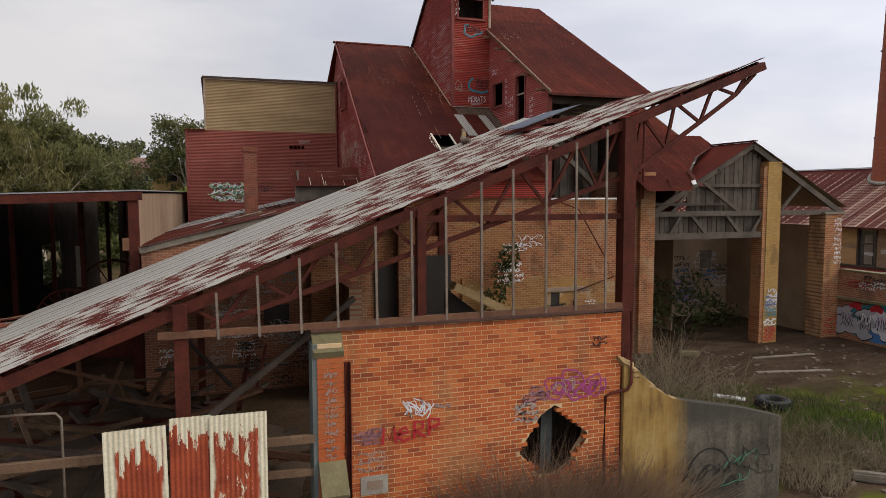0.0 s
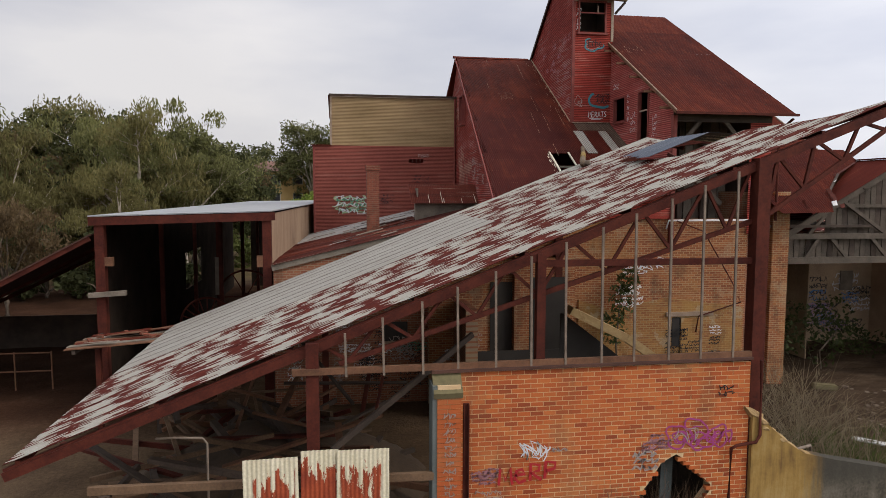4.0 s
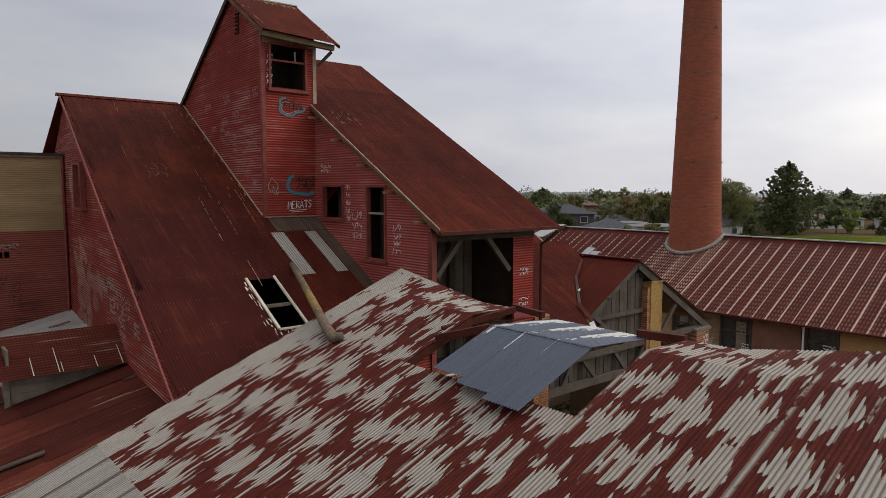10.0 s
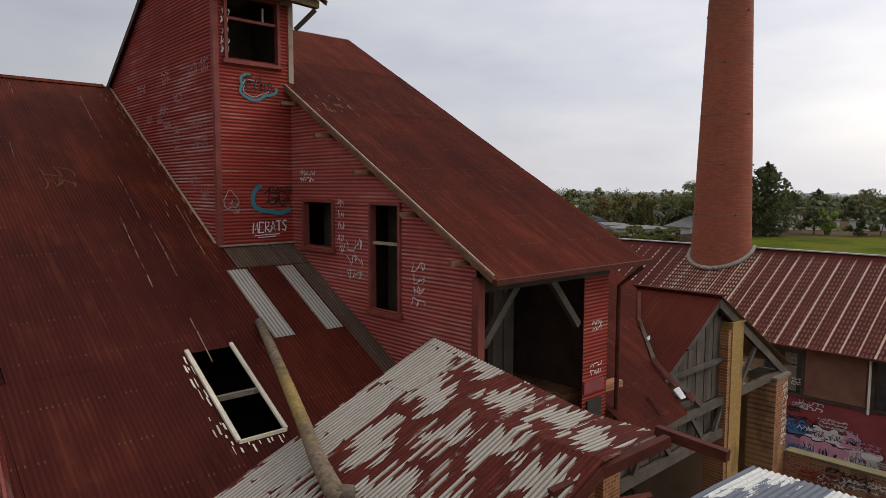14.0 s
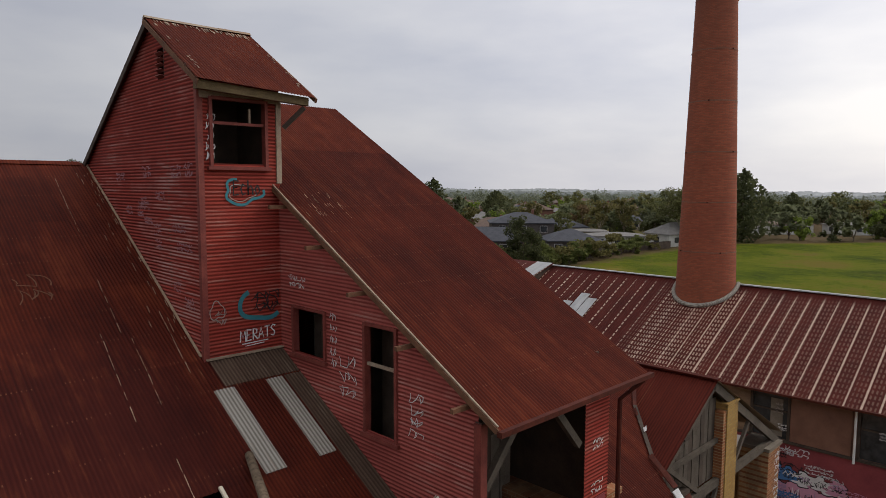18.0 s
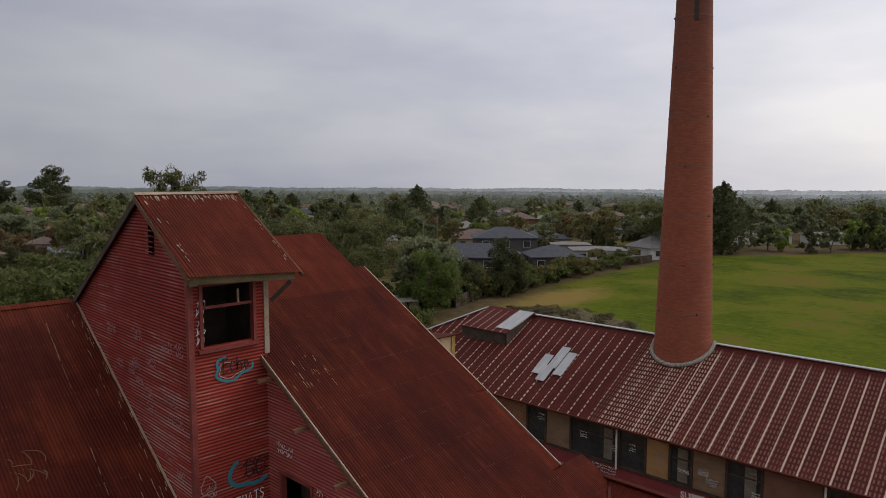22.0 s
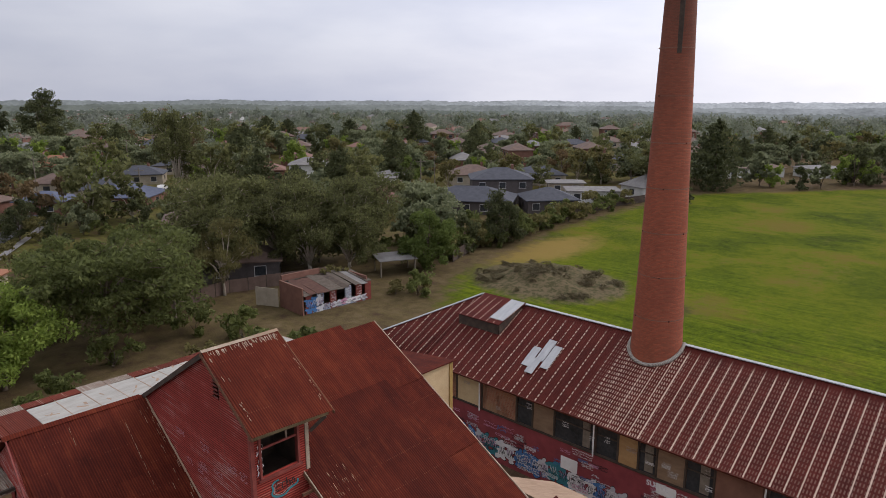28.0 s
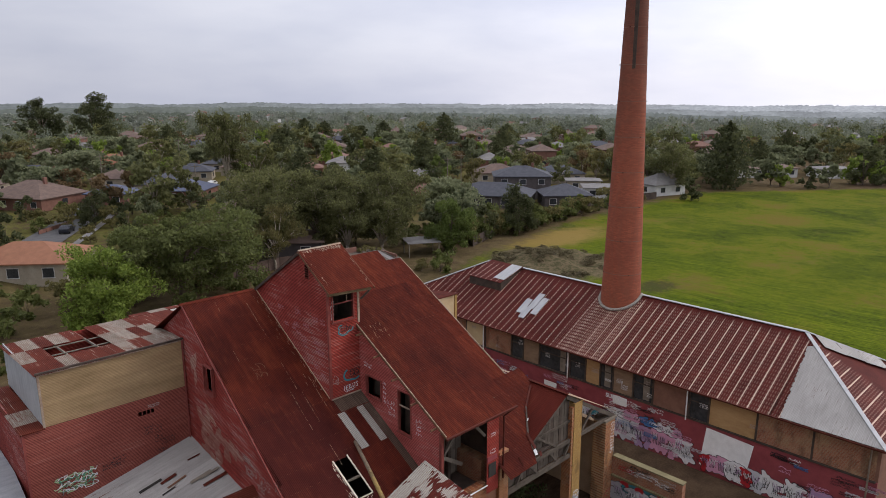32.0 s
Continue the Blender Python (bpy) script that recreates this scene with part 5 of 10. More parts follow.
part("back_wall", boxes((-0.4, 6.4, 44.45, 44.5, 0, 12.2)), "red_wall_iron_x", store)
part("back_wall", boxes((-1.3, -0.4, 44.45, 44.5, 0, 9.85)), "red_wall_iron_x", store)
for ya, yb, m_ in ((37.35, 38.5, "rusty_store_iron"), (38.53, 40.4, "pale_store_iron"), (40.43, 42.0, "rusty_store_iron"), (42.03, 44.7, "rusty_store_iron")):
    za, zb = 10.08 - (ya - 37.35) * 0.0245, 10.08 - (yb - 37.35) * 0.0245
    part("step_roof", prisms(([(-1.5, ya, za), (-0.45, ya, za), (-0.45, yb, zb), (-1.5, yb, zb)], (0, 0, -0.05))), m_, store)
part("top_flashing", boxes((-0.55, 6.45, 37.40, 37.50, 12.72, 12.82)), "dark_timber", store)

# ---- kiln roof between ----
kiln = thing("kiln_building", (2.0, 30.0, 0.0), "low brick kiln under patched rusty iron sheets", "building")
kz = lambda x: 5.05 + 0.235 * (x + 2.3)
k_al = V((1, 0, 0.235)).normalized()
part("front_wall", boxes((-2.35, 8.4, 23.62, 23.9, 0, 4.85)), "brickwork_x", kiln)
part("front_wall", prisms(([(-2.35, 23.63, 4.85), (5.4, 23.63, 4.85), (5.4, 23.63, 6.7), (-2.35, 23.63, 4.9)], (0, 0.25, 0))), "brickwork_x", kiln)
part("side_wall", boxes((-2.36, -2.1, 23.9, 44.0, 0, 4.9)), "brickwork_y", kiln)
part("fascia", beams(((-2.4, 23.55, 4.93), (5.6, 23.55, 6.81), 0.04, 0.22)), "grey_timber", kiln)
for r in range(18):
    y = 23.5 + r * 0.78
    for c, (xa, xb) in enumerate(((-2.4, 0.4), (0.4, 3.2), (3.2, 6.4))):
        m = "pale_kiln_iron" if (y > 30.6 and RNG.random() < 0.92) or (y > 29.5 and RNG.random() < 0.5) else "rusty_kiln_iron"
        l = (xb - xa) / k_al.x + 0.1
        tilt = k_al + V((0, RNG.uniform(-0.012, 0.012), RNG.uniform(-0.006, 0.006)))
        piece("corrugated_sheet", sheet_mesh(0.84, l, m), slab_pose((xa, y + 0.80, kz(xa) + 0.01 * (r % 2) + 0.012 * (c % 2)), (0, -1, 0), tilt), kiln)

# hut and stack on the kiln roof
hut = thing("roof_hut", (4.5, 29.0, 6.6), "small timber lantern with a rusty iron lid on the kiln", "hut")
part("front", boxes((3.2, 6.0, 28.60, 28.66, 6.1, 7.15)), "grey_timber", hut)
part("side", boxes((3.2, 3.26, 28.6, 29.5, 6.1, 7.7)), "grey_timber", hut)
part("roof_sheet", iron(slope_place(29.5, 7.88, 0.62), [(0, 2.92), (0, 6.15), (1.55, 6.15), (1.55, 2.92)]), "rusty_kiln_iron", hut, "", True)
stack = thing("brick_stack", (1.35, 28.9, 5.8), "slim red brick flue with a corbelled top", "chimney")
part("shaft", boxes((1.09, 1.61, 28.65, 29.15, 5.7, 8.45)), "stack_brick", stack)
part("cap", boxes((1.05, 1.65, 28.61, 29.19, 8.45, 8.66)), "stack_brick", stack)

# ---- open machinery shed ----
shed = thing("machinery_shed", (-5.3, 24.2, 0.0), "open-fronted steel shed with a pale flat roof", "shed")
part("roof", prisms(([(-8.4, 24.0, 6.68), (-2.42, 24.0, 6.84), (-1.42, 40.5, 6.83), (-1.42, 55.5, 6.80), (-6.9, 55.0, 6.72)], (0, 0, 0.04))), "shed_roof_iron", shed)
part("fascia", beams(((-8.4, 24.05, 6.52), (-2.3, 24.05, 6.68), 0.06, 0.28)), "rusty_steel", shed)
part("post", boxes((-8.25, -7.95, 24.1, 24.4, 0, 6.5)), "rusty_steel", shed)
part("post", boxes((-2.75, -2.45, 24.1, 24.4, 0, 6.6)), "rusty_steel", shed)
part("side_sheeting", iron(lambda a, s, d: (-2.50 + 0.058 * (s - 24.0) + d, s, a), [(4.5, 24.1), (6.75, 24.1), (6.82, 42.0), (4.5, 42.0)]), "pale_brown_iron", shed, "", True)
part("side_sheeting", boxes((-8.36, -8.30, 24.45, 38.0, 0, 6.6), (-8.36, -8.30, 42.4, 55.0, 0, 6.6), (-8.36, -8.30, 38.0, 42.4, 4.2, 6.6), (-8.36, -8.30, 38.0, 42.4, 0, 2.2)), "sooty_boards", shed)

# ---- gabled bay with the ochre pier ----
bay = thing("gabled_bay", (22.2, 24.0, 0.0), "roofless brick bay with weathered timber gable truss", "building")
GS = 0.573
def bay_place(side):
    k = GS if side < 0 else 0.53
    q = math.sqrt(1 + k * k)
    return lambda a, s, d: (22.25 + side * (a / q + d * k / q), s, 8.95 - a * k / q + d / q)


gq = math.sqrt(1 + GS * GS)
part("roof_sheet", iron(bay_place(-1), [(0, 23.72), (0, 26.5), (1.9 * gq, 25.3), (3.0 * gq, 24.4), (3.9 * gq, 23.72)]), "red_bay_iron", bay, "", True)
part("roof_sheet", iron(bay_place(1), [(0, 23.72), (0, 31.0), (5.35 * gq, 31.0), (5.35 * gq, 23.72)]), "pale_brown_iron", bay, "", True)
part("ridge_cap", beams(((22.25, 23.7, 8.99), (22.25, 27.0, 8.99), 0.22, 0.05)), "red_roof_iron", bay)
for x_end in (17.0, 27.55):
    e = 8.85 - GS * abs(x_end - 22.25)
    part("rafter", beams(((22.25, 23.86, 8.80), (x_end, 23.86, e - 0.05), 0.12, 0.24)), "old_timber", bay)
part("tie_beam", beams(((17.0, 23.9, 5.85), (27.5, 23.9, 5.85), 0.14, 0.22)), "old_timber", bay)
part("lower_beam", beams(((17.0, 23.9, 4.9), (23.1, 23.9, 4.9), 0.14, 0.26)), "old_timber", bay)
part("pier", boxes((23.06, 23.82, 23.75, 24.4, 0, 8.05)), "ochre_brickwork", bay, "ochre-faced brick pier")
part("pier", boxes((26.4, 27.4, 23.7, 24.6, 0, 5.75)), "old_brickwork_x", bay)
part("pier", boxes((16.5, 17.2, 23.7, 24.5, 0, 7.6)), "old_brickwork_x", bay)
part("back_wall", boxes((16.9, 27.5, 30.6, 30.9, 0, 5.6)), "plaster", bay)
part("yard_wall", boxes((27.35, 27.75, 19.0, 23.7, 0, 3.15)), "old_brickwork_y", bay)
part("wall_ledge", boxes((27.21, 27.35, 19.0, 23.66, 1.85, 1.96)), "mossy_concrete", bay)

# ---- warehouse and the great chimney ----
ware = thing("warehouse", (44.2, 34.0, 0.0), "long hipped warehouse with a striped red iron roof", "building")
QS = 0.524
RX, RZ, EX, EZ = 44.3, 8.47, 37.0, 4.65
ya, yb = 18.45, 49.5
ha = RX - EX
qn = math.sqrt(1 + QS * QS)
wq = lambda a, s, d: (RX - a / qn - d * QS / qn, s, RZ - a * QS / qn + d / qn)
L = ha * qn
part("roof_front", iron(wq, [(0, ya), (0, yb), (L, yb + ha), (L, ya - ha)], (), 0.19, 0.02), "red_iron_with_pale_laps", ware, "", True)
part("roof_back", prisms(([(RX, ya, RZ), (RX, yb, RZ), (RX + ha, yb + ha, EZ), (RX + ha, ya - ha, EZ)], (0, 0, -0.05))), "red_iron_with_pale_laps", ware)
part("roof_end", prisms(([(RX, ya, RZ), (EX, ya - ha, EZ), (RX + ha, ya - ha, EZ)], (0, 0, -0.05))), "red_iron_with_pale_laps", ware)
part("roof_end", prisms(([(RX, yb, RZ), (EX, yb + ha, EZ), (RX + ha, yb + ha, EZ)], (0, 0, -0.05))), "red_iron_with_pale_laps", ware)
part("ridge_cap", beams(((RX, ya, RZ + 0.05), (RX, yb, RZ + 0.05), 0.3, 0.06)), "white_iron", ware)
for p, q in (((RX, ya, RZ), (EX, ya - ha, EZ)), ((RX, ya, RZ), (RX + ha, ya - ha, EZ)), ((RX, yb, RZ), (EX, yb + ha, EZ)), ((RX, yb, RZ), (RX + ha, yb + ha, EZ))):
    part("hip_cap", beams((V(p) + V((0, 0, 0.06)), V(q) + V((0, 0, 0.06)), 0.28, 0.05)), "white_iron", ware)
part("lower_wall", boxes((37.5, 37.7, 11.5, 56.5, -2.0, 2.2)), "maroon_paint", ware)
part("upper_wall", boxes((37.60, 37.75, 11.5, 56.5, 2.2, 4.75)), "brown_panel", ware)
part("end_wall", boxes((37.7, 51.3, 11.5, 11.7, -2.0, 4.7)), "brown_panel", ware)
part("gutter", beams(((36.95, 11.2, 4.6), (36.95, 56.7, 4.6), 0.12, 0.10)), "rusty_steel", ware)

chim = thing("mill_chimney", (43.75, 33.5, 0.0), "tall tapering round chimney of red brick", "chimney")


def chimney_mesh():
    bm = bmesh.new()
    rings = []
    n, top = 40, 38.0
    for k in range(61):
        z = top * k / 60
        r = 1.965 - 0.0328 * z
        rings.append([bm.verts.new((43.75 + r * math.cos(t), 33.5 + r * math.sin(t), z)) for t in (2 * math.pi * j / n for j in range(n))])
    for a, b in zip(rings, rings[1:]):
        for j in range(n):
            bm.faces.new((a[j], a[(j + 1) % n], b[(j + 1) % n], b[j]))
    return bm


part("shaft", chimney_mesh(), "chimney_brick", chim, "", True)

# ---- trees ----
def leaf_mesh(name, clumps, per, size, mat, seed, slim=0.45, droop=0.0):
    """A crown of many small leaf blades, gathered in clumps given as (x, y, z, rx, ry, rz)."""
    rs = np.random.RandomState(seed)
    vs = []
    for cx, cy, cz, rx, ry, rz in clumps:
        p = rs.normal(size=(per, 3))
        p /= np.linalg.norm(p, axis=1, keepdims=True)
        p *= (rs.uniform(0.35, 1.0, (per, 1)) ** 0.5) * rs.uniform(0.8, 1.15, (per, 1))
        c = p * (rx, ry, rz) + (cx, cy, cz)
        d = rs.normal(size=(per, 3))
        d[:, 2] -= droop
        d /= np.linalg.norm(d, axis=1, keepdims=True)
        e = np.cross(d, rs.normal(size=(per, 3)))
        e /= np.linalg.norm(e, axis=1, keepdims=True)
        s = size * rs.uniform(0.6, 1.3, (per, 1))
        vs.append(np.stack([c - d * s, c + e * s * slim, c + d * s, c - e * s * slim], 1).reshape(-1, 3))
    vs = np.concatenate(vs)
    n = len(vs) // 4
    me = bpy.data.meshes.new(name)
    me.vertices.add(len(vs))
    me.vertices.foreach_set("co", vs.ravel())
    me.loops.add(n * 4)
    me.loops.foreach_set("vertex_index", np.arange(n * 4))
    me.polygons.add(n)
    me.polygons.foreach_set("loop_start", np.arange(n) * 4)
    me.materials.append(MATS[mat])
    me.update(calc_edges=True)
    me.validate()
    return me


def tree(name, label, height, spread, trunk, mat, seed, limbs=7, per=170, leaf=0.32, low=0.35, droop=0.3, bark="bark", round_=0.8, slim=0.45):
    """A tapered trunk with limbs, each carrying clumps of leaves."""
    r = random.Random(seed)
    ob = new(name)
    tagged(ob, label, "tree")
    bm = bmesh.new()
    fork = height * low
    tube(bm, [(0, 0, -0.3), (r.uniform(-.1, .1) * trunk, 0, fork * 0.5), (r.uniform(-.3, .3), r.uniform(-.3, .3), fork)], [trunk, trunk * 0.8, trunk * 0.65], 8)
    clumps = []
    for k in range(limbs):
        a = 2 * math.pi * (k + r.uniform(-0.3, 0.3)) / limbs
        reach = spread * r.uniform(0.35, 0.85)
        top = fork + (height - fork) * r.uniform(0.12, 0.86)
        if k == 0:
            reach, top = spread * 0.15, height * 0.88
        e = V((reach * math.cos(a), reach * math.sin(a), top))
        m = V((e.x * 0.4 + r.uniform(-.4, .4), e.y * 0.4 + r.uniform(-.4, .4), fork + (top - fork) * 0.55))
        tube(bm, [(0, 0, fork * 0.8), m, e], [trunk * 0.45, trunk * 0.28, trunk * 0.07], 6)
        for j in range(5):
            q = e + V((r.uniform(-1, 1), r.uniform(-1, 1), r.uniform(-0.9, 0.7))) * spread * 0.36 if j else e
            if j:
                tube(bm, [m.lerp(e, 0.6), q], [trunk * 0.10, trunk * 0.03], 5)
            s = spread * r.uniform(0.13, 0.27)
            clumps.append((q.x, q.y, min(q.z, height - s * round_ * 0.6), s, s, s * round_))
        q, s = m.lerp(e, r.uniform(0.45, 0.7)), spread * r.uniform(0.14, 0.22)
        clumps.append((q.x, q.y, q.z + s * 0.3, s, s, s * round_))
    me = finish("trunk", bm, bark, True)
    tr = new("trunk", me)
    tr.parent = ob
    cr = new("crown", leaf_mesh("crown", clumps, per, leaf, mat, seed, slim, droop))
    cr.parent = ob
    return ob


def conifer(name, label, height, spread, mat, seed):
    r = random.Random(seed)
    ob = tagged(new(name), label, "tree")
    bm = bmesh.new()
    tube(bm, [(0, 0, -0.3), (0, 0, height * 0.9)], [0.35, 0.05], 7)
    tr = new("trunk", finish("trunk", bm, "bark", True))
    tr.parent = ob
    clumps = []
    for k in range(26):
        f = k / 25
        rad = spread * (1 - f ** 3.2) ** 0.75 * (0.8 if f < 0.1 else 1)
        a = k * 2.4
        clumps.append((rad * 0.5 * math.cos(a), rad * 0.5 * math.sin(a), height * (0.06 + 0.88 * f), rad * 0.68 + 0.3, rad * 0.68 + 0.3, height * 0.08))
    cr = new("crown", leaf_mesh("crown", clumps, 130, 0.42, mat, seed, 0.75))
    cr.parent = ob
    return ob


def plant(ob, x, y, s=1.0, turn=0.0, sz=None):
    m = Matrix.Translation((x, y, ground_height(x, y))) @ Matrix.Rotation(radians(turn), 4, "Z") @ Matrix.Diagonal((s, s, sz or s, 1))
    return m


NEAR, FAR = {}, {}
for key, name, label, h, sp, tk, leaf, seed, limbs, per, low, droop, bark_, rd in (
        ("gum", "gum_tree", "tall gum tree with thin drooping olive foliage", 15.0, 5.6, 0.34, "gum_leaves", 11, 12, 150, 0.24, 0.8, "pale_bark", 0.75),
        ("gum2", "gum_tree", "tall thin-crowned gum tree with grey-olive leaves", 14.0, 5.0, 0.30, "olive_leaves", 23, 12, 135, 0.20, 0.8, "pale_bark", 0.8),
        ("gum3", "gum_tree", "spreading gum tree with pale forking limbs", 13.0, 6.4, 0.40, "gum_dark_leaves", 37, 15, 170, 0.20, 0.5, "pale_bark", 0.7),
        ("lime", "lime_green_tree", "bushy lime-green tree with fresh leaves", 10.0, 5.0, 0.28, "lime_leaves", 5, 15, 190, 0.10, 0.1, "bark", 0.9),
        ("broad", "broad_tree", "broad dome-shaped green wattle tree", 9.6, 7.8, 0.42, "wattle_leaves", 71, 22, 210, 0.30, 0.3, "bark", 0.46),
        ("willow", "willow_tree", "upright soft green willow with fine hanging leaves", 9.5, 4.6, 0.26, "willow_leaves", 61, 15, 180, 0.08, 0.6, "bark", 0.9),
        ("small", "garden_tree", "small leafy green garden tree", 6.5, 3.2, 0.16, "mid_leaves", 19, 9, 130, 0.14, 0.3, "bark", 0.8),
        ("rusty", "rusty_tree", "brownish thin-leaved wattle tree", 10.0, 4.8, 0.25, "rusty_leaves", 29, 10, 120, 0.25, 0.6, "bark", 0.8),
        ("dark", "dark_tree", "dense dark green rounded tree", 11.0, 4.6, 0.3, "dark_leaves", 43, 13, 150, 0.08, 0.2, "bark", 0.9)):
    thin = key in ("gum", "gum2", "rusty")
    NEAR[key] = tree(name, label, h, sp, tk, leaf, seed, limbs, int(per * (1.15 if thin else 1.0)), 0.21 if thin else 0.205, low, droop * 3 if thin else droop, bark_, rd, 0.26 if thin else 0.45)
    # far copies of the green trees take the haze-lightened leaf colour
    FAR[key] = tree(name, label, h, sp, tk, "hazy_suburb_leaves" if leaf in ("mid_leaves", "wattle_leaves") else leaf, seed + 1, max(6, limbs * 2 // 3), per // 5, 0.40, low, droop, bark_, rd * 1.05, 0.8)
gum, gum2, gum3, lime, broad, small, rusty, dark = (NEAR[k] for k in ("gum", "gum2", "gum3", "lime", "broad", "small", "rusty", "dark"))
far_gum, far_gum2, far_gum3, far_lime, far_broad, far_small, far_rusty, far_dark = (FAR[k] for k in ("gum", "gum2", "gum3", "lime", "broad", "small", "rusty", "dark"))
pine = conifer("conifer", "dark dense rounded cypress with full foliage", 16.0, 6.2, "dark_leaves", 3)

first = {}


def put_tree(kind, x, y, s=1.0, sz=None, group=""):
    m = plant(kind, x, y, s, RNG.uniform(0, 360), sz)
    if kind.name not in first:
        first[kind.name] = True
        kind.matrix_basis = m
        if group:
            kind["group"] = group
        return kind
    o = copy_thing(kind, Matrix(m))
    o.matrix_basis = m
    if group:
        o["group"] = group
    return o


# the gum belt behind the machinery shed
BELT = "gum trees behind the machinery shed"
for k in range(26):
    x = -46 + 1.75 * k + RNG.uniform(-2.5, 2.5)
    y = 62 + 0.45 * (x + 20) + RNG.uniform(-8, 14)
    if x > -13:
        continue
    put_tree((gum, gum2, rusty, rusty, gum3)[k % 5], x, y, RNG.uniform(1.02, 1.27), group=BELT)
for x, y, s in ((-20, 44, 0.72), (-27, 40, 0.7), (-15.5, 50, 0.7), (-34, 42, 0.8), (-24, 52, 0.9), (-13, 60, 0.85)):
    put_tree((gum2, gum, rusty)[int(-x) % 3], x, y, s, group=BELT)
for x, y, s, kind in ((-9.9, 76, 1.12, dark), (-12.6, 72, 1.0, gum3), (-2.9, 76, 0.74, lime), (-3.6, 111, 1.15, gum3), (2.0, 116, 1.2, gum3), (-14.0, 150, 1.6, dark), (-7.0, 152, 1.5, dark)):
    put_tree(kind, x, y, s)
# dark bushes added to deepen the shade at the foot of the gums
for k in range(11):
    put_tree(far_dark, -33 + 2.1 * k + RNG.uniform(-1, 1), 47 + 1.1 * (k % 4) + 0.25 * k, RNG.uniform(0.42, 0.6), group="undergrowth below the gums")
SHRUB = tree("shrub", "low tangled green shrub", 3.0, 2.1, 0.08, "mid_leaves", 83, 5, 26, 0.27, 0.08, 0.1)
SHRUB2 = tree("shrub", "low olive-brown scrub bush", 3.2, 2.2, 0.08, "olive_leaves", 87, 5, 26, 0.27, 0.08, 0.1)
SCRUB = tree("scrub_bush", "low dry brown scrub on the spoil heap", 2.6, 2.4, 0.05, "scrub_leaves", 91, 6, 22, 0.19, 0.05, 0.0)
# the trees round the works
put_tree(lime, 15.3, 79.5, 0.98)
put_tree(broad, 25.5, 84.0, 1.22)
put_tree(broad, 33.0, 92.0, 0.72)
put_tree(dark, 31.0, 92.0, 0.75)
put_tree(gum3, 56.0, 91.0, 0.8, group="gums beside the ruin")
put_tree(gum2, 43.0, 91.5, 0.75, group="gums beside the ruin")
put_tree(gum3, 48.0, 102.0, 1.12, group="gums beside the ruin")
put_tree(gum3, 54.5, 97.0, 1.0, group="gums beside the ruin")
put_tree(gum3, 51.5, 106.0, 1.1, group="gums beside the ruin")
put_tree(gum3, 63.5, 91.5, 1.08, group="gums beside the ruin")
put_tree(gum3, 68.5, 94.0, 1.0, group="gums beside the ruin")
put_tree(NEAR["willow"], 70.8, 82.0, 0.95)
put_tree(FAR["willow"], 131.0, 150.0, 0.9)
put_tree(dark, 35.5, 149.0, 0.7)
for x, y, q, kind in ((42.5, 160.0, 0.6, far_dark), (49.0, 153.5, 0.62, far_dark), (56.5, 152.0, 0.7, far_gum3), (66.0, 151.0, 0.6, far_dark), (27.0, 166.0, 0.5, far_dark), (62.0, 146.0, 0.9, far_small), (45.0, 146.0, 0.9, far_small), (38.0, 138.0, 0.55, far_dark), (53.0, 140.0, 0.6, far_dark)):
    put_tree(kind, x, y, q)
put_tree(far_rusty, 41.5, 163.0, 0.85)
put_tree(far_dark, 18.0, 140.0, 0.55)
put_tree(far_dark, 9.0, 128.0, 0.6)
put_tree(gum3, 46.0, 96.0, 0.9, group="gums beside the ruin")
put_tree(gum3, 59.5, 98.0, 1.08, group="gums beside the ruin")
put_tree(gum3, 61.0, 88.5, 0.78, group="gums beside the ruin")
put_tree(dark, 91.5, 84.5, 0.85)
put_tree(small, 96.0, 86.5, 0.95)
put_tree(far_gum3, 49.0, 152.0, 1.1)
put_tree(gum3, 78.0, 176.0, 1.05, 1.75)
put_tree(far_rusty, 46.0, 158.0, 0.95)
put_tree(pine, 182.0, 84.5, 1.12, 1.15)
put_tree(gum3, 160.0, 89.5, 1.1)
put_tree(far_dark, 152.6, 80.0, 0.55)
put_tree(far_dark, 197.0, 67.5, 0.6)
put_tree(far_small, 203.0, 64.0, 1.1)
put_tree(far_dark, 216.0, 59.0, 1.0)
put_tree(far_dark, 222.0, 52.0, 1.05)
put_tree(pine, 86.0, 152.0, 0.8)
put_tree(pine, 120.0, 215.0, 1.0)
put_tree(pine, 232.0, 250.0, 1.1)
put_tree(dark, 136.0, 470.0, 3.2, 2.7)
put_tree(dark, 108.0, 480.0, 3.2, 2.4)


def in_field(x, y):
    edge = min(30.6 + 0.64 * x, 60.2 + 0.222 * x, 77.6 + 0.06 * x, 88.8 - 0.02 * x, 215.7 - 0.77 * x)
    return x > 40 and y < edge + 4


HOUSES = []


def clear_of_houses(x, y, d):
    return all(math.hypot(x - hx_, y - hy_) > d for hx_, hy_ in HOUSES)

def in_view_of_house(x, y, reach, half):
    """True where a tree would hide a house from the works."""
    for hx_, hy_ in HOUSES:
        d = math.hypot(hx_, hy_ - 8)
        if d > 420:
            continue
        ux, uy = -hx_ / d, (8 - hy_) / d
        al, la = (x - hx_) * ux + (y - hy_) * uy, (x - hx_) * uy - (y - hy_) * ux
        if 0 < al < reach and abs(la) < half:
            return True
    return False


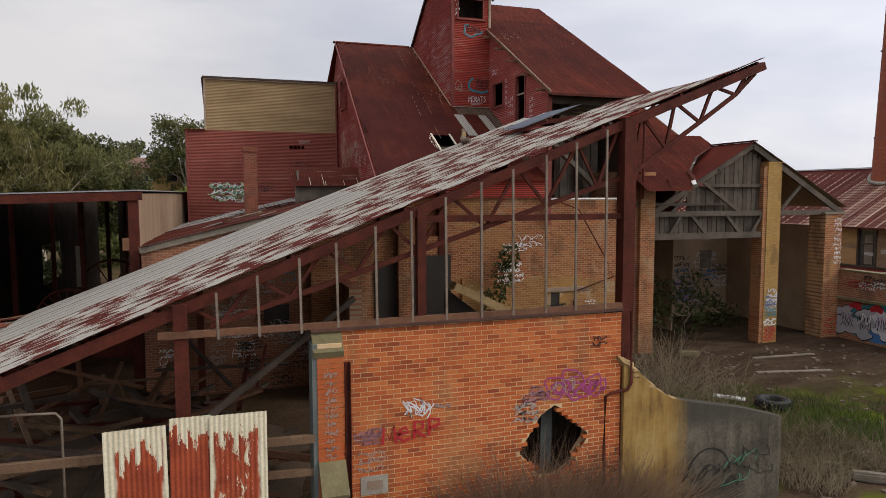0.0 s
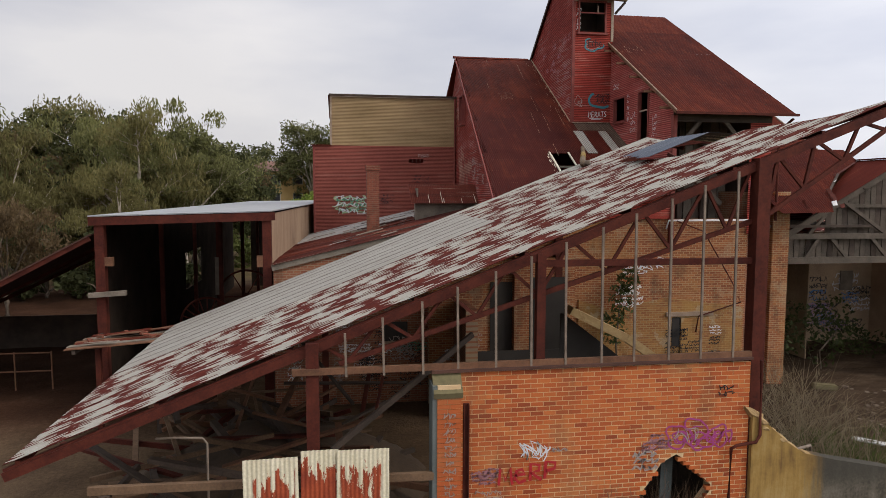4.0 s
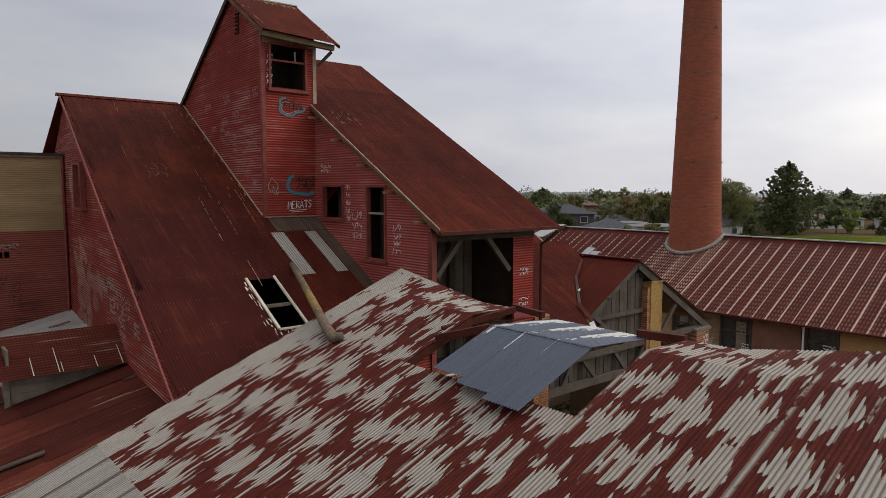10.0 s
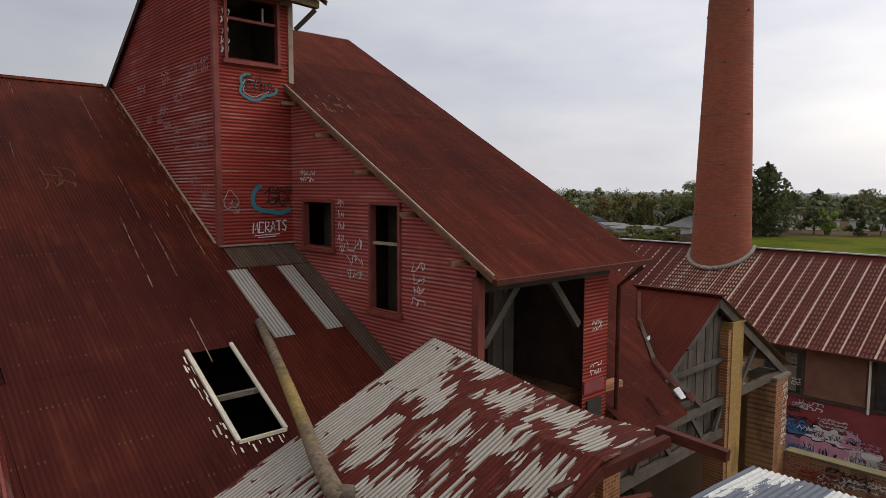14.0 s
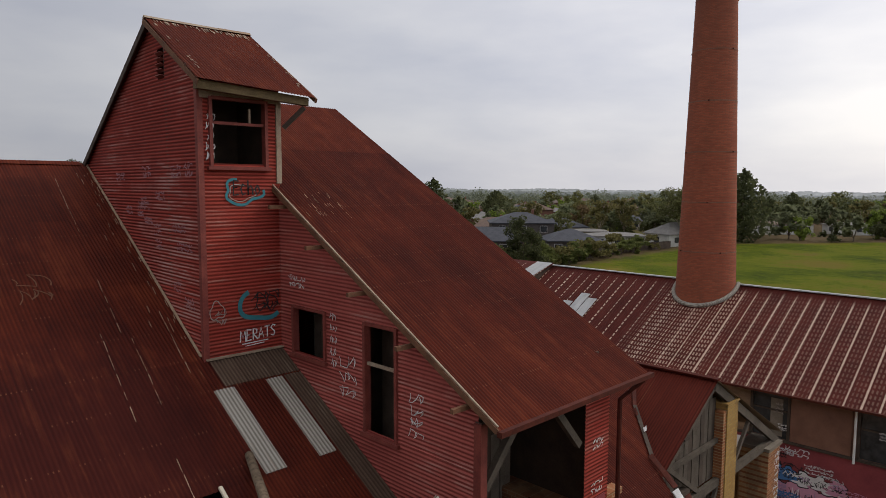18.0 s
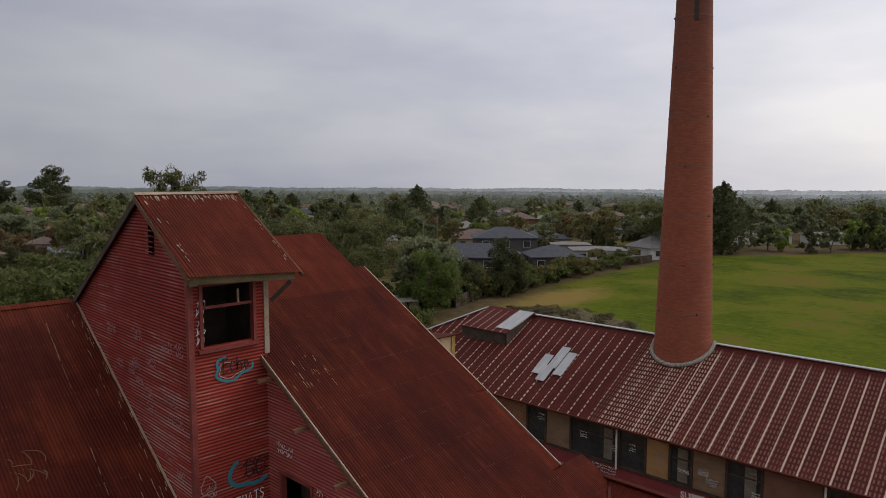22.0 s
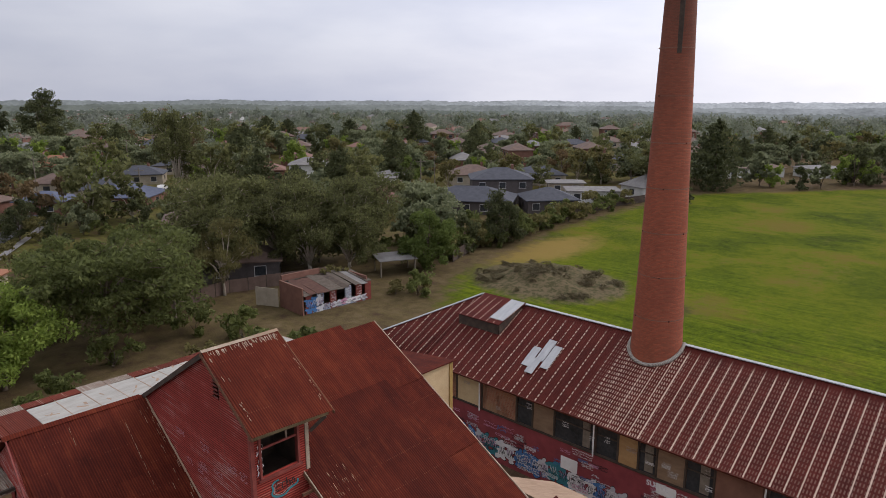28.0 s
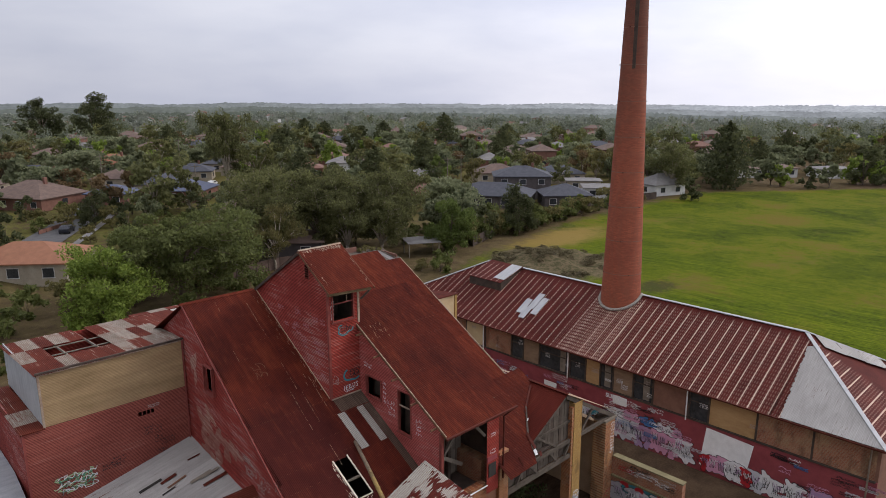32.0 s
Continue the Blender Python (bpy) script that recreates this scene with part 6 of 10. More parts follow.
# ---- houses ----
def hip_roof(bm, w, d, z, rise, over=0.5):
    a, b = w / 2 + over, d / 2 + over
    r = max(0.0, a - b)
    base = [bm.verts.new(p) for p in ((-a, -b, z), (a, -b, z), (a, b, z), (-a, b, z))]
    low = [bm.verts.new((v.co.x, v.co.y, z - 0.18)) for v in base]
    t = [bm.verts.new((-r, 0, z + rise)), bm.verts.new((r, 0, z + rise))] if r > 0.05 else [bm.verts.new((0, 0, z + rise))] * 2
    if r > 0.05:
        bm.faces.new((base[0], base[1], t[1], t[0]))
        bm.faces.new((base[2], base[3], t[0], t[1]))
    else:
        bm.faces.new((base[0], base[1], t[0]))
        bm.faces.new((base[2], base[3], t[0]))
    bm.faces.new((base[1], base[2], t[1]))
    bm.faces.new((base[3], base[0], t[0]))
    for i in range(4):
        j = (i + 1) % 4
        bm.faces.new((low[i], low[j], base[j], base[i]))
    bm.faces.new(low[::-1])


def house(label, w, d, wall, roof, storeys=1, rise=2.2, chimney=True, category="house"):
    """A suburban house about its own origin: walls, hipped roof, windows with frames, a door, a chimney."""
    ob = tagged(new("house"), label, category, "houses of the suburb")
    h = 2.9 * storeys
    bm = boxes((-w / 2, w / 2, -d / 2, d / 2, -0.5, h))
    o = new("wall", finish("wall", bm, wall))
    o.parent = ob
    bm = bmesh.new()
    hip_roof(bm, w, d, h + 0.05, rise)
    o = new("roof", finish("roof", bm, roof))
    o.parent = ob
    if chimney:
        c = new("chimney", finish("chimney", boxes((w * 0.18, w * 0.18 + 0.6, -0.3, 0.5, h + rise * 0.3, h + rise + 0.7)), "wall_brick"))
        c.parent = ob
    n = max(2, int(w / 3.6))
    for s in range(storeys):
        for i in range(n):
            x = -w / 2 + w * (i + 0.5) / n
            for y, sg in ((-d / 2, -1), (d / 2, 1)):
                o = new("window", finish("window", boxes((x - 0.75, x + 0.75, y + sg * 0.03 - 0.02, y + sg * 0.03 + 0.02, 0.9 + 2.9 * s, 2.2 + 2.9 * s)), "window_dark"))
                o.parent = ob
                f = new("frame", finish("frame", boxes((x - 0.82, x - 0.74, y + sg * 0.05 - 0.03, y + sg * 0.05 + 0.03, 0.85 + 2.9 * s, 2.25 + 2.9 * s), (x + 0.74, x + 0.82, y + sg * 0.05 - 0.03, y + sg * 0.05 + 0.03, 0.85 + 2.9 * s, 2.25 + 2.9 * s), (x - 0.82, x + 0.82, y + sg * 0.05 - 0.03, y + sg * 0.05 + 0.03, 2.2 + 2.9 * s, 2.28 + 2.9 * s), (x - 0.86, x + 0.86, y + sg * 0.06 - 0.05, y + sg * 0.06 + 0.05, 0.80 + 2.9 * s, 0.88 + 2.9 * s)), "wall_white"))
                f.parent = o
    for x, sg in ((-w / 2, -1), (w / 2, 1)):
        o = new("window", finish("window", boxes((x + sg * 0.03 - 0.02, x + sg * 0.03 + 0.02, -0.8, 0.8, 0.9, 2.2)), "window_dark"))
        o.parent = ob
    return ob


def at(x, y, turn, z=None):
    return Matrix.Translation((x, y, (ground_height(x, y) if z is None else z))) @ Matrix.Rotation(radians(turn), 4, "Z")


def put_house(ob, x, y, turn):
    ob.matrix_basis = at(x, y, turn)
    HOUSES.append((x, y))
    return ob


put_house(house("brown-roofed red brick house with a front garden", 17, 14, "wall_brick", "tile_brown", 1, 3.4), 34, 187, -58)
put_house(house("low cream cottage under a faded terracotta roof", 14, 10, "wall_cream", "tile_orange", 1, 2.1, False), 15.6, 112.3, -39)
put_house(house("red brick house with a slate-blue hipped roof", 14, 12, "wall_brick", "tile_blue", 1, 2.6, False), 64, 173, -45)
put_house(house("small house with a grey-blue roof", 10, 8, "wall_brick", "tile_blue", 1, 1.8, False), 49, 178, -45)
put_house(house("orange-tiled house among trees", 14, 11, "wall_cream", "tile_orange", 1, 3.2), 76, 258, -40)
put_house(house("white two-storey house with a grey roof", 10, 8, "wall_white", "tile_grey", 2, 1.8, False), 117, 176, -40)
put_house(house("small house with a terracotta tiled roof", 11, 9, "wall_brick", "tile_terracotta", 1, 2.2), 105, 128, -40)
put_house(house("dark two-storey house with a slate hipped roof", 14, 11, "wall_dark", "tile_slate", 2, 2.2), 128.7, 114.8, -46)
put_house(house("long single-storey house with a slate roof", 19, 12, "wall_dark", "tile_slate", 1, 2.5, False), 114.0, 111.5, -58)
put_house(house("single-storey dark brick house with white window frames", 11, 10, "wall_dark", "tile_slate", 1, 2.2, False), 125.5, 98.8, -42)
put_house(house("white cottage behind the field trees", 10, 8, "wall_white", "tile_grey", 1, 2.6, False), 159, 92, -20)
put_house(house("low long white-fronted house by the field", 22, 9, "wall_white", "tile_brown", 1, 1.4, False), 218, 90, -40)
put_house(house("white flat shed at the field's far side", 12, 8, "wall_white", "tile_grey", 1, 0.7, False), 232, 72, -40)
put_house(house("yellow brick house on the knoll behind the gums", 11, 9, "wall_yellow", "tile_terracotta", 2, 1.8), -11, 119, 10)
put_house(house("burnt-out dark weatherboard house under the gums", 10, 8, "wall_dark", "tile_brown", 1, 1.6, False), 50, 98.5, -35)
put_house(house("cream house with tiled hip roof", 13, 10, "wall_cream", "tile_brown", 1, 2.4), 150, 142, -40)
put_house(house("pale house with a flat roof by the fence", 12, 8, "wall_white", "tile_grey", 1, 0.6, False), 143.5, 98.5, -50)
put_house(house("low outbuilding with a pale flat roof", 9, 6, "wall_cream", "tile_grey", 1, 0.5, False), 151, 111, -50)

KINDS = [house("brick suburban house with a tiled hip roof", 13, 10, "wall_brick", "tile_terracotta"), house("cream suburban house with a brown roof", 12, 10, "wall_cream", "tile_brown"), house("white-walled house with a pale grey roof", 12, 9, "wall_white", "tile_grey", 1, 1.6, False), house("brick suburban house with a grey tiled roof", 12, 9, "wall_brick", "tile_grey"), house("cream suburban house under a dark slate roof", 14, 10, "wall_cream", "tile_slate"), house("two-storey brick house with a brown tiled roof", 11, 9, "wall_brick", "tile_brown", 2)]
used = [False] * len(KINDS)
hr = random.Random(99)
count = 0
for k in range(1600):
    a, d = radians(hr.uniform(6, 82)), 130 + 330 * hr.random() ** 0.8
    x, y = d * math.sin(a), 10 + d * math.cos(a)
    if in_field(x, y) or not clear_of_houses(x, y, 17.5) or count > 104 or (x < 60 and y < 175) or (x > 165 and y < 125):
        continue
    i = hr.randrange(len(KINDS))
    m = at(x, y, hr.choice((-40, 50, -35, 55)) + hr.uniform(-6, 6))
    if used[i]:
        copy_thing(KINDS[i], m)
    else:
        KINDS[i].matrix_basis = m
        used[i] = True
    HOUSES.append((x, y))
    count += 1

# far roofs as one mass
bm = bmesh.new()
for k in range(330):
    a, d = radians(hr.uniform(3, 86)), 420 + 1300 * hr.random()
    x, y = d * math.sin(a), 10 + d * math.cos(a)
    if in_field(x, y):
        continue
    z = ground_height(x, y)
    w, dd, h, t = hr.uniform(5, 9), hr.uniform(4, 6), hr.uniform(3, 6), hr.uniform(0, 3.14)
    c, s = math.cos(t), math.sin(t)
    P = lambda u, v, zz: bm.verts.new((x + u * c - v * s, y + u * s + v * c, z + zz))
    b0 = [P(-w, -dd, -1), P(w, -dd, -1), P(w, dd, -1), P(-w, dd, -1)]
    b1 = [P(-w, -dd, h), P(w, -dd, h), P(w, dd, h), P(-w, dd, h)]
    r0, r1 = P(-w * 0.5, 0, h + 2.2), P(w * 0.5, 0, h + 2.2)
    mi = hr.randrange(3)
    for i in range(4):
        bm.faces.new((b0[i], b0[(i + 1) % 4], b1[(i + 1) % 4], b1[i])).material_index = 3 + k % 3
    for f in ((b1[0], b1[1], r1, r0), (b1[2], b1[3], r0, r1), (b1[1], b1[2], r1), (b1[3], b1[0], r0)):
        bm.faces.new(f).material_index = mi
solid("far_houses", bm, ["tile_terracotta", "tile_brown", "tile_grey", "wall_brick", "wall_cream", "wall_white"], (0, 0, 0), "distant tiled and pale roofs among trees", "houses", kind="stuff")

# ---- the woods of the suburb: nearer trees singly, far ones as one mass ----
SUB = "garden and street trees of the suburb"
tr_ = random.Random(4)
placed = 0
for k in range(1500):
    a, d = radians(tr_.uniform(4, 84)), 100 + 270 * tr_.random() ** 0.75
    x, y = d * math.sin(a), 8 + d * math.cos(a)
    if in_field(x, y) or not clear_of_houses(x, y, 8.5) or placed >= 360 or (in_view_of_house(x, y, 30, 6.5) and tr_.random() < 0.8) or (12 < x < 78 and 112 < y < 172):
        continue
    kind = tr_.choice((far_gum, far_gum2, far_small, far_broad, far_dark, far_broad, far_small, far_gum3, far_broad, far_rusty, far_lime, pine) if d > 150 else (far_small, far_dark, far_small, far_broad))
    s = {"garden_tree": 1.3, "conifer": 0.7, "broad_tree": 0.8}.get(kind.name.split(".")[0], 0.75) * tr_.uniform(0.75, 1.2) * (1.15 if d > 150 and a < 0.8 else 0.95)
    put_tree(kind, x, y, s, group=SUB)
    placed += 1


for k in range(190):
    if k < 70:
        x, y = tr_.uniform(-34, 44), tr_.uniform(62, 104)
        if math.hypot(x - 51, y - 81) < 9:
            continue
    elif k < 120:
        f = tr_.random()
        x, y = 72 + 76 * f, 82 + 7 * f + tr_.uniform(0, 4.5)
    else:
        a, d = radians(tr_.uniform(8, 60)), tr_.uniform(85, 180)
        x, y = d * math.sin(a), 8 + d * math.cos(a)
        if in_field(x, y) or not clear_of_houses(x, y, 8):
            continue
    put_tree(SHRUB2 if tr_.random() < 0.4 else SHRUB, x, y, tr_.uniform(0.6, 1.35), group="scrub and garden bushes")


def far_woods(n, d0, d1, a0, a1, seed, mat, per, leaf, hmax, lobes):
    rs = np.random.RandomState(seed)
    clumps = []
    for k in range(n):
        a, d = radians(rs.uniform(a0, a1)), d0 + (d1 - d0) * rs.rand() ** 0.8
        x, y = d * math.sin(a), 8 + d * math.cos(a)
        if in_field(x, y) or noise.noise((x * 0.02, y * 0.02, 9.0)) > 0.38:
            continue
        if d < 460 and (not clear_of_houses(x, y, 9) or (in_view_of_house(x, y, 26, 6) and rs.rand() < 0.7)):
            continue
        h = (0.42 + 0.58 * rs.rand() ** 1.6) * hmax
        r = rs.uniform(0.36, 0.56) * h
        z = ground_height(x, y)
        clumps.append((x, y, z + h * 0.70, r * 0.7, r * 0.7, h * 0.30))
        for j in range(lobes):
            t = 6.283 * (j + rs.rand()) / lobes
            q = r * rs.uniform(0.3, 0.6)
            clumps.append((x + q * math.cos(t), y + q * math.sin(t), z + h * rs.uniform(0.35, 0.6), r * 0.62, r * 0.62, h * 0.24))
    return leaf_mesh("far_woods", clumps, per, leaf, mat, seed, slim=0.9)


for i, (n, d0, d1, mat, per, leaf, hm, lobes) in enumerate(((520, 280, 620, "hazy_suburb_leaves", 62, 0.47, 12, 4), (520, 280, 640, "hazy_far_leaves_dark", 62, 0.47, 15, 4), (220, 290, 620, "dark_leaves", 62, 0.47, 15, 4), (620, 540, 960, "far_leaves", 30, 1.0, 15, 3), (420, 540, 960, "hazy_far_leaves_dark", 30, 1.0, 15, 3))):
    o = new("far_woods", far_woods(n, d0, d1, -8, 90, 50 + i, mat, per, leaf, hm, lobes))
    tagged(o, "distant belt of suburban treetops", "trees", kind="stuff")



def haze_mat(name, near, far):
    """Plain distance that glows by itself: the haze is in its colour, paler towards the low eastern plain."""
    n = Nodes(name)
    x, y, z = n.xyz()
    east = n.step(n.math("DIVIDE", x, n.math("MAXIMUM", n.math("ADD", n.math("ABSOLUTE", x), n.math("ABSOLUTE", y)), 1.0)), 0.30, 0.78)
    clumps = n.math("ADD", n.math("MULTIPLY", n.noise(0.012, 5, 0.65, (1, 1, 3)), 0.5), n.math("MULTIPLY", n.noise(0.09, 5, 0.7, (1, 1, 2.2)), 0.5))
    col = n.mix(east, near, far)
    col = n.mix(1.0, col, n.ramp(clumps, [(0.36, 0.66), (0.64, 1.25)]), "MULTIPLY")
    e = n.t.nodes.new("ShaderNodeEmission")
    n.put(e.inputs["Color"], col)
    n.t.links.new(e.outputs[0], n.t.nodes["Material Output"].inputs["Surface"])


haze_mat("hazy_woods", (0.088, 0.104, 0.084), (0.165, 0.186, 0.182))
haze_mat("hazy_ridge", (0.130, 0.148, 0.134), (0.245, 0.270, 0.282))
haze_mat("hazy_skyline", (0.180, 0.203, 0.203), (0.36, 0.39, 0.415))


def ridge(r, seed, base, drop, rough, mat):
    """A far band of treetops and low hills on an arc of radius r about the works."""
    bm = bmesh.new()
    rows = []
    n = 2400
    for i in range(n + 1):
        a = radians(-40 + 145 * i / n)
        e = min(max((math.degrees(a) - 18) / 55, 0), 1)
        top = base - drop * e + rough * (0.8 * noise.noise((a * 9, seed, 0)) + 0.45 * noise.noise((a * 60, seed, 1)) + 0.45 * noise.noise((a * 260, seed, 2)) + 0.4 * noise.noise((a * 700, seed, 3)))
        rows.append([bm.verts.new((r * math.sin(a), r * math.cos(a), z)) for z in (-140, top)])
    for a, b in zip(rows, rows[1:]):
        bm.faces.new((a[0], b[0], b[1], a[1]))
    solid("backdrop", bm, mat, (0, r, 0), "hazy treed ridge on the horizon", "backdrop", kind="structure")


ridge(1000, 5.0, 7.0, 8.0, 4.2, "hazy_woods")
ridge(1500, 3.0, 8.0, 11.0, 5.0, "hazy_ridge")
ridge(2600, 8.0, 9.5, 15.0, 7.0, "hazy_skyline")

for k in range(60):
    a, q = tr_.uniform(0, 6.28), tr_.random() ** 0.75
    put_tree(SCRUB, 76.5 + 8.5 * q * math.cos(a), 65 + 10.5 * q * math.sin(a), tr_.uniform(0.22, 0.5), tr_.uniform(0.12, 0.28), group="scrub on the spoil heap")

# ---- road, cars, fences, poles ----
def ribbon(pts, w, lift):
    bm = bmesh.new()
    rows = []
    for i, p in enumerate(pts):
        a, b = pts[max(0, i - 1)], pts[min(len(pts) - 1, i + 1)]
        d = V((b[0] - a[0], b[1] - a[1], 0)).normalized()
        s = V((d.y, -d.x, 0)) * w / 2
        z = ground_height(*p) + lift
        rows.append([bm.verts.new((p[0] + s.x, p[1] + s.y, z)), bm.verts.new((p[0] - s.x, p[1] - s.y, z))])
    for a, b in zip(rows, rows[1:]):
        bm.faces.new((a[0], b[0], b[1], a[1]))
    return bm


solid("road", ribbon([(-14, 98), (5, 116), (21, 135), (33, 156), (45, 178), (70, 215)], 7.5, 0.16), "asphalt", (0, 0, 0), "grey asphalt suburban street", "road", kind="structure")
solid("pavement", ribbon([(-10, 94), (10.5, 112.5), (26.5, 131.5), (38.5, 152.5), (50, 175), (75, 212)], 1.3, 0.2), "tile_grey", (0, 0, 0), "pale concrete footpath along the street", "pavement", kind="structure")


def car(label, paint):
    ob = tagged(new("car"), label, "car", "parked cars")
    prof = [(-2.2, 0.35), (2.2, 0.35), (2.25, 0.75), (1.2, 0.92), (0.6, 1.42), (-1.3, 1.45), (-2.1, 0.95)]
    bm = prisms(([(x, -0.88, z) for x, z in prof], (0, 1.76, 0)))
    bmesh.ops.bevel(bm, geom=bm.edges[:], offset=0.06, segments=2, affect="EDGES")
    o = new("body", finish("body", bm, paint))
    o.parent = ob
    for y in (-0.86, 0.86):
        g = new("side_window", finish("side_window", prisms(([(-1.5, y - 0.035, 0.98), (0.95, y - 0.035, 0.98), (0.52, y - 0.035, 1.34), (-1.2, y - 0.035, 1.36)], (0, 0.07, 0))), "window_dark"))
        g.parent = ob
        for x in (-1.4, 1.4):
            b = bmesh.new()
            tube(b, [(x, y - 0.1, 0.33), (x, y + 0.1, 0.33)], 0.33, 14)
            t = new("wheel", finish("wheel", b, "rubber"))
            t.parent = ob
    return ob


c1 = car("dark blue car parked at the kerb", "car_paint_dark")
c1.matrix_basis = at(29.2, 145.2, 60) @ Matrix.Translation((0, 0, 0.16))
c2 = car("white car parked along the street", "car_paint_white")
c2.matrix_basis = at(75, 186, 50)
for x, y, t in ((78, 190, 48), (73, 182, 52), (82, 194, 45), (128, 150, 40)):
    copy_thing(c2, at(x, y, t))


def fence(name, pts, h, mat, label, board=0.0):
    ob = thing(name, (*pts[0], ground_height(*pts[0])), label, "fence")
    for p, q in zip(pts, pts[1:]):
        L_ = math.hypot(q[0] - p[0], q[1] - p[1])
        n = max(1, round(L_ / 2.4))
        for i in range(n):
            a = (p[0] + (q[0] - p[0]) * i / n, p[1] + (q[1] - p[1]) * i / n)
            b = (p[0] + (q[0] - p[0]) * (i + 1) / n, p[1] + (q[1] - p[1]) * (i + 1) / n)
            za, zb = ground_height(*a), ground_height(*b)
            part("panel", beams(((a[0], a[1], za + h / 2), (b[0], b[1], zb + h / 2), 0.03, h * 0.96)), mat, ob)
            part("post", boxes((a[0] - 0.05, a[0] + 0.05, a[1] - 0.05, a[1] + 0.05, za - 0.2, za + h + 0.05)), "dark_timber", ob)
    return ob


fence("paling_fence", [(76, 82), (92, 88), (107, 89), (140, 90), (150, 88)], 1.8, "dark_timber", "dark paling fence along the field's edge")
fence("paling_fence", [(33, 90), (44, 92), (58, 88)], 1.8, "tile_brown", "red-brown paling fence behind the ruin")
fence("brick_garden_wall", [(24.7, 146.5), (33, 155)], 0.9, "wall_brick", "low red brick garden wall by the street")


def pole(x, y, h):
    ob = thing("power_pole", (x, y, ground_height(x, y)), "grey timber power pole with a crossarm", "pole", "power poles of the suburb")
    part("shaft", tubes(([(x, y, -0.5), (x, y, h)], [0.16, 0.10], 8)), "grey_timber", ob)
    part("crossarm", beams(((x - 0.9, y + 0.7, h - 0.6), (x + 0.9, y - 0.7, h - 0.6), 0.1, 0.12)), "grey_timber", ob)


for x, y, h in ((109, 122, 11), (62, 160, 10), (52, 195, 11), (128, 136, 10), (88, 230, 12), (33, 84, 5)):
    pole(x, y, h)

# ---- the ruin, its panel and carport beyond the mill ----
ruin = thing("graffiti_shed", (50, 79, 0), "derelict red brick outbuilding with sloping pale iron roof", "shed")
rd, rn = V((1.0, -0.06, 0)).normalized(), V((0.06, 1.0, 0)).normalized()
p0 = V((45.4, 77.2, 0))


def rpt(u, v, z):
    q = p0 + rd * u + rn * v
    return (q.x, q.y, z)


def rbox(u0, u1, v0, v1, z0, z1):
    bm = bmesh.new()
    prism(bm, [rpt(u0, v0, z0), rpt(u1, v0, z0), rpt(u1, v1, z0), rpt(u0, v1, z0)], (0, 0, z1 - z0))
    return bm


for u in (0.0, 1.6, 3.4, 5.6, 7.2, 8.6):
    part("front_pier", rbox(u, u + 0.9, 0, 0.2, 0, 2.3), "graffiti_wall" if u in (1.6, 5.6) else "red_timber", ruin)
part("front_sill", rbox(0, 9.1, 0.02, 0.18, 0, 0.8), "graffiti_wall", ruin)
part("side_wall", rbox(-0.5, -0.3, -0.1, 5, 0, 3.3), "wall_brick", ruin)
part("side_wall", rbox(8.9, 9.1, 0.2, 5, 0, 3.0), "wall_brick", ruin)
part("back_wall", rbox(0, 9.1, 4.8, 5, 0, 3.1), "dark_timber", ruin)
for i in range(11):
    u = -0.4 + 0.9 * i
    rr = random.Random(600 + i)
    v0, v1, lift = -0.5 + rr.uniform(-0.1, 0.9) * (i % 3 == 1), rr.uniform(4.2, 5.2), rr.uniform(0, 0.12)
    zz = lambda v: 2.30 + 0.13 * (v + 0.5) + lift
    part("roof_sheet", prisms(([rpt(u, v0, zz(v0)), rpt(u + rr.uniform(0.8, 0.95), v0 + rr.uniform(-0.2, 0.2), zz(v0)), rpt(u + 0.92, v1 + rr.uniform(-0.3, 0.1), zz(v1)), rpt(u, v1, zz(v1))], (0, 0, 0.03))), ("dark_brown_iron", "dark_timber", "tile_grey", "old_timber", "old_timber")[rr.randrange(5)], ruin)
hoard = thing("cream_hoarding", (44, 83.5, 0), "cream board standing by the derelict outbuilding", "board")
part("board", prisms(([(43.4, 84.7, 0.15), (44.7, 81.8, 0.15), (44.7, 81.8, 2.4), (43.4, 84.7, 2.4)], (0.05, 0.06, 0))), "wall_cream", hoard)
for a in (0.1, 0.9):
    x, y = 43.45 + 1.3 * a, 84.7 - 2.9 * a
    part("post", boxes((x, x + 0.08, y + 0.05, y + 0.13, 0, 2.2)), "grey_timber", hoard)
carport = thing("carport", (65, 84, 0), "low flat-roofed carport under the gum trees", "carport")
part("roof", prisms(([(62, 83, 2.3), (67, 80.5, 2.3), (69, 84.5, 2.5), (64, 87, 2.5)], (0, 0, 0.1))), "tile_grey", carport)
for x, y in ((62.3, 83.1), (66.8, 80.9), (68.7, 84.4), (64.2, 86.6)):
    part("post", boxes((x - 0.06, x + 0.06, y - 0.06, y + 0.06, 0, 2.35)), "grey_timber", carport)
garden_shed = thing("garden_shed", (118.5, 91.5, 0), "small pale metal garden shed beside the fence", "shed")
part("body", boxes((117.0, 120.0, 90.5, 93, 0, 2.0)), "wall_white", garden_shed)
part("roof", prisms(([(116.8, 90.3, 2.0), (116.8, 91.75, 2.5), (116.8, 93.2, 2.0)], (3.4, 0, 0))), "tile_grey", garden_shed)

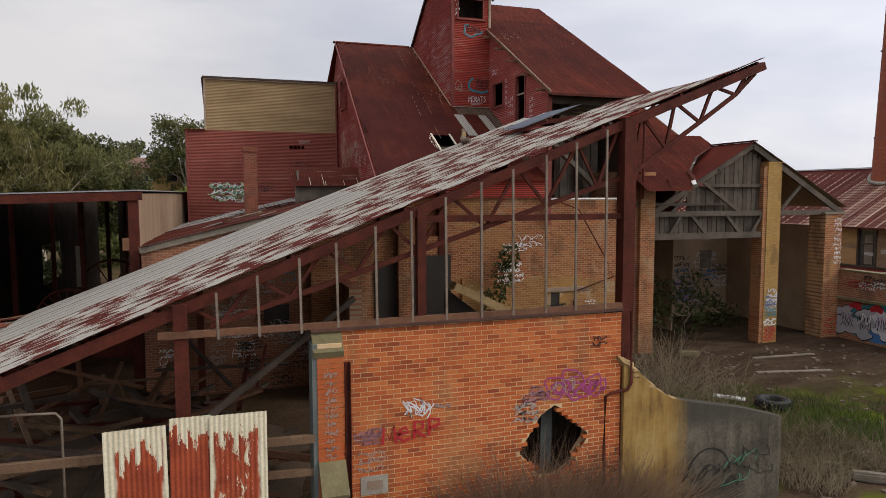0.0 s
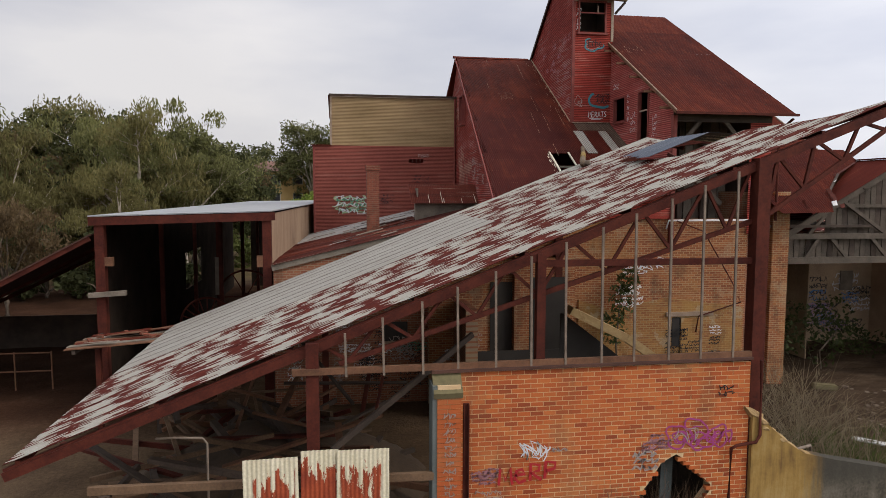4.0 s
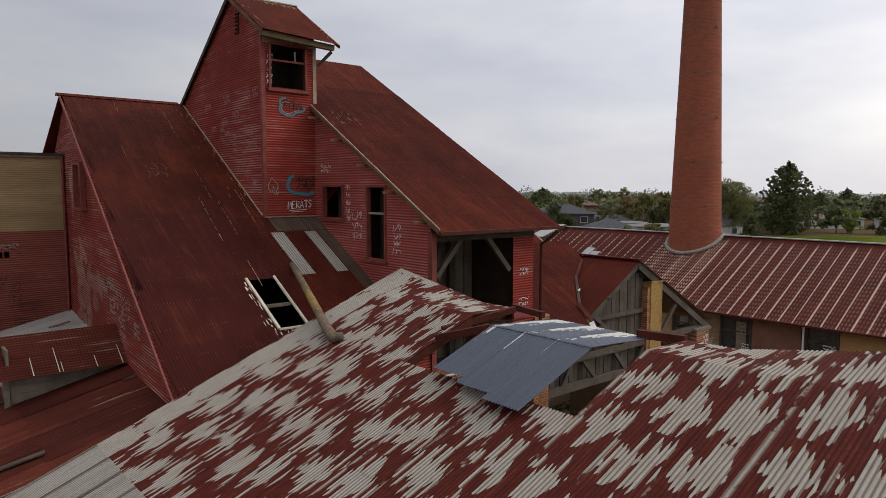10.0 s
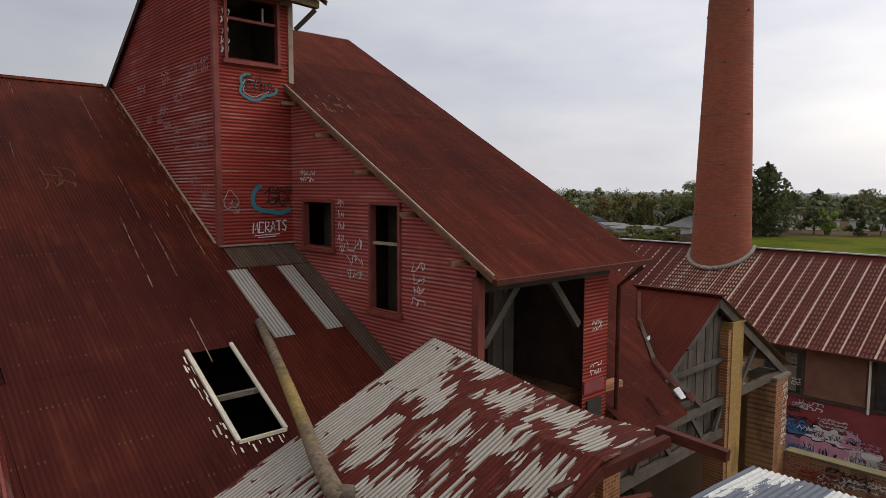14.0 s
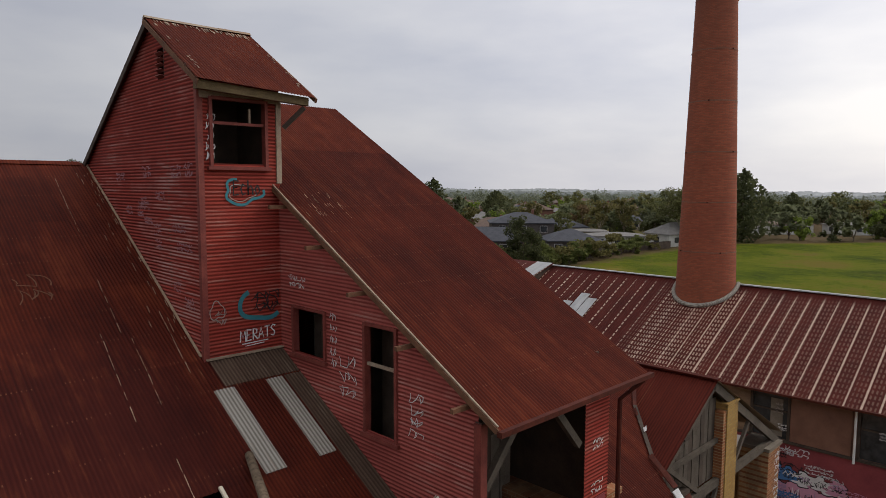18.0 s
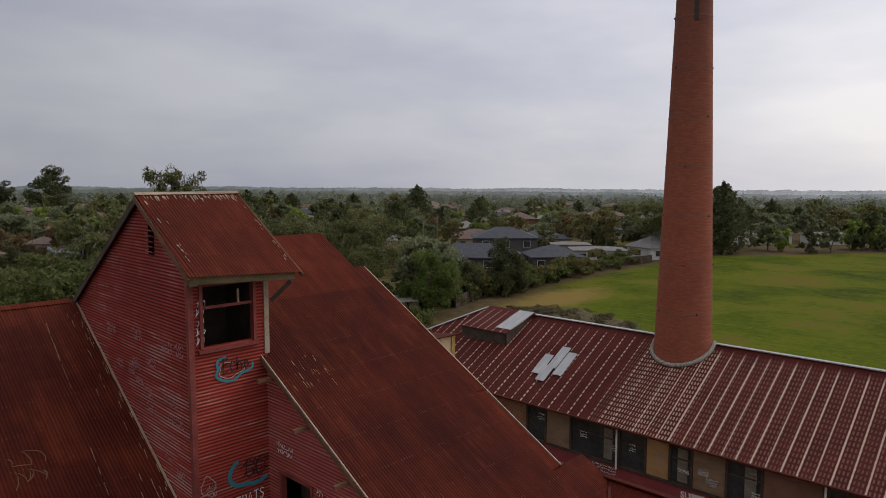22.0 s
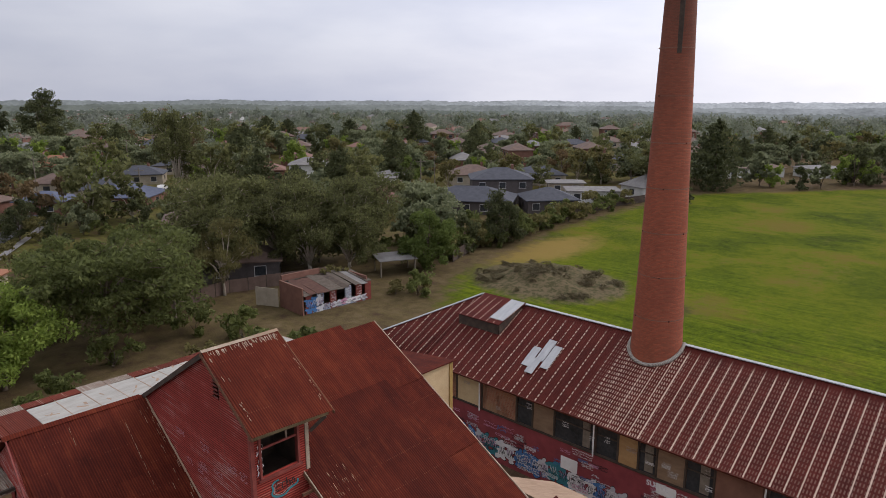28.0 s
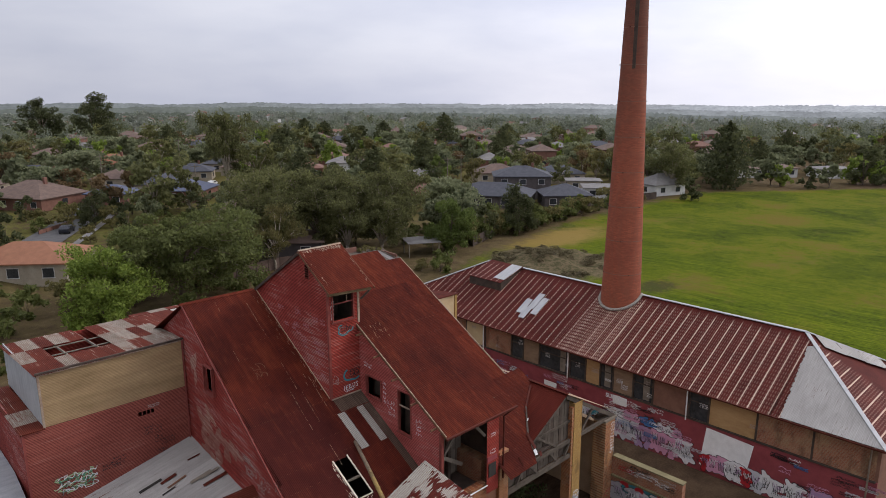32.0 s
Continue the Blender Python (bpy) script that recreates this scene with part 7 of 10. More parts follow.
# ---- painted marks on walls ----
def swoop(r, w, h, n=14):
    """A looping hand-drawn line inside w by h."""
    ph, f1, f2 = r.uniform(0, 6), r.uniform(1.6, 3.2), r.uniform(3.0, 5.5)
    return [(w * (0.03 + 0.94 * i / n) + 0.10 * w * math.sin(f2 * 6.28 * i / n + ph), h * (0.5 + 0.42 * math.sin(f1 * 6.28 * i / n + ph) + r.uniform(-0.08, 0.08))) for i in range(n + 1)]


def stroke(bm, place, pts, width, d):
    rows = []
    for i, p in enumerate(pts):
        a, b = pts[max(0, i - 1)], pts[min(len(pts) - 1, i + 1)]
        t = V((b[0] - a[0], b[1] - a[1]))
        t = t.normalized() if t.length > 1e-6 else V((1, 0))
        s = V((-t.y, t.x)) * width / 2
        rows.append([bm.verts.new(place(p[0] + s.x, p[1] + s.y, d)), bm.verts.new(place(p[0] - s.x, p[1] - s.y, d))])
    for a, b in zip(rows, rows[1:]):
        bm.faces.new((a[0], a[1], b[1], b[0]))


def scrawl(r, w, h):
    """One line of hand-drawn letter strokes inside w by h."""
    m = max(3, round(1.15 * w / max(h, 0.05)))
    pts = []
    for j in range(m):
        x0, dx = w * j / m, w / m
        up = r.random() < 0.5
        for q in range(r.choice((2, 3, 3))):
            y = h * (r.uniform(0.62, 1.0) if up else r.uniform(0.0, 0.38))
            pts.append((x0 + dx * r.uniform(-0.05, 0.95) + 0.18 * y, y))
            up = not up
    out = []
    for p, q in zip(pts, pts[1:]):
        for i in range(3):
            f = i / 3
            b = 0.12 * h * math.sin(math.pi * f)
            out.append((p[0] + (q[0] - p[0]) * f + b, p[1] + (q[1] - p[1]) * f))
    return out + [pts[-1]]


def tag(parent, place, a0, a1, s0, s1, paint, seed, lines=2, width=0.035, d=0.014, label=""):
    """A sprayed tag that cannot be read: a few quick strokes."""
    r = random.Random(seed)
    bm = bmesh.new()
    sg = 1 if a1 > a0 else -1
    for k in range(lines):
        w, h = abs(a1 - a0), (s1 - s0) / lines
        line_ = scrawl(r, w, h * 0.9) if width < 0.06 else swoop(r, w, h, 26)
        stroke(bm, place, [(a0 + sg * x, s0 + h * k + y) for x, y in line_], width * r.uniform(0.6, 0.95), d + 0.0015 * k)
    part("graffiti", bm, paint, parent, label)


def blob(place, ca, cs, ra, rs_, d, seed, n=26, rough=0.30):
    r = random.Random(seed)
    ph = r.uniform(0, 6)
    bm = bmesh.new()
    pts = []
    for k in range(n):
        t = 2 * math.pi * k / n
        q = 1 + rough * math.sin(3 * t + ph) + rough * 0.6 * math.sin(5 * t + 2 * ph)
        pts.append(bm.verts.new(place(ca + ra * q * math.cos(t), cs + rs_ * q * math.sin(t), d)))
    bm.faces.new(pts)
    return bm


def mural(parent, place, a0, a1, s0, s1, n, fills, seed, d=0.012):
    """Swollen painted shapes with dark outlines, side by side."""
    r = random.Random(seed)
    for k in range(n):
        c = a0 + (a1 - a0) * (k + 0.5) / n
        m = (s0 + s1) / 2 + r.uniform(-0.08, 0.08) * (s1 - s0)
        ra, rz = abs(a1 - a0) / n * 0.62, (s1 - s0) * 0.46
        run = r.randrange(3)
        fill = fills[((2 * k + run) // 4) % len(fills)]
        for j in range(3):
            cj, mj, sd = c + r.uniform(-0.4, 0.4) * ra, m + rz * (0.62 * (j - 1) + r.uniform(-0.12, 0.12)), r.randrange(9999)
            aj, zj = ra * r.uniform(0.75, 1.15), rz * r.uniform(0.36, 0.48)
            part("graffiti", blob(place, cj, mj, aj + 0.045, zj + 0.045, d + 0.0008 * k + 0.0002 * j, sd), "spray_black", parent)
            part("graffiti", blob(place, cj, mj, aj, zj, d + 0.003 + 0.0008 * k + 0.0002 * j, sd), fill, parent)
        bm = bmesh.new()
        for q in range(2):
            pts = [(c - ra * 0.6 + x, m - rz * 0.6 + y) for x, y in swoop(r, ra * 1.2, rz * 1.2, 12)]
            stroke(bm, place, pts, 0.026, d + 0.012 + 0.001 * k)
        part("graffiti", bm, "spray_black", parent)
        bm = bmesh.new()
        stroke(bm, place, [(c - ra * 0.7 + x, m - rz * 0.2 + y) for x, y in swoop(r, ra * 1.3, rz * 0.9, 10)], 0.035, d + 0.013 + 0.001 * k)
        part("graffiti", bm, "spray_white" if k % 2 else "spray_lilac", parent)


def lettering(parent, word, m, size, paint, fat=0.0):
    """Readable sprayed letters, as a mesh on the wall."""
    cu = bpy.data.curves.new("graffiti", "FONT")
    cu.body, cu.size, cu.extrude, cu.offset = word, size, 0.001, fat
    cu.resolution_u = 3
    o = bpy.data.objects.new("graffiti", cu)
    me = bpy.data.meshes.new_from_object(o)
    bpy.data.objects.remove(o)
    me.materials.clear()
    me.materials.append(MATS[paint])
    return piece("graffiti", me, m, parent)


LETTERS = {
    "M": ((0, 0), (0.12, 1), (0.5, 0.3), (0.84, 1), (1, 0)),
    "E": ((0.9, 0.95), (0.12, 1), (0.1, 0.5), (0.7, 0.55), (0.1, 0.5), (0.04, 0), (0.9, 0.06)),
    "e": ((0.1, 0.42), (0.8, 0.5), (0.6, 0.8), (0.2, 0.7), (0.08, 0.28), (0.4, 0.0), (0.9, 0.14)),
    "R": ((0.1, 0), (0.14, 1), (0.8, 0.9), (0.75, 0.56), (0.16, 0.5), (0.95, 0)),
    "A": ((0, 0), (0.45, 1), (0.92, 0), (0.76, 0.36), (0.2, 0.34)),
    "T": ((0, 0.95), (1, 1), (0.52, 0.98), (0.5, 0)),
    "S": ((0.9, 0.9), (0.4, 1), (0.1, 0.75), (0.8, 0.35), (0.6, 0.0), (0.05, 0.1)),
    "P": ((0.1, 0), (0.15, 1), (0.88, 0.9), (0.82, 0.56), (0.15, 0.45)),
    "c": ((0.85, 0.62), (0.4, 0.75), (0.1, 0.4), (0.35, 0.02), (0.85, 0.12)),
    "h": ((0.1, 1), (0.12, 0), (0.14, 0.45), (0.55, 0.65), (0.82, 0.4), (0.84, 0)),
    "o": ((0.5, 0.7), (0.1, 0.4), (0.4, 0.0), (0.85, 0.3), (0.5, 0.7)),
}


def sprayed(parent, place, word, a0, a1, s0, s1, paint, width, d=0.016, rise=0.0):
    """A legible word in quick spray strokes."""
    bm = bmesh.new()
    w = (a1 - a0) / len(word)
    for k, ch in enumerate(word):
        stroke(bm, place, [(a0 + w * (k + 0.9 * px), s0 + rise * k / len(word) + (s1 - s0) * pz) for px, pz in LETTERS[ch]], width, d + 0.0008 * k)
    part("graffiti", bm, paint, parent)


def loop_line(parent, place, ca, cs, ra, rs_, paint, width, d, seed, n=30, t0=0.0, t1=1.0, rough=0.16):
    """A swollen round outline, or an arc of one, in one stroke."""
    r = random.Random(seed)
    ph = r.uniform(0, 6)
    bm = bmesh.new()
    pts = []
    for k in range(n + 1):
        t = 2 * math.pi * (t0 + (t1 - t0) * k / n)
        q = 1 + rough * math.sin(3 * t + ph) + rough * 0.5 * math.sin(5 * t + 2 * ph)
        pts.append((ca + ra * q * math.cos(t), cs + rs_ * q * math.sin(t)))
    stroke(bm, place, pts, width, d)
    part("graffiti", bm, paint, parent)


def face_x(x, y, z, lean_=0.0):
    """Letters on a wall that faces -x."""
    return Matrix.Translation((x, y, z)) @ Matrix.Rotation(radians(-90), 4, "Z") @ Matrix.Rotation(radians(90), 4, "X") @ Matrix.Rotation(radians(lean_), 4, "Z")


ruin_face = lambda a, s, d: rpt(a, -d, s)
mural(ruin, ruin_face, 0.1, 2.4, 0.15, 2.1, 3, ["spray_blue", "spray_silver"], 811, 0.012)
mural(ruin, ruin_face, 3.4, 8.8, 0.15, 0.85, 7, ["spray_silver", "spray_pink", "spray_white"], 812, 0.012)
for k, (a0, a1) in enumerate(((3.45, 4.25), (5.65, 6.45), (7.25, 8.05))):
    tag(ruin, ruin_face, a0, a1, 0.9, 2.2, "spray_white", 815 + k, 4, 0.04, 0.014)
part("back_wall", rbox(0.0, 5.4, 5.2, 5.45, 0, 3.75), "wall_brick", ruin)
for x, y, q in ((58.0, 75.5, 0.6), (60.5, 74.0, 0.7), (59.5, 77.0, 0.55), (62.5, 75.0, 0.5)):
    put_tree(SHRUB2, x, y, q, q * 0.7, group="scrub and garden bushes")

# ---- mill: windows, skylight, trims ----
def sash_window(parent, x, y, z, w, h, axis, frame_mat, bars=1, deep=0.5, label="open window with weathered frame"):
    """An empty window: jambs, head, sill and bars round an opening; axis is the wall's running direction."""
    def B(a0, a1, z0, z1, o0, o1):
        return boxes((x + a0, x + a1, y + o0, y + o1, z + z0, z + z1)) if axis == "x" else boxes((x + o0, x + o1, y + a0, y + a1, z + z0, z + z1))
    win_ = part("window", B(-0.07, 0.0, -0.05, h + 0.06, -0.05, 0.10), frame_mat, parent, label)
    part("jamb", B(w, w + 0.07, -0.05, h + 0.06, -0.05, 0.10), frame_mat, win_)
    part("head", B(-0.004, w + 0.004, h, h + 0.07, -0.045, 0.09), frame_mat, win_)
    part("sill", B(-0.12, w + 0.12, -0.13, -0.055, -0.08, 0.10), "red_timber", win_)
    for k in range(bars):
        zz = h * (0.62 if bars == 1 else (k + 1) / (bars + 1))
        part("bar", B(0.004, w - 0.004, zz, zz + 0.06, 0.01, 0.06), "weathered_trim" if axis == "y" else frame_mat, win_)
    return win_


sash_window(mill, 10.58, 29.36, 14.70, 1.18, 1.28, "x", "red_timber", 1)
part("glazing_bar", boxes((11.42, 11.46, 29.38, 29.42, 15.55, 15.85)), "weathered_trim", mill)
sash_window(mill, 12.10, 27.72, 10.68, 1.10, 0.94, "y", "red_timber", 0)
sash_window(mill, 12.10, 25.50, 9.55, 0.85, 2.05, "y", "red_timber", 1)
part("inner_screen", boxes((12.7, 12.74, 25.4, 26.6, 9.2, 11.62)), "dark_timber", mill)
part("inner_screen", boxes((12.7, 12.74, 27.5, 29.0, 10.4, 11.9)), "dark_timber", mill)
sash_window(mill, 6.06, 33.35, 11.0, 0.85, 1.3, "y", "red_timber", 0)
for k in range(5):
    z = 16.6 + 0.12 * k
    part("louvre", beams(((10.33, 31.0, z), (10.34, 31.35, z), 0.10, 0.02, (0.5, 0, 1))), "red_timber", mill)
# skylight rim with torn flashing
for p, q, wd in (((8.43, 26.72), (8.43, 24.86), 0.07), ((9.23, 26.72), (9.23, 24.86), 0.06), ((8.43, 24.84), (9.23, 24.84), 0.05)):
    part("skylight_rim", beams(((p[0], p[1], wing_z(p[1]) + 0.03), (q[0], q[1], wing_z(q[1]) + 0.03), wd, 0.05)), "cream_paint", mill)
part("skylight_bar", beams(((8.43, 25.75, wing_z(25.75) - 0.05), (9.23, 25.75, wing_z(25.75) - 0.05), 0.09, 0.08)), "grey_timber", mill)
fl = random.Random(31)
for k in range(30):
    y = fl.uniform(24.8, 26.9)
    x = 8.40 - abs(fl.gauss(0, 0.10)) - 0.03 if k < 22 else fl.uniform(8.4, 9.25)
    if k >= 22:
        y = 24.84 - abs(fl.gauss(0, 0.06))
    l, w_ = fl.uniform(0.05, 0.22), fl.uniform(0.010, 0.03)
    part("peeled_paint", prisms(([(x, y, wing_z(y) + 0.016), (x + w_, y - 0.02, wing_z(y - 0.02) + 0.016), (x + w_ * fl.uniform(0.4, 1), y - l, wing_z(y - l) + 0.016), (x - w_ * fl.uniform(0, 0.5), y - l * 0.8, wing_z(y - l * 0.8) + 0.016)], (0, 0, 0.003))), "cream_paint", mill)
# long bare scratches on the wing roof, broken into slivers, and flakes along the tower flashing
def roof_flake(x, y, l, w_, mat="pale_brown_iron"):
    return part("bare_scratch", prisms(([(x, y, wing_z(y) + 0.015), (x + w_, y, wing_z(y) + 0.015), (x - 0.075 * l + w_ * 0.6, y - l, wing_z(y - l) + 0.015), (x - 0.075 * l, y - l, wing_z(y - l) + 0.015)], (0, 0, 0.003))), mat, mill)


for x, y, l in ((8.66, 30.5, 1.85), (9.18, 30.25, 1.6), (9.16, 32.05, 1.35), (9.5, 36.0, 1.4), (9.43, 34.9, 1.2), (7.94, 36.45, 0.7), (8.82, 27.45, 0.8), (10.0, 30.9, 1.5), (7.3, 33.4, 0.7)):
    y2 = y
    while y2 > y - l:
        q = fl.uniform(0.12, 0.42)
        roof_flake(x - 0.075 * (y - y2) + fl.uniform(-0.006, 0.006), y2, q, fl.uniform(0.007, 0.017))
        y2 -= q + fl.uniform(0.0, 0.16)
for k in range(46):
    y = fl.uniform(29.6, 36.3)
    roof_flake(10.27 + 0.033 * (y - 29.4) - abs(fl.gauss(0, 0.24)), y, fl.uniform(0.05, 0.3), fl.uniform(0.008, 0.018))
for k in range(26):
    x, y, l = fl.uniform(12.2, 13.3), fl.uniform(28.4, 29.3), fl.uniform(0.05, 0.22)
    z = lambda yy: hz_(yy) + 0.032
    part("bare_scratch", prisms(([(x, y, z(y)), (x + 0.009, y, z(y)), (x + 0.006, y - l, z(y - l)), (x, y - l, z(y - l))], (0, 0, 0.003))), "pale_brown_iron", mill)
for k, (xa, ya) in enumerate(((16.9, 35.4), (17.7, 35.1), (18.5, 34.9), (16.6, 36.3))):
    tag(mill, lambda a, s, d: wp(on_slope(s), a, d), xa, xa + 0.7, ya - 0.6, ya, "brown_panel", 7700 + k, 2, 0.03, 0.016)
# purlin ends under the barge, and the tower's eave bracket
for k in range(5):
    y = 23.6 + 1.35 * k
    part("purlin_end", beams(((11.62, y, hz_(y) - 0.17), (12.1, y, hz_(y) - 0.17), 0.07, 0.08)), "brown_timber", mill)
part("eave_bracket", beams(((12.2, 29.3, 15.5), (12.55, 29.0, 15.95), 0.05, 0.10)), "dark_timber", mill)
part("tower_head", boxes((10.32, 12.10, 29.33, 29.40, 16.0, 16.2)), "weathered_trim", mill)
part("barge_board", beams(((10.20, 31.66, 17.82), (10.05, 28.82, 16.20), 0.03, 0.11)), "brown_timber", mill)
part("barge_board", beams(((10.24, 31.58, 17.82), (10.46, 36.9, 14.72), 0.03, 0.14)), "dark_timber", mill)
part("barge_board", beams(((12.77, 31.66, 17.84), (12.71, 28.78, 16.08), 0.03, 0.10)), "brown_timber", mill)
part("barge_board", beams(((6.25, 36.8, 14.80), (5.34, 23.4, 7.22), 0.04, 0.12)), "red_timber", mill)
part("barge_board", beams(((21.2, 36.85, 14.8), (21.02, 27.3, 9.45), 0.05, 0.12)), "weathered_trim", mill)
part("flashing", beams(((10.25, 29.45, 10.74), (10.49, 36.7, 14.84), 0.05, 0.02)), "pale_brown_iron", mill)
part("flashing", beams(((10.3, 29.33, 10.68), (12.1, 29.33, 10.68), 0.12, 0.03)), "weathered_trim", mill)
part("downpipe", tubes(([(16.62, 22.95, 10.3), (16.3, 23.3, 9.9), (16.3, 23.3, 6.5)], 0.05, 8)), "rusty_steel", mill)
part("downpipe", tubes(([(6.36, 37.38, 12.7), (6.36, 37.38, 6.9)], 0.05, 8)), "red_timber", mill)
# inside the open front: posts, a slumped floor and boards
for x in (13.3, 14.3):
    part("inner_post", boxes((x, x + 0.16, 25.2, 25.36, 6.3, 10.2)), "dark_timber", mill)
for k in range(9):
    x = 12.3 + 0.37 * k
    part("inner_board", boxes((x, x + 0.33, 25.60 + 0.015 * (k % 2), 25.66, 6.3, 11.4)), "grey_timber" if k % 3 else "old_timber", mill)
part("fallen_beam", beams(((12.6, 24.2, 8.8), (15.0, 25.0, 7.1), 0.18, 0.2)), "grey_timber", mill)
part("jamb_sign", boxes((15.2, 15.9, 23.36, 23.385, 7.75, 8.0)), "maroon_paint", mill)
# flat dark box painted as the shaded hole below the jamb
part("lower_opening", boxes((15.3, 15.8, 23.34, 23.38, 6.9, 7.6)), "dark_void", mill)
# tags on the mill
ty = on_y(29.37)
tx = on_x(12.10)
loop_line(mill, ty, 11.24, 14.12, 0.42, 0.25, "spray_teal", 0.06, 0.016, 3, 30, 0.30, 1.02, 0.14)
loop_line(mill, ty, 11.20, 14.10, 0.30, 0.17, "spray_pale", 0.018, 0.018, 4, 26, 0.2, 1.05, 0.12)
sprayed(mill, ty, "Echo", 11.0, 11.66, 14.05, 14.36, "spray_black", 0.035, 0.020)
loop_line(mill, ty, 11.62, 11.72, 0.52, 0.36, "spray_teal", 0.10, 0.016, 5, 26, 0.36, 0.88, 0.06)
tag(mill, ty, 11.35, 12.08, 11.55, 12.0, "spray_black", 6, 2, 0.03, 0.019)
loop_line(mill, ty, 11.60, 11.74, 0.12, 0.18, "spray_black", 0.025, 0.020, 7)
loop_line(mill, ty, 11.86, 11.70, 0.12, 0.16, "spray_black", 0.025, 0.021, 8)
sprayed(mill, ty, "MERATS", 11.08, 11.95, 10.92, 11.16, "spray_white", 0.030, 0.020, 0.05)
for k, (xa, xb, z_) in enumerate(((11.12, 11.75, 10.87), (11.2, 11.65, 10.82))):
    part("graffiti", beams(((xa, 29.352, z_), (xb, 29.352, z_ + 0.02), 0.006, 0.018)), "spray_white", mill)
loop_line(mill, ty, 10.58, 11.66, 0.16, 0.18, "spray_pale", 0.02, 0.016, 9)
tag(mill, ty, 10.42, 10.62, 14.75, 15.75, "spray_white", 8, 5, 0.022, 0.016)
tag(mill, ty, 10.50, 10.80, 11.35, 11.75, "spray_pale", 18, 2, 0.02, 0.016)
tag(mill, tx, 29.05, 28.40, 12.05, 12.35, "spray_white", 12, 2, 0.022, 0.016)
tag(mill, tx, 27.55, 27.30, 10.55, 11.75, "spray_white", 13, 5, 0.016, 0.016)
tag(mill, tx, 27.25, 26.62, 10.0, 10.95, "spray_white", 14, 3, 0.022, 0.016)
tag(mill, tx, 25.15, 24.75, 9.7, 10.6, "spray_white", 15, 4, 0.018, 0.016)
tag(mill, on_y(23.38), 15.35, 15.85, 8.1, 8.4, "spray_white", 16, 2, 0.02, 0.016)
tag(mill, on_y(23.38), 15.4, 15.8, 9.0, 9.25, "spray_white", 17, 2, 0.02, 0.016)
for k in range(16):
    r = random.Random(300 + k)
    y, z = r.uniform(30.0, 34.5), r.uniform(11.6, 14.5)
    if z < 10.9 + (y - 29.4) * 0.58:
        z += 1.2
    tag(mill, lambda a, s, d: (TX0 + 0.033 * (a - TY) - d, a, s), y, y - r.uniform(0.4, 0.9), z, z + r.uniform(0.12, 0.35), "lilac_haze", 40 + k, 2, 0.022, 0.016)
gable_face = lambda a, s, d: (wing_left(a) + 0.08 - d, a, s)
for k, (y, z, ra, rz) in enumerate(((35.2, 8.5, 0.75, 0.85), (33.8, 8.0, 0.8, 0.9), (32.4, 8.5, 0.7, 0.6), (34.4, 9.4, 0.6, 0.4), (31.3, 8.7, 0.6, 0.35), (36.0, 11.6, 0.35, 0.8), (35.0, 7.3, 0.9, 0.35))):
    part("peeled_patch", blob(gable_face, y, z, ra, rz, 0.012 + 0.0012 * k, 5600 + k, 34, 0.42), "peeled_wall_iron", mill, "patch of paint peeled back to pale primer")
for k in range(7):
    r = random.Random(500 + k)
    y, z = r.uniform(26.5, 31.5), r.uniform(7.4, 8.8)
    tag(mill, lambda a, s, d: (wing_left(a) + 0.08 - d, a, s), y, y - r.uniform(0.5, 1.3), z, z + r.uniform(0.3, 0.7), "spray_pale", 60 + k, 3, 0.03, 0.016)
tag(mill, lambda a, s, d: wp(on_slope(s), a, 0.02), 7.5, 8.3, 31.5, 32.5, "brown_timber", 77, 2, 0.03)

log = thing("timber_pole", (8.0, 21.6, 8.5), "weathered lichen-stained pole lying across the roof edge", "pole")
part("shaft", tubes(([(8.03, 21.60, 8.50), (8.03, 21.72, 8.52), (8.10, 21.95, 8.57), (8.28, 22.5, 8.66), (8.52, 23.1, 8.76)], [0.08, 0.12, 0.11, 0.10, 0.096], 12)), "stained_pole", log, "", True)
part("shaft", tubes(([(8.52, 23.1, 8.76), (8.9, 24.1, 8.92), (9.2, 24.9, 9.05)], [0.096, 0.093, 0.089], 12)), "stained_pole", log, "", True)
part("shaft", tubes(([(9.2, 24.9, 9.05), (9.6, 26.0, 9.24), (9.99, 27.1, 9.42)], [0.089, 0.085, 0.078], 12)), "stained_pole", log, "", True)
part("knot", tubes(([(8.04, 21.70, 8.52), (8.18, 21.56, 8.54)], [0.11, 0.08], 9)), "bark", log, "", True)

# ---- loft block between mill and warehouse ----
loft = thing("loft_block", (25.0, 39.5, 0.0), "cream-boarded loft under a rusty skillion roof", "building")
part("body", boxes((22.5, 26.8, 37.1, 42.0, 0, 10.35)), "cream_boards", loft)
part("parapet", boxes((22.5, 26.8, 37.1, 37.22, 10.35, 11.1)), "cream_boards", loft)
for xa in (22.5, 26.68):
    part("gable_cheek", prisms(([(xa, 37.22, 10.35), (xa, 42.0, 10.35), (xa, 42.0, 10.42), (xa, 37.22, 11.05)], (0.12, 0, 0))), "cream_boards", loft)
part("roof", prisms(([(22.3, 36.95, 11.12), (27.0, 36.95, 11.10), (27.0, 42.2, 10.4), (22.3, 42.2, 10.45)], (0, 0, 0.05))), "red_roof_iron", loft)
part("window", boxes((23.4, 25.0, 37.04, 37.09, 8.2, 10.4)), "weathered_trim", loft)
part("brace", beams(((23.4, 37.02, 8.2), (25.0, 37.02, 10.4), 0.03, 0.10)), "white_paint", loft)
part("corner_board", boxes((26.6, 26.84, 37.05, 37.3, 0, 11.1)), "yellow_timber", loft)

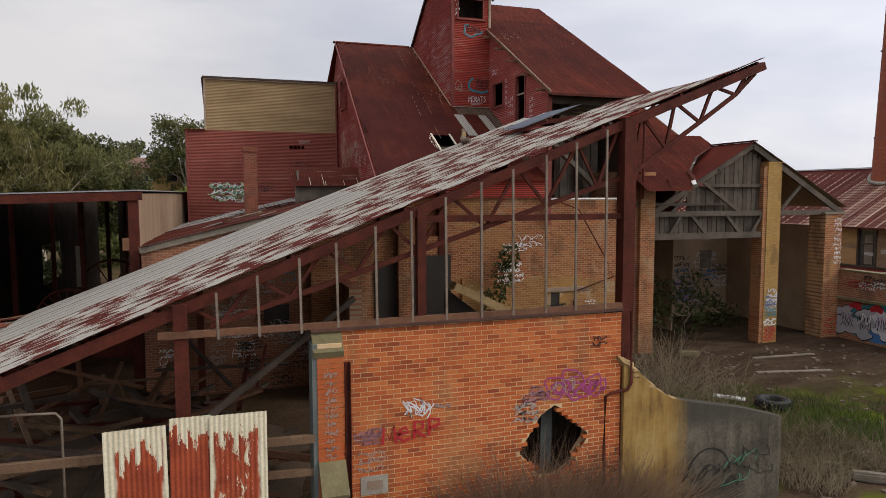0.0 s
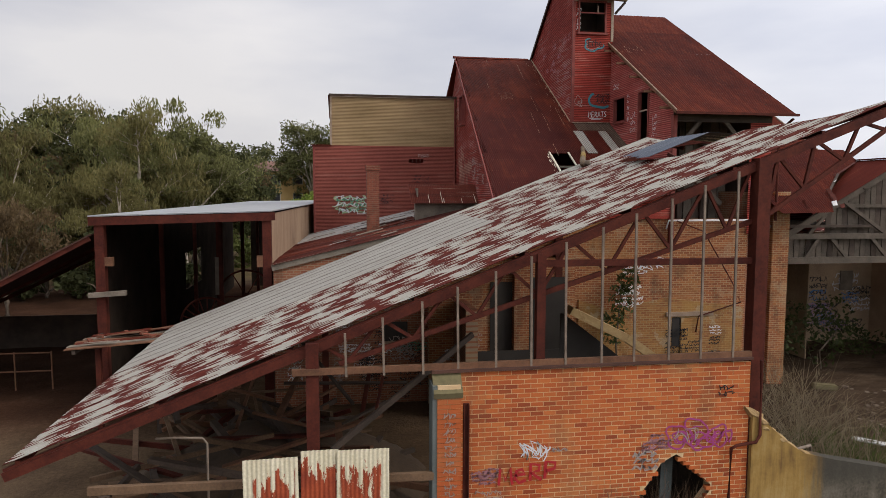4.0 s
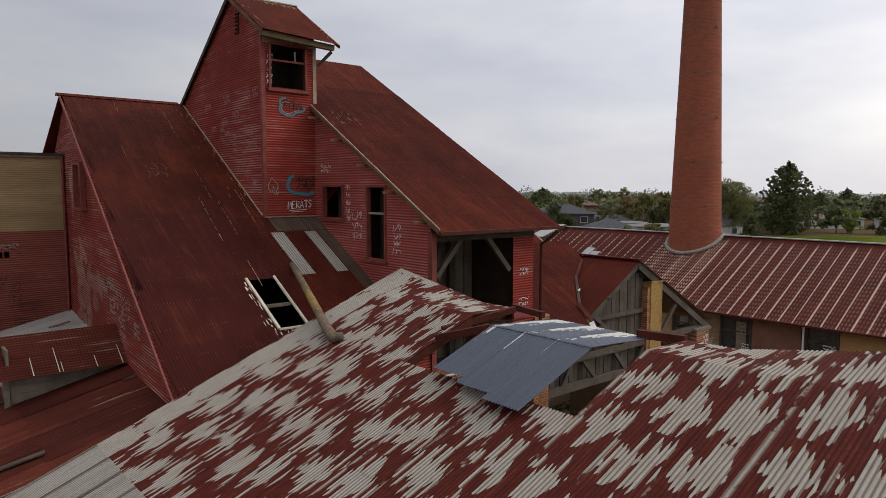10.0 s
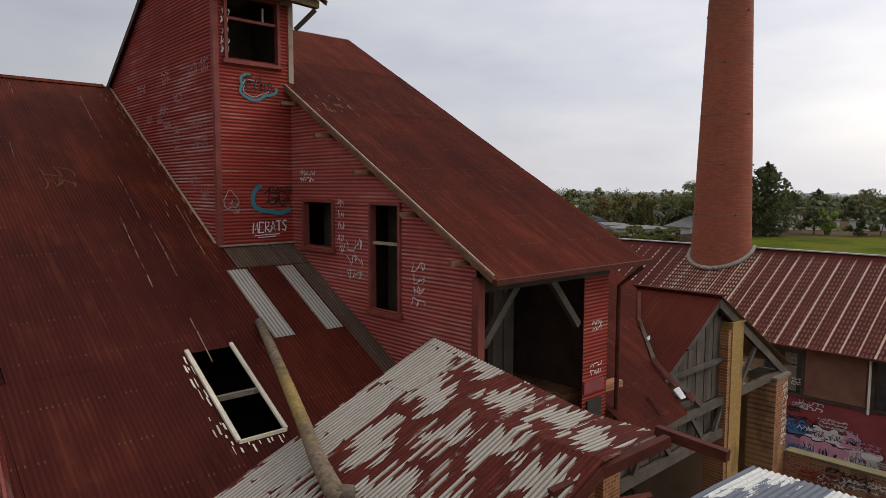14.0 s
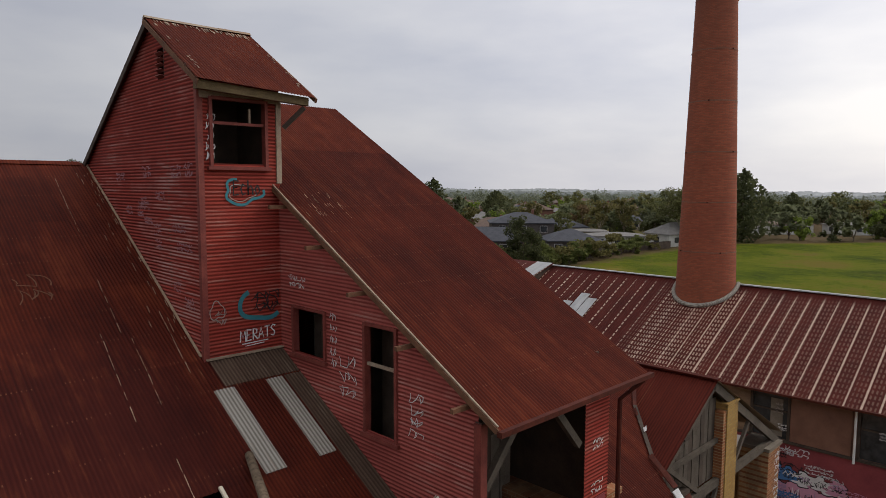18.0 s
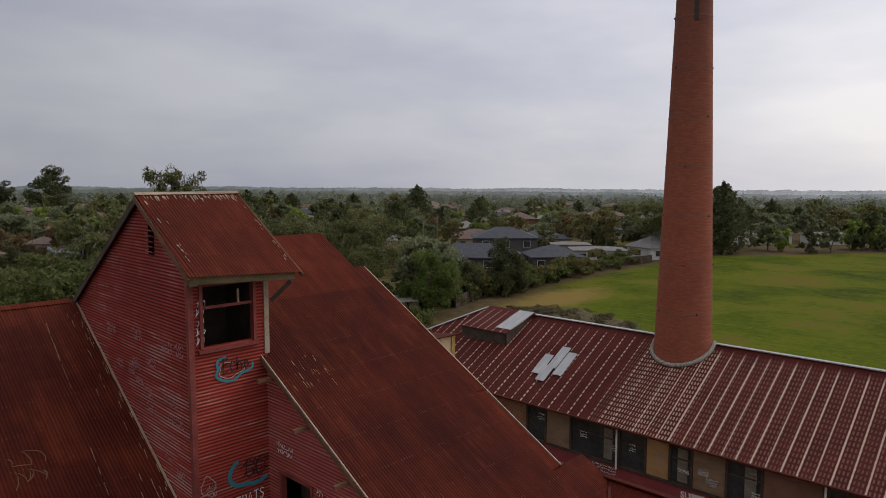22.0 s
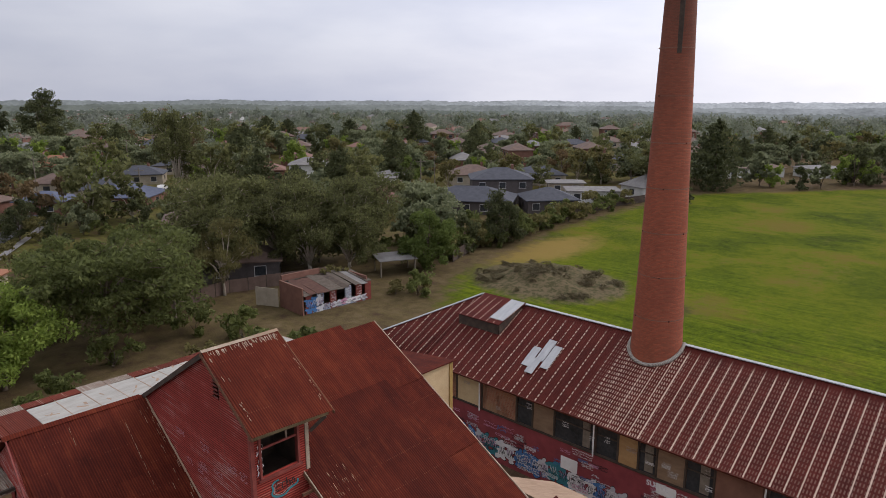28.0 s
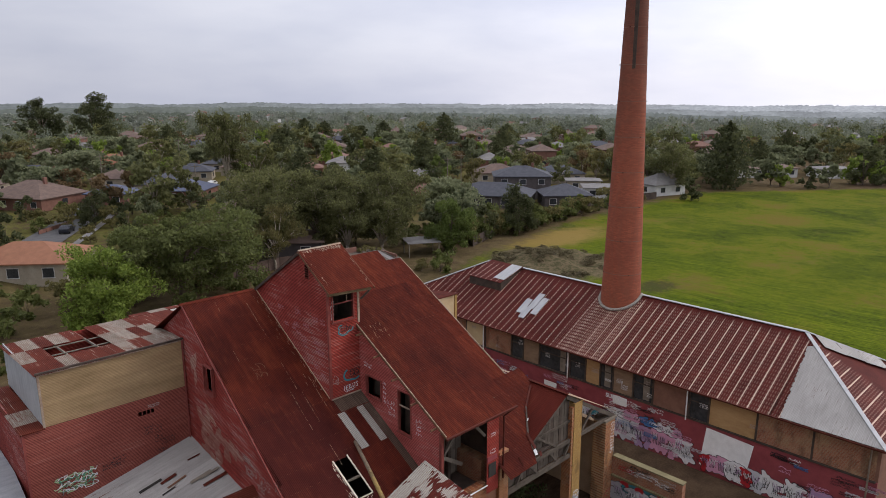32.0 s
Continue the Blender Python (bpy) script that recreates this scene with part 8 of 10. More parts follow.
# ---- store roof and marks ----
SKY_HOLES = {(2, 1), (3, 1), (5, 1), (5, 2), (4, 1)}
for c in range(10):
    for r_ in range(3):
        if (c, r_) in SKY_HOLES:
            continue
        x = -0.6 + 0.71 * c
        y = 37.35 + 2.45 * r_
        zf = lambda yy: 12.72 - (yy - 37.35) * 0.064
        m = "rusty_store_iron" if (3 * c + 5 * r_) % 7 < (4 if c < 4 else 2) or (c, r_) in ((9, 2), (4, 0)) else "pale_store_iron"
        piece("roof_sheet", sheet_mesh(0.76, 2.52, m), slab_pose((x + RNG.uniform(-.01, .01), y, zf(y) + 0.008 * (r_ % 2) + 0.006 * (c % 2)), (1, 0, 0), (RNG.uniform(-.006, .006), 1, -0.064)), store)
for x in (0.1, 1.6, 3.1, 4.6):
    part("roof_joist", beams(((x, 37.6, 12.55), (x, 44.4, 12.1), 0.06, 0.12)), "grey_timber", store)
for y in (39.0, 40.6, 42.2):
    part("batten", beams(((-0.4, y, 12.68 - (y - 37.35) * 0.064 - 0.06), (6.4, y, 12.68 - (y - 37.35) * 0.064 - 0.06), 0.07, 0.05)), "grey_timber", store)
part("ceiling_board", boxes((-0.35, 6.35, 37.6, 44.4, 9.9, 9.95)), "dark_timber", store)
part("edge_trim", boxes((-0.5, 6.42, 37.40, 37.46, 12.66, 12.73)), "weathered_trim", store)
part("corner_trim", boxes((-0.50, -0.40, 37.42, 37.50, 10.05, 12.7)), "weathered_trim", store)
part("corner_trim", boxes((-1.43, -1.33, 37.40, 37.47, 5.0, 10.05)), "red_timber", store)
for x in (3.98, 4.20, 4.40):
    part("vent_bar", boxes((x, x + 0.05, 37.44, 37.50, 9.14, 9.36)), "red_timber", store)
sy = on_y(37.46)
for k, (a0, a1, s0, s1, p) in enumerate(((-0.35, 1.5, 6.35, 7.35, "spray_lime"), (-0.2, 1.4, 6.45, 7.25, "spray_green"), (-0.3, 1.6, 6.3, 7.4, "spray_white"))):
    tag(store, sy, a0, a1, s0, s1, p, 90 + k, 3, 0.09 if k == 0 else 0.05, 0.016 + 0.003 * k)
for k in range(7):
    r = random.Random(700 + k)
    x, z = r.uniform(1.6, 5.4), r.uniform(6.6, 8.2)
    tag(store, sy, x, x + r.uniform(0.4, 0.9), z, z + r.uniform(0.3, 0.6), "spray_black", 110 + k, 3, 0.018, 0.016)
tag(store, sy, 4.3, 4.9, 9.45, 9.65, "spray_pale", 118, 2, 0.03, 0.016)

# the low roof running on behind the mill: a white run of sheets, rust beyond it
back_z = lambda y: 12.60 - (y - 37.35) * 0.064
br = random.Random(88)
x = 6.5
while x < 20.6:
    w_ = 1.13
    near = "rusty_store_iron" if x < 7.9 else "cream_iron"
    for ya, yb, m_ in ((41.3, 45.0 + br.uniform(-0.12, 0.12), near), (45.05, 45.75 + br.uniform(-0.1, 0.15), br.choice(("rusty_store_iron", "rusty_store_iron", "pale_store_iron")))):
        part("back_roof_sheet", prisms(([(x, ya, back_z(ya)), (x + w_ - 0.02, ya, back_z(ya)), (x + w_ - 0.02, yb, back_z(yb)), (x, yb, back_z(yb))], (0, 0, 0.03))), m_, store)
    if near == "cream_iron":
        part("seam", beams(((x + w_ - 0.01, 41.3, back_z(41.3) + 0.03), (x + w_ - 0.01, 45.0, back_z(45.0) + 0.03), 0.035, 0.02)), "pale_brown_iron", store)
        for k in range(2):
            q = br.uniform(43.0, 44.8)
            part("rust_stain", beams(((x + br.uniform(0.25, 0.8), q, back_z(q) + 0.033), (x + br.uniform(0.25, 0.8), q + 0.3, back_z(q + 0.3) + 0.033), br.uniform(0.05, 0.12), 0.005)), "pale_brown_iron", store)
    x += w_
part("back_wall", boxes((6.5, 20.8, 45.5, 45.6, 0, 12.1)), "red_wall_iron_x", store)

# ---- kiln roof clutter ----
# dark strip laid on the sheets as a shaded slot
part("slot", prisms(([(-0.2, 25.9, kz(-0.2) + 0.035), (2.0, 25.75, kz(2.0) + 0.035), (2.0, 25.95, kz(2.0) + 0.035), (-0.2, 26.15, kz(-0.2) + 0.035)], (0, 0, 0.004))), "dark_void", kiln)
for k in range(8):
    r = random.Random(40 + k)
    x, y = r.uniform(-1.5, 4.0), r.uniform(24.5, 36.0)
    l, a = r.uniform(0.8, 2.4), r.uniform(-0.25, 0.25)
    solid("loose_plank", beams(((x, y, kz(x) + 0.07), (x + l, y + a * l, kz(x + l) + 0.07), 0.16, 0.03)), "grey_timber" if k % 2 else "dark_timber", (x, y, kz(x) + 0.04), "loose weathered plank lying on the kiln roof", "plank", "planks on the kiln roof")
for k in range(24):
    r = random.Random(4000 + k)
    x, y = r.uniform(-1.9, 5.6), r.uniform(24.2, 36.5)
    l, w_, a = r.uniform(0.25, 1.3), r.uniform(0.06, 0.3), r.uniform(-0.12, 0.12)
    solid("roof_scrap", beams(((x, y, kz(x) + 0.05), (x + l, y + a * l, kz(x + l) + 0.05 + r.uniform(0, 0.05)), w_, 0.012)), r.choice(("rusty_kiln_iron", "pale_kiln_iron", "grey_timber", "brown_timber", "dark_timber")), (x, y, kz(x) + 0.03), "loose scrap of rusty iron on the kiln roof", "scrap", "scraps on the kiln roof")
# dark slivers on the roof imitate shaded gaps between sheets
for k in range(7):
    r = random.Random(4100 + k)
    x, y = r.uniform(-1.5, 4.5), r.uniform(26.5, 36.0)
    l = r.uniform(0.5, 1.8)
    part("gap", prisms(([(x, y, kz(x) + 0.036), (x + l, y + 0.05, kz(x + l) + 0.036), (x + l, y + r.uniform(0.12, 0.3), kz(x + l) + 0.036), (x, y + r.uniform(0.1, 0.3), kz(x) + 0.036)], (0, 0, 0.004))), "dark_void", kiln)
part("hut_post", boxes((3.12, 3.24, 28.52, 28.62, 6.1, 7.2)), "grey_timber", hut)
part("hut_board", beams(((6.05, 29.3, 7.6), (6.35, 27.6, 6.2), 0.22, 0.05)), "grey_timber", hut)
for k in range(5):
    z = 6.25 + 0.19 * k
    part("board", boxes((3.26, 6.0, 28.575, 28.605, z, z + 0.175)), "grey_timber", hut)
for k, (x, y_) in enumerate(((3.7, 28.75), (4.25, 28.95), (4.33, 28.5), (5.1, 28.55), (5.7, 28.8))):
    zf = lambda y: 7.88 - (29.5 - y) * 0.62 + 0.012
    part("paint_streak", prisms(([(x, y_, zf(y_)), (x + 0.015, y_, zf(y_)), (x + 0.018, 28.2, zf(28.2)), (x - 0.006, 28.2, zf(28.2))], (0, 0, 0.004))), "cream_paint", hut)

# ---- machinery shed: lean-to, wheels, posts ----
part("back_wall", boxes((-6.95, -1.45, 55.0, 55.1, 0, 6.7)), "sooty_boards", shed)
for y in (31.0, 38.0, 45.0):
    for x in (-7.9, -5.4):
        part("inner_post", boxes((x, x + 0.18, y, y + 0.18, 0, 6.6)), "rusty_steel", shed)
    part("roof_beam", beams(((-8.2, y, 6.5), (-2.4, y, 6.6), 0.12, 0.22)), "dark_timber", shed)
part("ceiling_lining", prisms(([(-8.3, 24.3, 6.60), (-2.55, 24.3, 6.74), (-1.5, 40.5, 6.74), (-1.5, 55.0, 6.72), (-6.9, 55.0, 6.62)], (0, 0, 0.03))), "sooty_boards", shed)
part("bracket", boxes((-7.95, -7.7, 24.1, 24.3, 5.0, 5.3)), "brown_timber", shed)
part("bracket", boxes((-2.95, -2.75, 24.1, 24.3, 4.9, 5.3)), "brown_timber", shed)
part("arm_board", beams(((-8.46, 24.0, 4.03), (-7.26, 24.0, 4.10), 0.18, 0.16)), "grey_timber", shed, "faded cream-painted arm board")
part("hanging_cloth", prisms(([(-5.6, 31.2, 4.6), (-5.35, 31.2, 4.6), (-5.25, 31.2, 2.9), (-5.6, 31.2, 2.9)], (0, 0.02, 0))), "grey_timber", shed)
lean_to = thing("side_lean_to", (-12.0, 30.0, 0.0), "dark lean-to under a sagging rusty roof", "shed")
part("roof", prisms(([(-8.35, 24.0, 6.05), (-8.35, 34.6, 6.03), (-18.0, 34.6, 1.5), (-18.0, 24.0, 0.9)], (0, 0, 0.05))), "dark_brown_iron", lean_to)
for y in (24.1, 29.0, 34.4):
    part("rafter", beams(((-8.4, y, 5.95), (-17.6, y, 1.0 + 0.05 * (y - 24)), 0.08, 0.16)), "rusty_steel", lean_to)
for x in (-13.0, -16.0):
    part("post", boxes((x, x + 0.14, 24.1, 24.24, 0, 5.95 + (x + 8.4) * 0.54)), "rusty_steel", lean_to)
part("back_wall", boxes((-17.0, -9.4, 34.3, 34.36, 0, 1.6)), "dark_timber", lean_to)
rail_ = thing("pipe_railing", (-12.5, 27.0, 0.0), "dull rusted pipe railing on the dark earth", "railing")
for x in (-14.0, -12.2, -10.9):
    part("upright", tubes(([(x, 27.0, 0), (x, 27.0, 1.5)], 0.03, 6)), "brown_timber", rail_)
for z in (0.75, 1.45):
    part("rail", tubes(([(-14.0, 27.0, z), (-10.9, 27.0, z)], 0.03, 6)), "brown_timber", rail_)


def flywheel(x, y, z, r, spokes, label):
    ob = thing("flywheel", (x, y, z - r), label, "wheel", "old machine wheels")
    bm = bmesh.new()
    ring(bm, (x, y, z), r * 0.93, r, -0.07, 0.07)
    part("rim", bm, "rusty_steel", ob, "", True)
    part("hub", tubes(([(x, y - 0.12, z), (x, y + 0.12, z)], r * 0.14, 14)), "rusty_steel", ob)
    for k in range(spokes):
        t = 2 * math.pi * k / spokes
        part("spoke", beams(((x, y, z), (x + 0.95 * r * math.cos(t), y, z + 0.95 * r * math.sin(t)), 0.05, 0.05, (0, 1, 0))), "rusty_steel", ob)
    part("stand", boxes((x - 0.15, x + 0.15, y + 0.12, y + 0.4, 0, z)), "dark_timber", ob)


flywheel(-5.75, 30.0, 1.85, 1.15, 20, "old spoked iron wheel standing in the shed")
flywheel(-4.3, 31.5, 2.75, 1.25, 6, "large rusted flywheel on its stand")
engine = thing("engine_block", (-4.2, 30.8, 0.0), "rusted machine block beside the flywheels", "machine")
part("bed", boxes((-5.0, -3.4, 30.4, 31.2, 0, 0.9)), "rusty_steel", engine)
part("cylinder", tubes(([(-4.9, 30.8, 1.25), (-3.6, 30.8, 1.25)], 0.32, 14)), "rusty_steel", engine, "", True)
# plank awning
awn = thing("plank_platform", (-7.0, 22.8, 2.6), "broken plank awning with loose bricks on it", "platform")
ar = random.Random(515)
for k in range(6):
    y = 21.6 + 0.33 * k
    part("plank", beams(((-8.45 + ar.uniform(0, 0.5), y, 2.72 + 0.012 * k + ar.uniform(-0.03, 0.02)), (-5.35 - 0.15 * (k % 2), y + ar.uniform(-0.08, 0.1), 2.93 + 0.012 * k), 0.27, 0.03)), ("brown_timber", "grey_timber", "rusty_store_iron", "brown_timber", "pale_store_iron", "rusty_store_iron")[k], awn)
for k in range(5):
    x, y = ar.uniform(-7.9, -6.2), ar.uniform(21.8, 23.1)
    part("torn_sheet", beams(((x, y, 2.85 + 0.065 * (x + 8.4)), (x + ar.uniform(0.5, 1.3), y + ar.uniform(-0.4, 0.4), 2.90 + 0.065 * (x + 8.4) + ar.uniform(0.02, 0.14)), ar.uniform(0.15, 0.4), 0.012)), ("rusty_store_iron", "brown_timber", "pale_store_iron")[k % 3], awn)
for k in range(8):
    x, y, t = ar.uniform(-7.8, -5.9), ar.uniform(21.8, 22.9), ar.uniform(0, 3.1)
    part("loose_brick", beams(((x, y, 2.86 + 0.065 * (x + 8.4)), (x + 0.22 * math.cos(t), y + 0.22 * math.sin(t), 2.87 + 0.065 * (x + 8.4)), 0.11, 0.076)), "stack_brick", awn)
part("bearer", beams(((-8.1, 21.5, 2.66), (-8.1, 24.2, 2.66), 0.1, 0.12)), "dark_timber", awn)
part("bearer", beams(((-5.7, 21.5, 2.84), (-5.7, 23.6, 2.84), 0.1, 0.12)), "dark_timber", awn)
part("prop", boxes((-7.62, -7.47, 21.9, 22.05, 0, 2.66)), "rusty_steel", awn)
part("prop", boxes((-5.78, -5.65, 21.55, 21.68, 0, 2.80)), "dark_timber", awn)

# ---- gabled bay details ----
for k in range(17):
    x = 19.0 + 0.245 * k
    zt = min(8.62, 8.7 - GS * abs(x + 0.1 - 22.25))
    if 23.0 < x + 0.2 or zt < 6.1:
        continue
    part("gable_board", boxes((x, x + 0.225, 24.02 + 0.012 * (k % 2), 24.06 + 0.012 * (k % 2), 5.95, zt - 0.1)), "old_timber" if k % 3 else "dark_timber", bay)
for k in range(24):
    x = 17.2 + 0.245 * k
    part("lower_board", boxes((x, x + 0.22, 24.05 + 0.012 * (k % 2), 24.09 + 0.012 * (k % 2), 5.0, 5.78)), "old_timber" if k % 4 else "dark_timber", bay)
for p, q in (((19.7, 7.2), (21.6, 5.95)), ((18.1, 5.0), (18.6, 5.75)), ((19.2, 5.75), (19.9, 5.0)), ((21.0, 5.75), (21.7, 5.0)), ((22.4, 5.0), (22.9, 5.75)), ((24.0, 6.0), (25.1, 7.1)), ((18.2, 5.95), (18.9, 6.7))):
    part("strut", beams(((p[0], 23.9, p[1]), (q[0], 23.9, q[1]), 0.09, 0.13)), "old_timber", bay)
part("collar_beam", beams(((19.6, 23.95, 7.05), (23.0, 23.95, 7.05), 0.09, 0.13)), "old_timber", bay)
part("rafter_clip", beams(((20.4, 23.8, 7.75), (20.7, 23.8, 7.75), 0.1, 0.05)), "dark_timber", bay)
part("pier_flank", boxes((22.86, 23.055, 23.78, 24.4, 0, 7.9)), "old_brickwork_x", bay)
part("pier_cap", boxes((23.02, 23.86, 23.72, 24.44, 8.05, 8.10)), "ochre_brickwork", bay)
part("side_wall", boxes((27.0, 27.4, 24.6, 30.6, 0, 5.2)), "plaster", bay)
part("side_wall", boxes((16.9, 17.3, 24.5, 30.6, 0, 5.2)), "plaster", bay)
part("wall_plate", boxes((26.3, 27.5, 23.65, 24.65, 5.75, 5.86)), "grey_timber", bay)
part("rear_window", boxes((25.2, 25.9, 30.54, 30.6, 2.6, 3.6)), "grey_timber", bay)
for k, (x, y, l, w_, m) in enumerate(((18.9, 24.0, 0.50, 0.12, "rusty_steel"), (18.75, 23.55, 0.40, 0.14, "rusty_steel"), (18.5, 23.15, 0.30, 0.16, "peeling_white"), (18.7, 22.95, 0.25, 0.14, "rusty_steel"), (20.1, 25.1, 0.2, 0.05, "rusty_steel"), (19.75, 24.6, 0.12, 0.07, "peeling_white"), (17.3, 23.2, 0.5, 0.04, "rusty_steel"))):
    z = wing_z(y) + 0.08
    part("torn_flashing", prisms(([(x, y, z), (x + w_, y - 0.05, z + 0.05), (x + w_ * 0.8 - 0.1, y - l, wing_z(y - l) + 0.12), (x - 0.12, y - l * 0.9, wing_z(y - l) + 0.10)], (0.01, -0.01, 0.015))), m, bay)
part("valley_flashing", beams(((21.9, 26.1, wing_z(26.1) + 0.06), (20.4, 25.2, wing_z(25.2) + 0.06), 0.10, 0.02)), "rusty_steel", bay)
part("valley_flashing", beams(((20.4, 25.2, wing_z(25.2) + 0.06), (19.0, 23.9, wing_z(23.9) + 0.06), 0.10, 0.02)), "dark_timber", bay)
by = on_y(23.75)
for k, p in enumerate(("spray_teal", "spray_silver", "spray_blue", "spray_white")):
    tag(bay, by, 23.1, 23.78, 1.2 + 0.22 * k, 1.6 + 0.3 * k, p, 200 + k, 3, 0.05, 0.006 + 0.002 * k)
tag(bay, by, 23.1, 23.75, 0.1, 0.75, "spray_red", 207, 4, 0.06, 0.006)
tag(bay, by, 23.1, 23.75, 0.8, 1.1, "spray_white", 208, 2, 0.06, 0.006)
bp = on_y(23.70)
tag(bay, bp, 26.9, 27.38, 3.4, 5.6, "spray_white", 210, 10, 0.04, 0.006)
tag(bay, bp, 26.5, 27.3, 0.2, 1.0, "spray_red", 211, 3, 0.05, 0.006)
bb = on_y(30.6)
for k in range(26):
    r = random.Random(220 + k)
    x, z = r.uniform(17.4, 26.0), r.uniform(0.3, 2.6)
    tag(bay, bb, x, x + r.uniform(0.8, 1.8), z, z + r.uniform(0.5, 1.1), r.choice(("spray_black", "spray_lilac", "spray_silver", "spray_blue", "spray_black")), 230 + k, 3, 0.05, 0.008)
yw = on_x(27.35)
part("graffiti", blob(yw, 21.2, 0.95, 2.3, 0.85, 0.006, 5, 24, 0.05), "spray_teal", bay, "teal mural ground")
part("graffiti", blob(yw, 21.8, 0.5, 1.3, 0.35, 0.008, 8, 24, 0.12), "spray_blue", bay)
mural(bay, yw, 23.6, 19.2, 0.15, 1.6, 5, ["spray_grey", "spray_silver"], 283, 0.012)
for k, y_ in enumerate((22.7, 21.7, 20.2)):
    part("graffiti", blob(yw, y_, 1.65, 0.3, 0.2, 0.030, 60 + k, 14, 0.3), "spray_red", bay)
for k in range(8):
    r = random.Random(260 + k)
    y, z = r.uniform(19.6, 23.4), r.uniform(2.1, 2.7)
    tag(bay, yw, y, y - r.uniform(0.6, 1.4), z, z + r.uniform(0.25, 0.5), r.choice(("spray_pale", "spray_red", "spray_white", "spray_black")), 270 + k, 2, 0.04, 0.03)
part("wall_coping", boxes((27.32, 27.78, 18.97, 23.66, 3.15, 3.22)), "mossy_concrete", bay)

# ---- warehouse wall ----
PANELS = [(11.7, 15.2, "old_brickwork_y"), (15.3, 18.75, "old_brickwork_y"), (18.9, 22.1, "boarding"), (22.25, 23.6, "window_dark"), (23.95, 26.5, "brown_panel"), (26.65, 28.2, "window_dark"), (28.35, 30.0, "dull_board"), (30.1, 31.2, "window_dark"), (31.35, 32.6, "boarding"), (32.75, 34.2, "window_dark"), (34.5, 37.4, "window_dark"), (37.5, 39.2, "dull_board"), (39.3, 40.6, "window_dark"), (40.7, 43.8, "old_brickwork_y"), (44.15, 46.3, "cream_boards"), (46.5, 50.0, "old_brickwork_y"), (50.2, 56.3, "brown_panel")]
for k, (y0_, y1_, m) in enumerate(PANELS):
    deep = 0.06 if m == "window_dark" else 0.0
    part("window" if m == "window_dark" else "wall_panel", boxes((37.53 + deep, 37.595, y0_, y1_, 2.28, 4.55)), m, ware)
    part("mullion", boxes((37.47, 37.60, y1_ + 0.01, y1_ + 0.12, 2.2, 4.6)), "dark_timber", ware)
    if m == "window_dark":
        part("transom", boxes((37.52, 37.58, y0_, y1_, 3.6, 3.68)), "dark_timber", ware)
        if k % 3:
            part("broken_board", boxes((37.55, 37.585, y0_ + 0.2, y0_ + 0.75, 2.4, 4.2)), "grey_timber", ware)
part("sill", boxes((37.42, 37.6, 11.6, 56.4, 2.16, 2.26)), "dark_timber", ware)
for y in (23.78, 34.35, 44.0):
    part("downpipe", tubes(([(37.36, y, 4.55), (37.36, y, 2.05)], 0.055, 8)), "white_paint", ware, "white downpipe")
part("downpipe", tubes(([(37.36, 12.0, 4.55), (37.36, 12.0, -1.6)], 0.055, 8)), "pale_steel", ware)
pw = on_x(37.5)
part("notice_board", prisms(([(37.38, 22.5, -1.0), (37.38, 19.3, -1.35), (37.46, 18.85, 1.8), (37.46, 22.2, 1.97)], (0.03, 0, 0))), "white_paint", ware, "large white board leaning on the wall")
part("notice_board", boxes((37.45, 37.48, 28.7, 29.95, 1.3, 1.98)), "white_paint", ware, "small white board")
part("notice_board", boxes((37.45, 37.48, 35.5, 36.8, 0.25, 1.15)), "white_paint", ware, "small white board")
mural(ware, pw, 31.0, 23.2, -1.5, 0.45, 12, ["spray_pink", "spray_white", "spray_silver", "spray_lilac"], 301, 0.01)
mural(ware, pw, 30.2, 24.0, 0.3, 1.0, 9, ["spray_white", "spray_pink", "spray_blue"], 309, 0.03)
mural(ware, pw, 18.9, 11.7, -1.6, 0.2, 10, ["spray_silver", "spray_white", "spray_white", "spray_lilac"], 303, 0.01)
mural(ware, on_x(37.385), 22.4, 18.8, -1.35, 0.15, 6, ["spray_red", "spray_pink", "spray_white"], 305, 0.012)
mural(ware, pw, 46.0, 31.0, -1.2, 0.3, 20, ["spray_blue", "spray_silver", "spray_teal", "spray_white"], 307, 0.01)
for k in range(125):
    r = random.Random(900 + k)
    y, z = r.uniform(12, 47), r.uniform(-1.4, 1.7)
    if 18.0 < y < 23.6:
        continue
    tag(ware, pw, y, y - r.uniform(0.5, 1.6), z, z + r.uniform(0.2, 0.6), r.choice(("spray_white", "spray_black", "spray_silver", "spray_blue", "spray_white", "spray_pink")), 1000 + k, r.choice((2, 3)), r.uniform(0.025, 0.05), 0.045)
for k in range(16):
    r = random.Random(1200 + k)
    y0_, y1_, m = PANELS[r.randrange(2, 15)]
    y, z = r.uniform(y0_ + 0.2, y1_ - 0.2), r.uniform(2.5, 3.9)
    tag(ware, on_x(37.52), y, y - min(0.8, y1_ - y0_) * r.uniform(0.5, 0.9), z, z + r.uniform(0.2, 0.6), r.choice(("spray_white", "spray_silver", "spray_pale")), 1300 + k, 3, 0.03, 0.01)
lettering(ware, "SURVE", face_x(37.44, 30.6, 1.62, 0), 0.5, "spray_white", 0.012)
# loose and missing sheets on the roof


def ware_patch(parent, name, pts, mat, up=0.05, label=""):
    bm = bmesh.new()
    prism(bm, [(x, y, RZ - (RX - x) * QS + up) for x, y in pts], (0, 0, 0.02))
    part(name, bm, mat, parent, label)


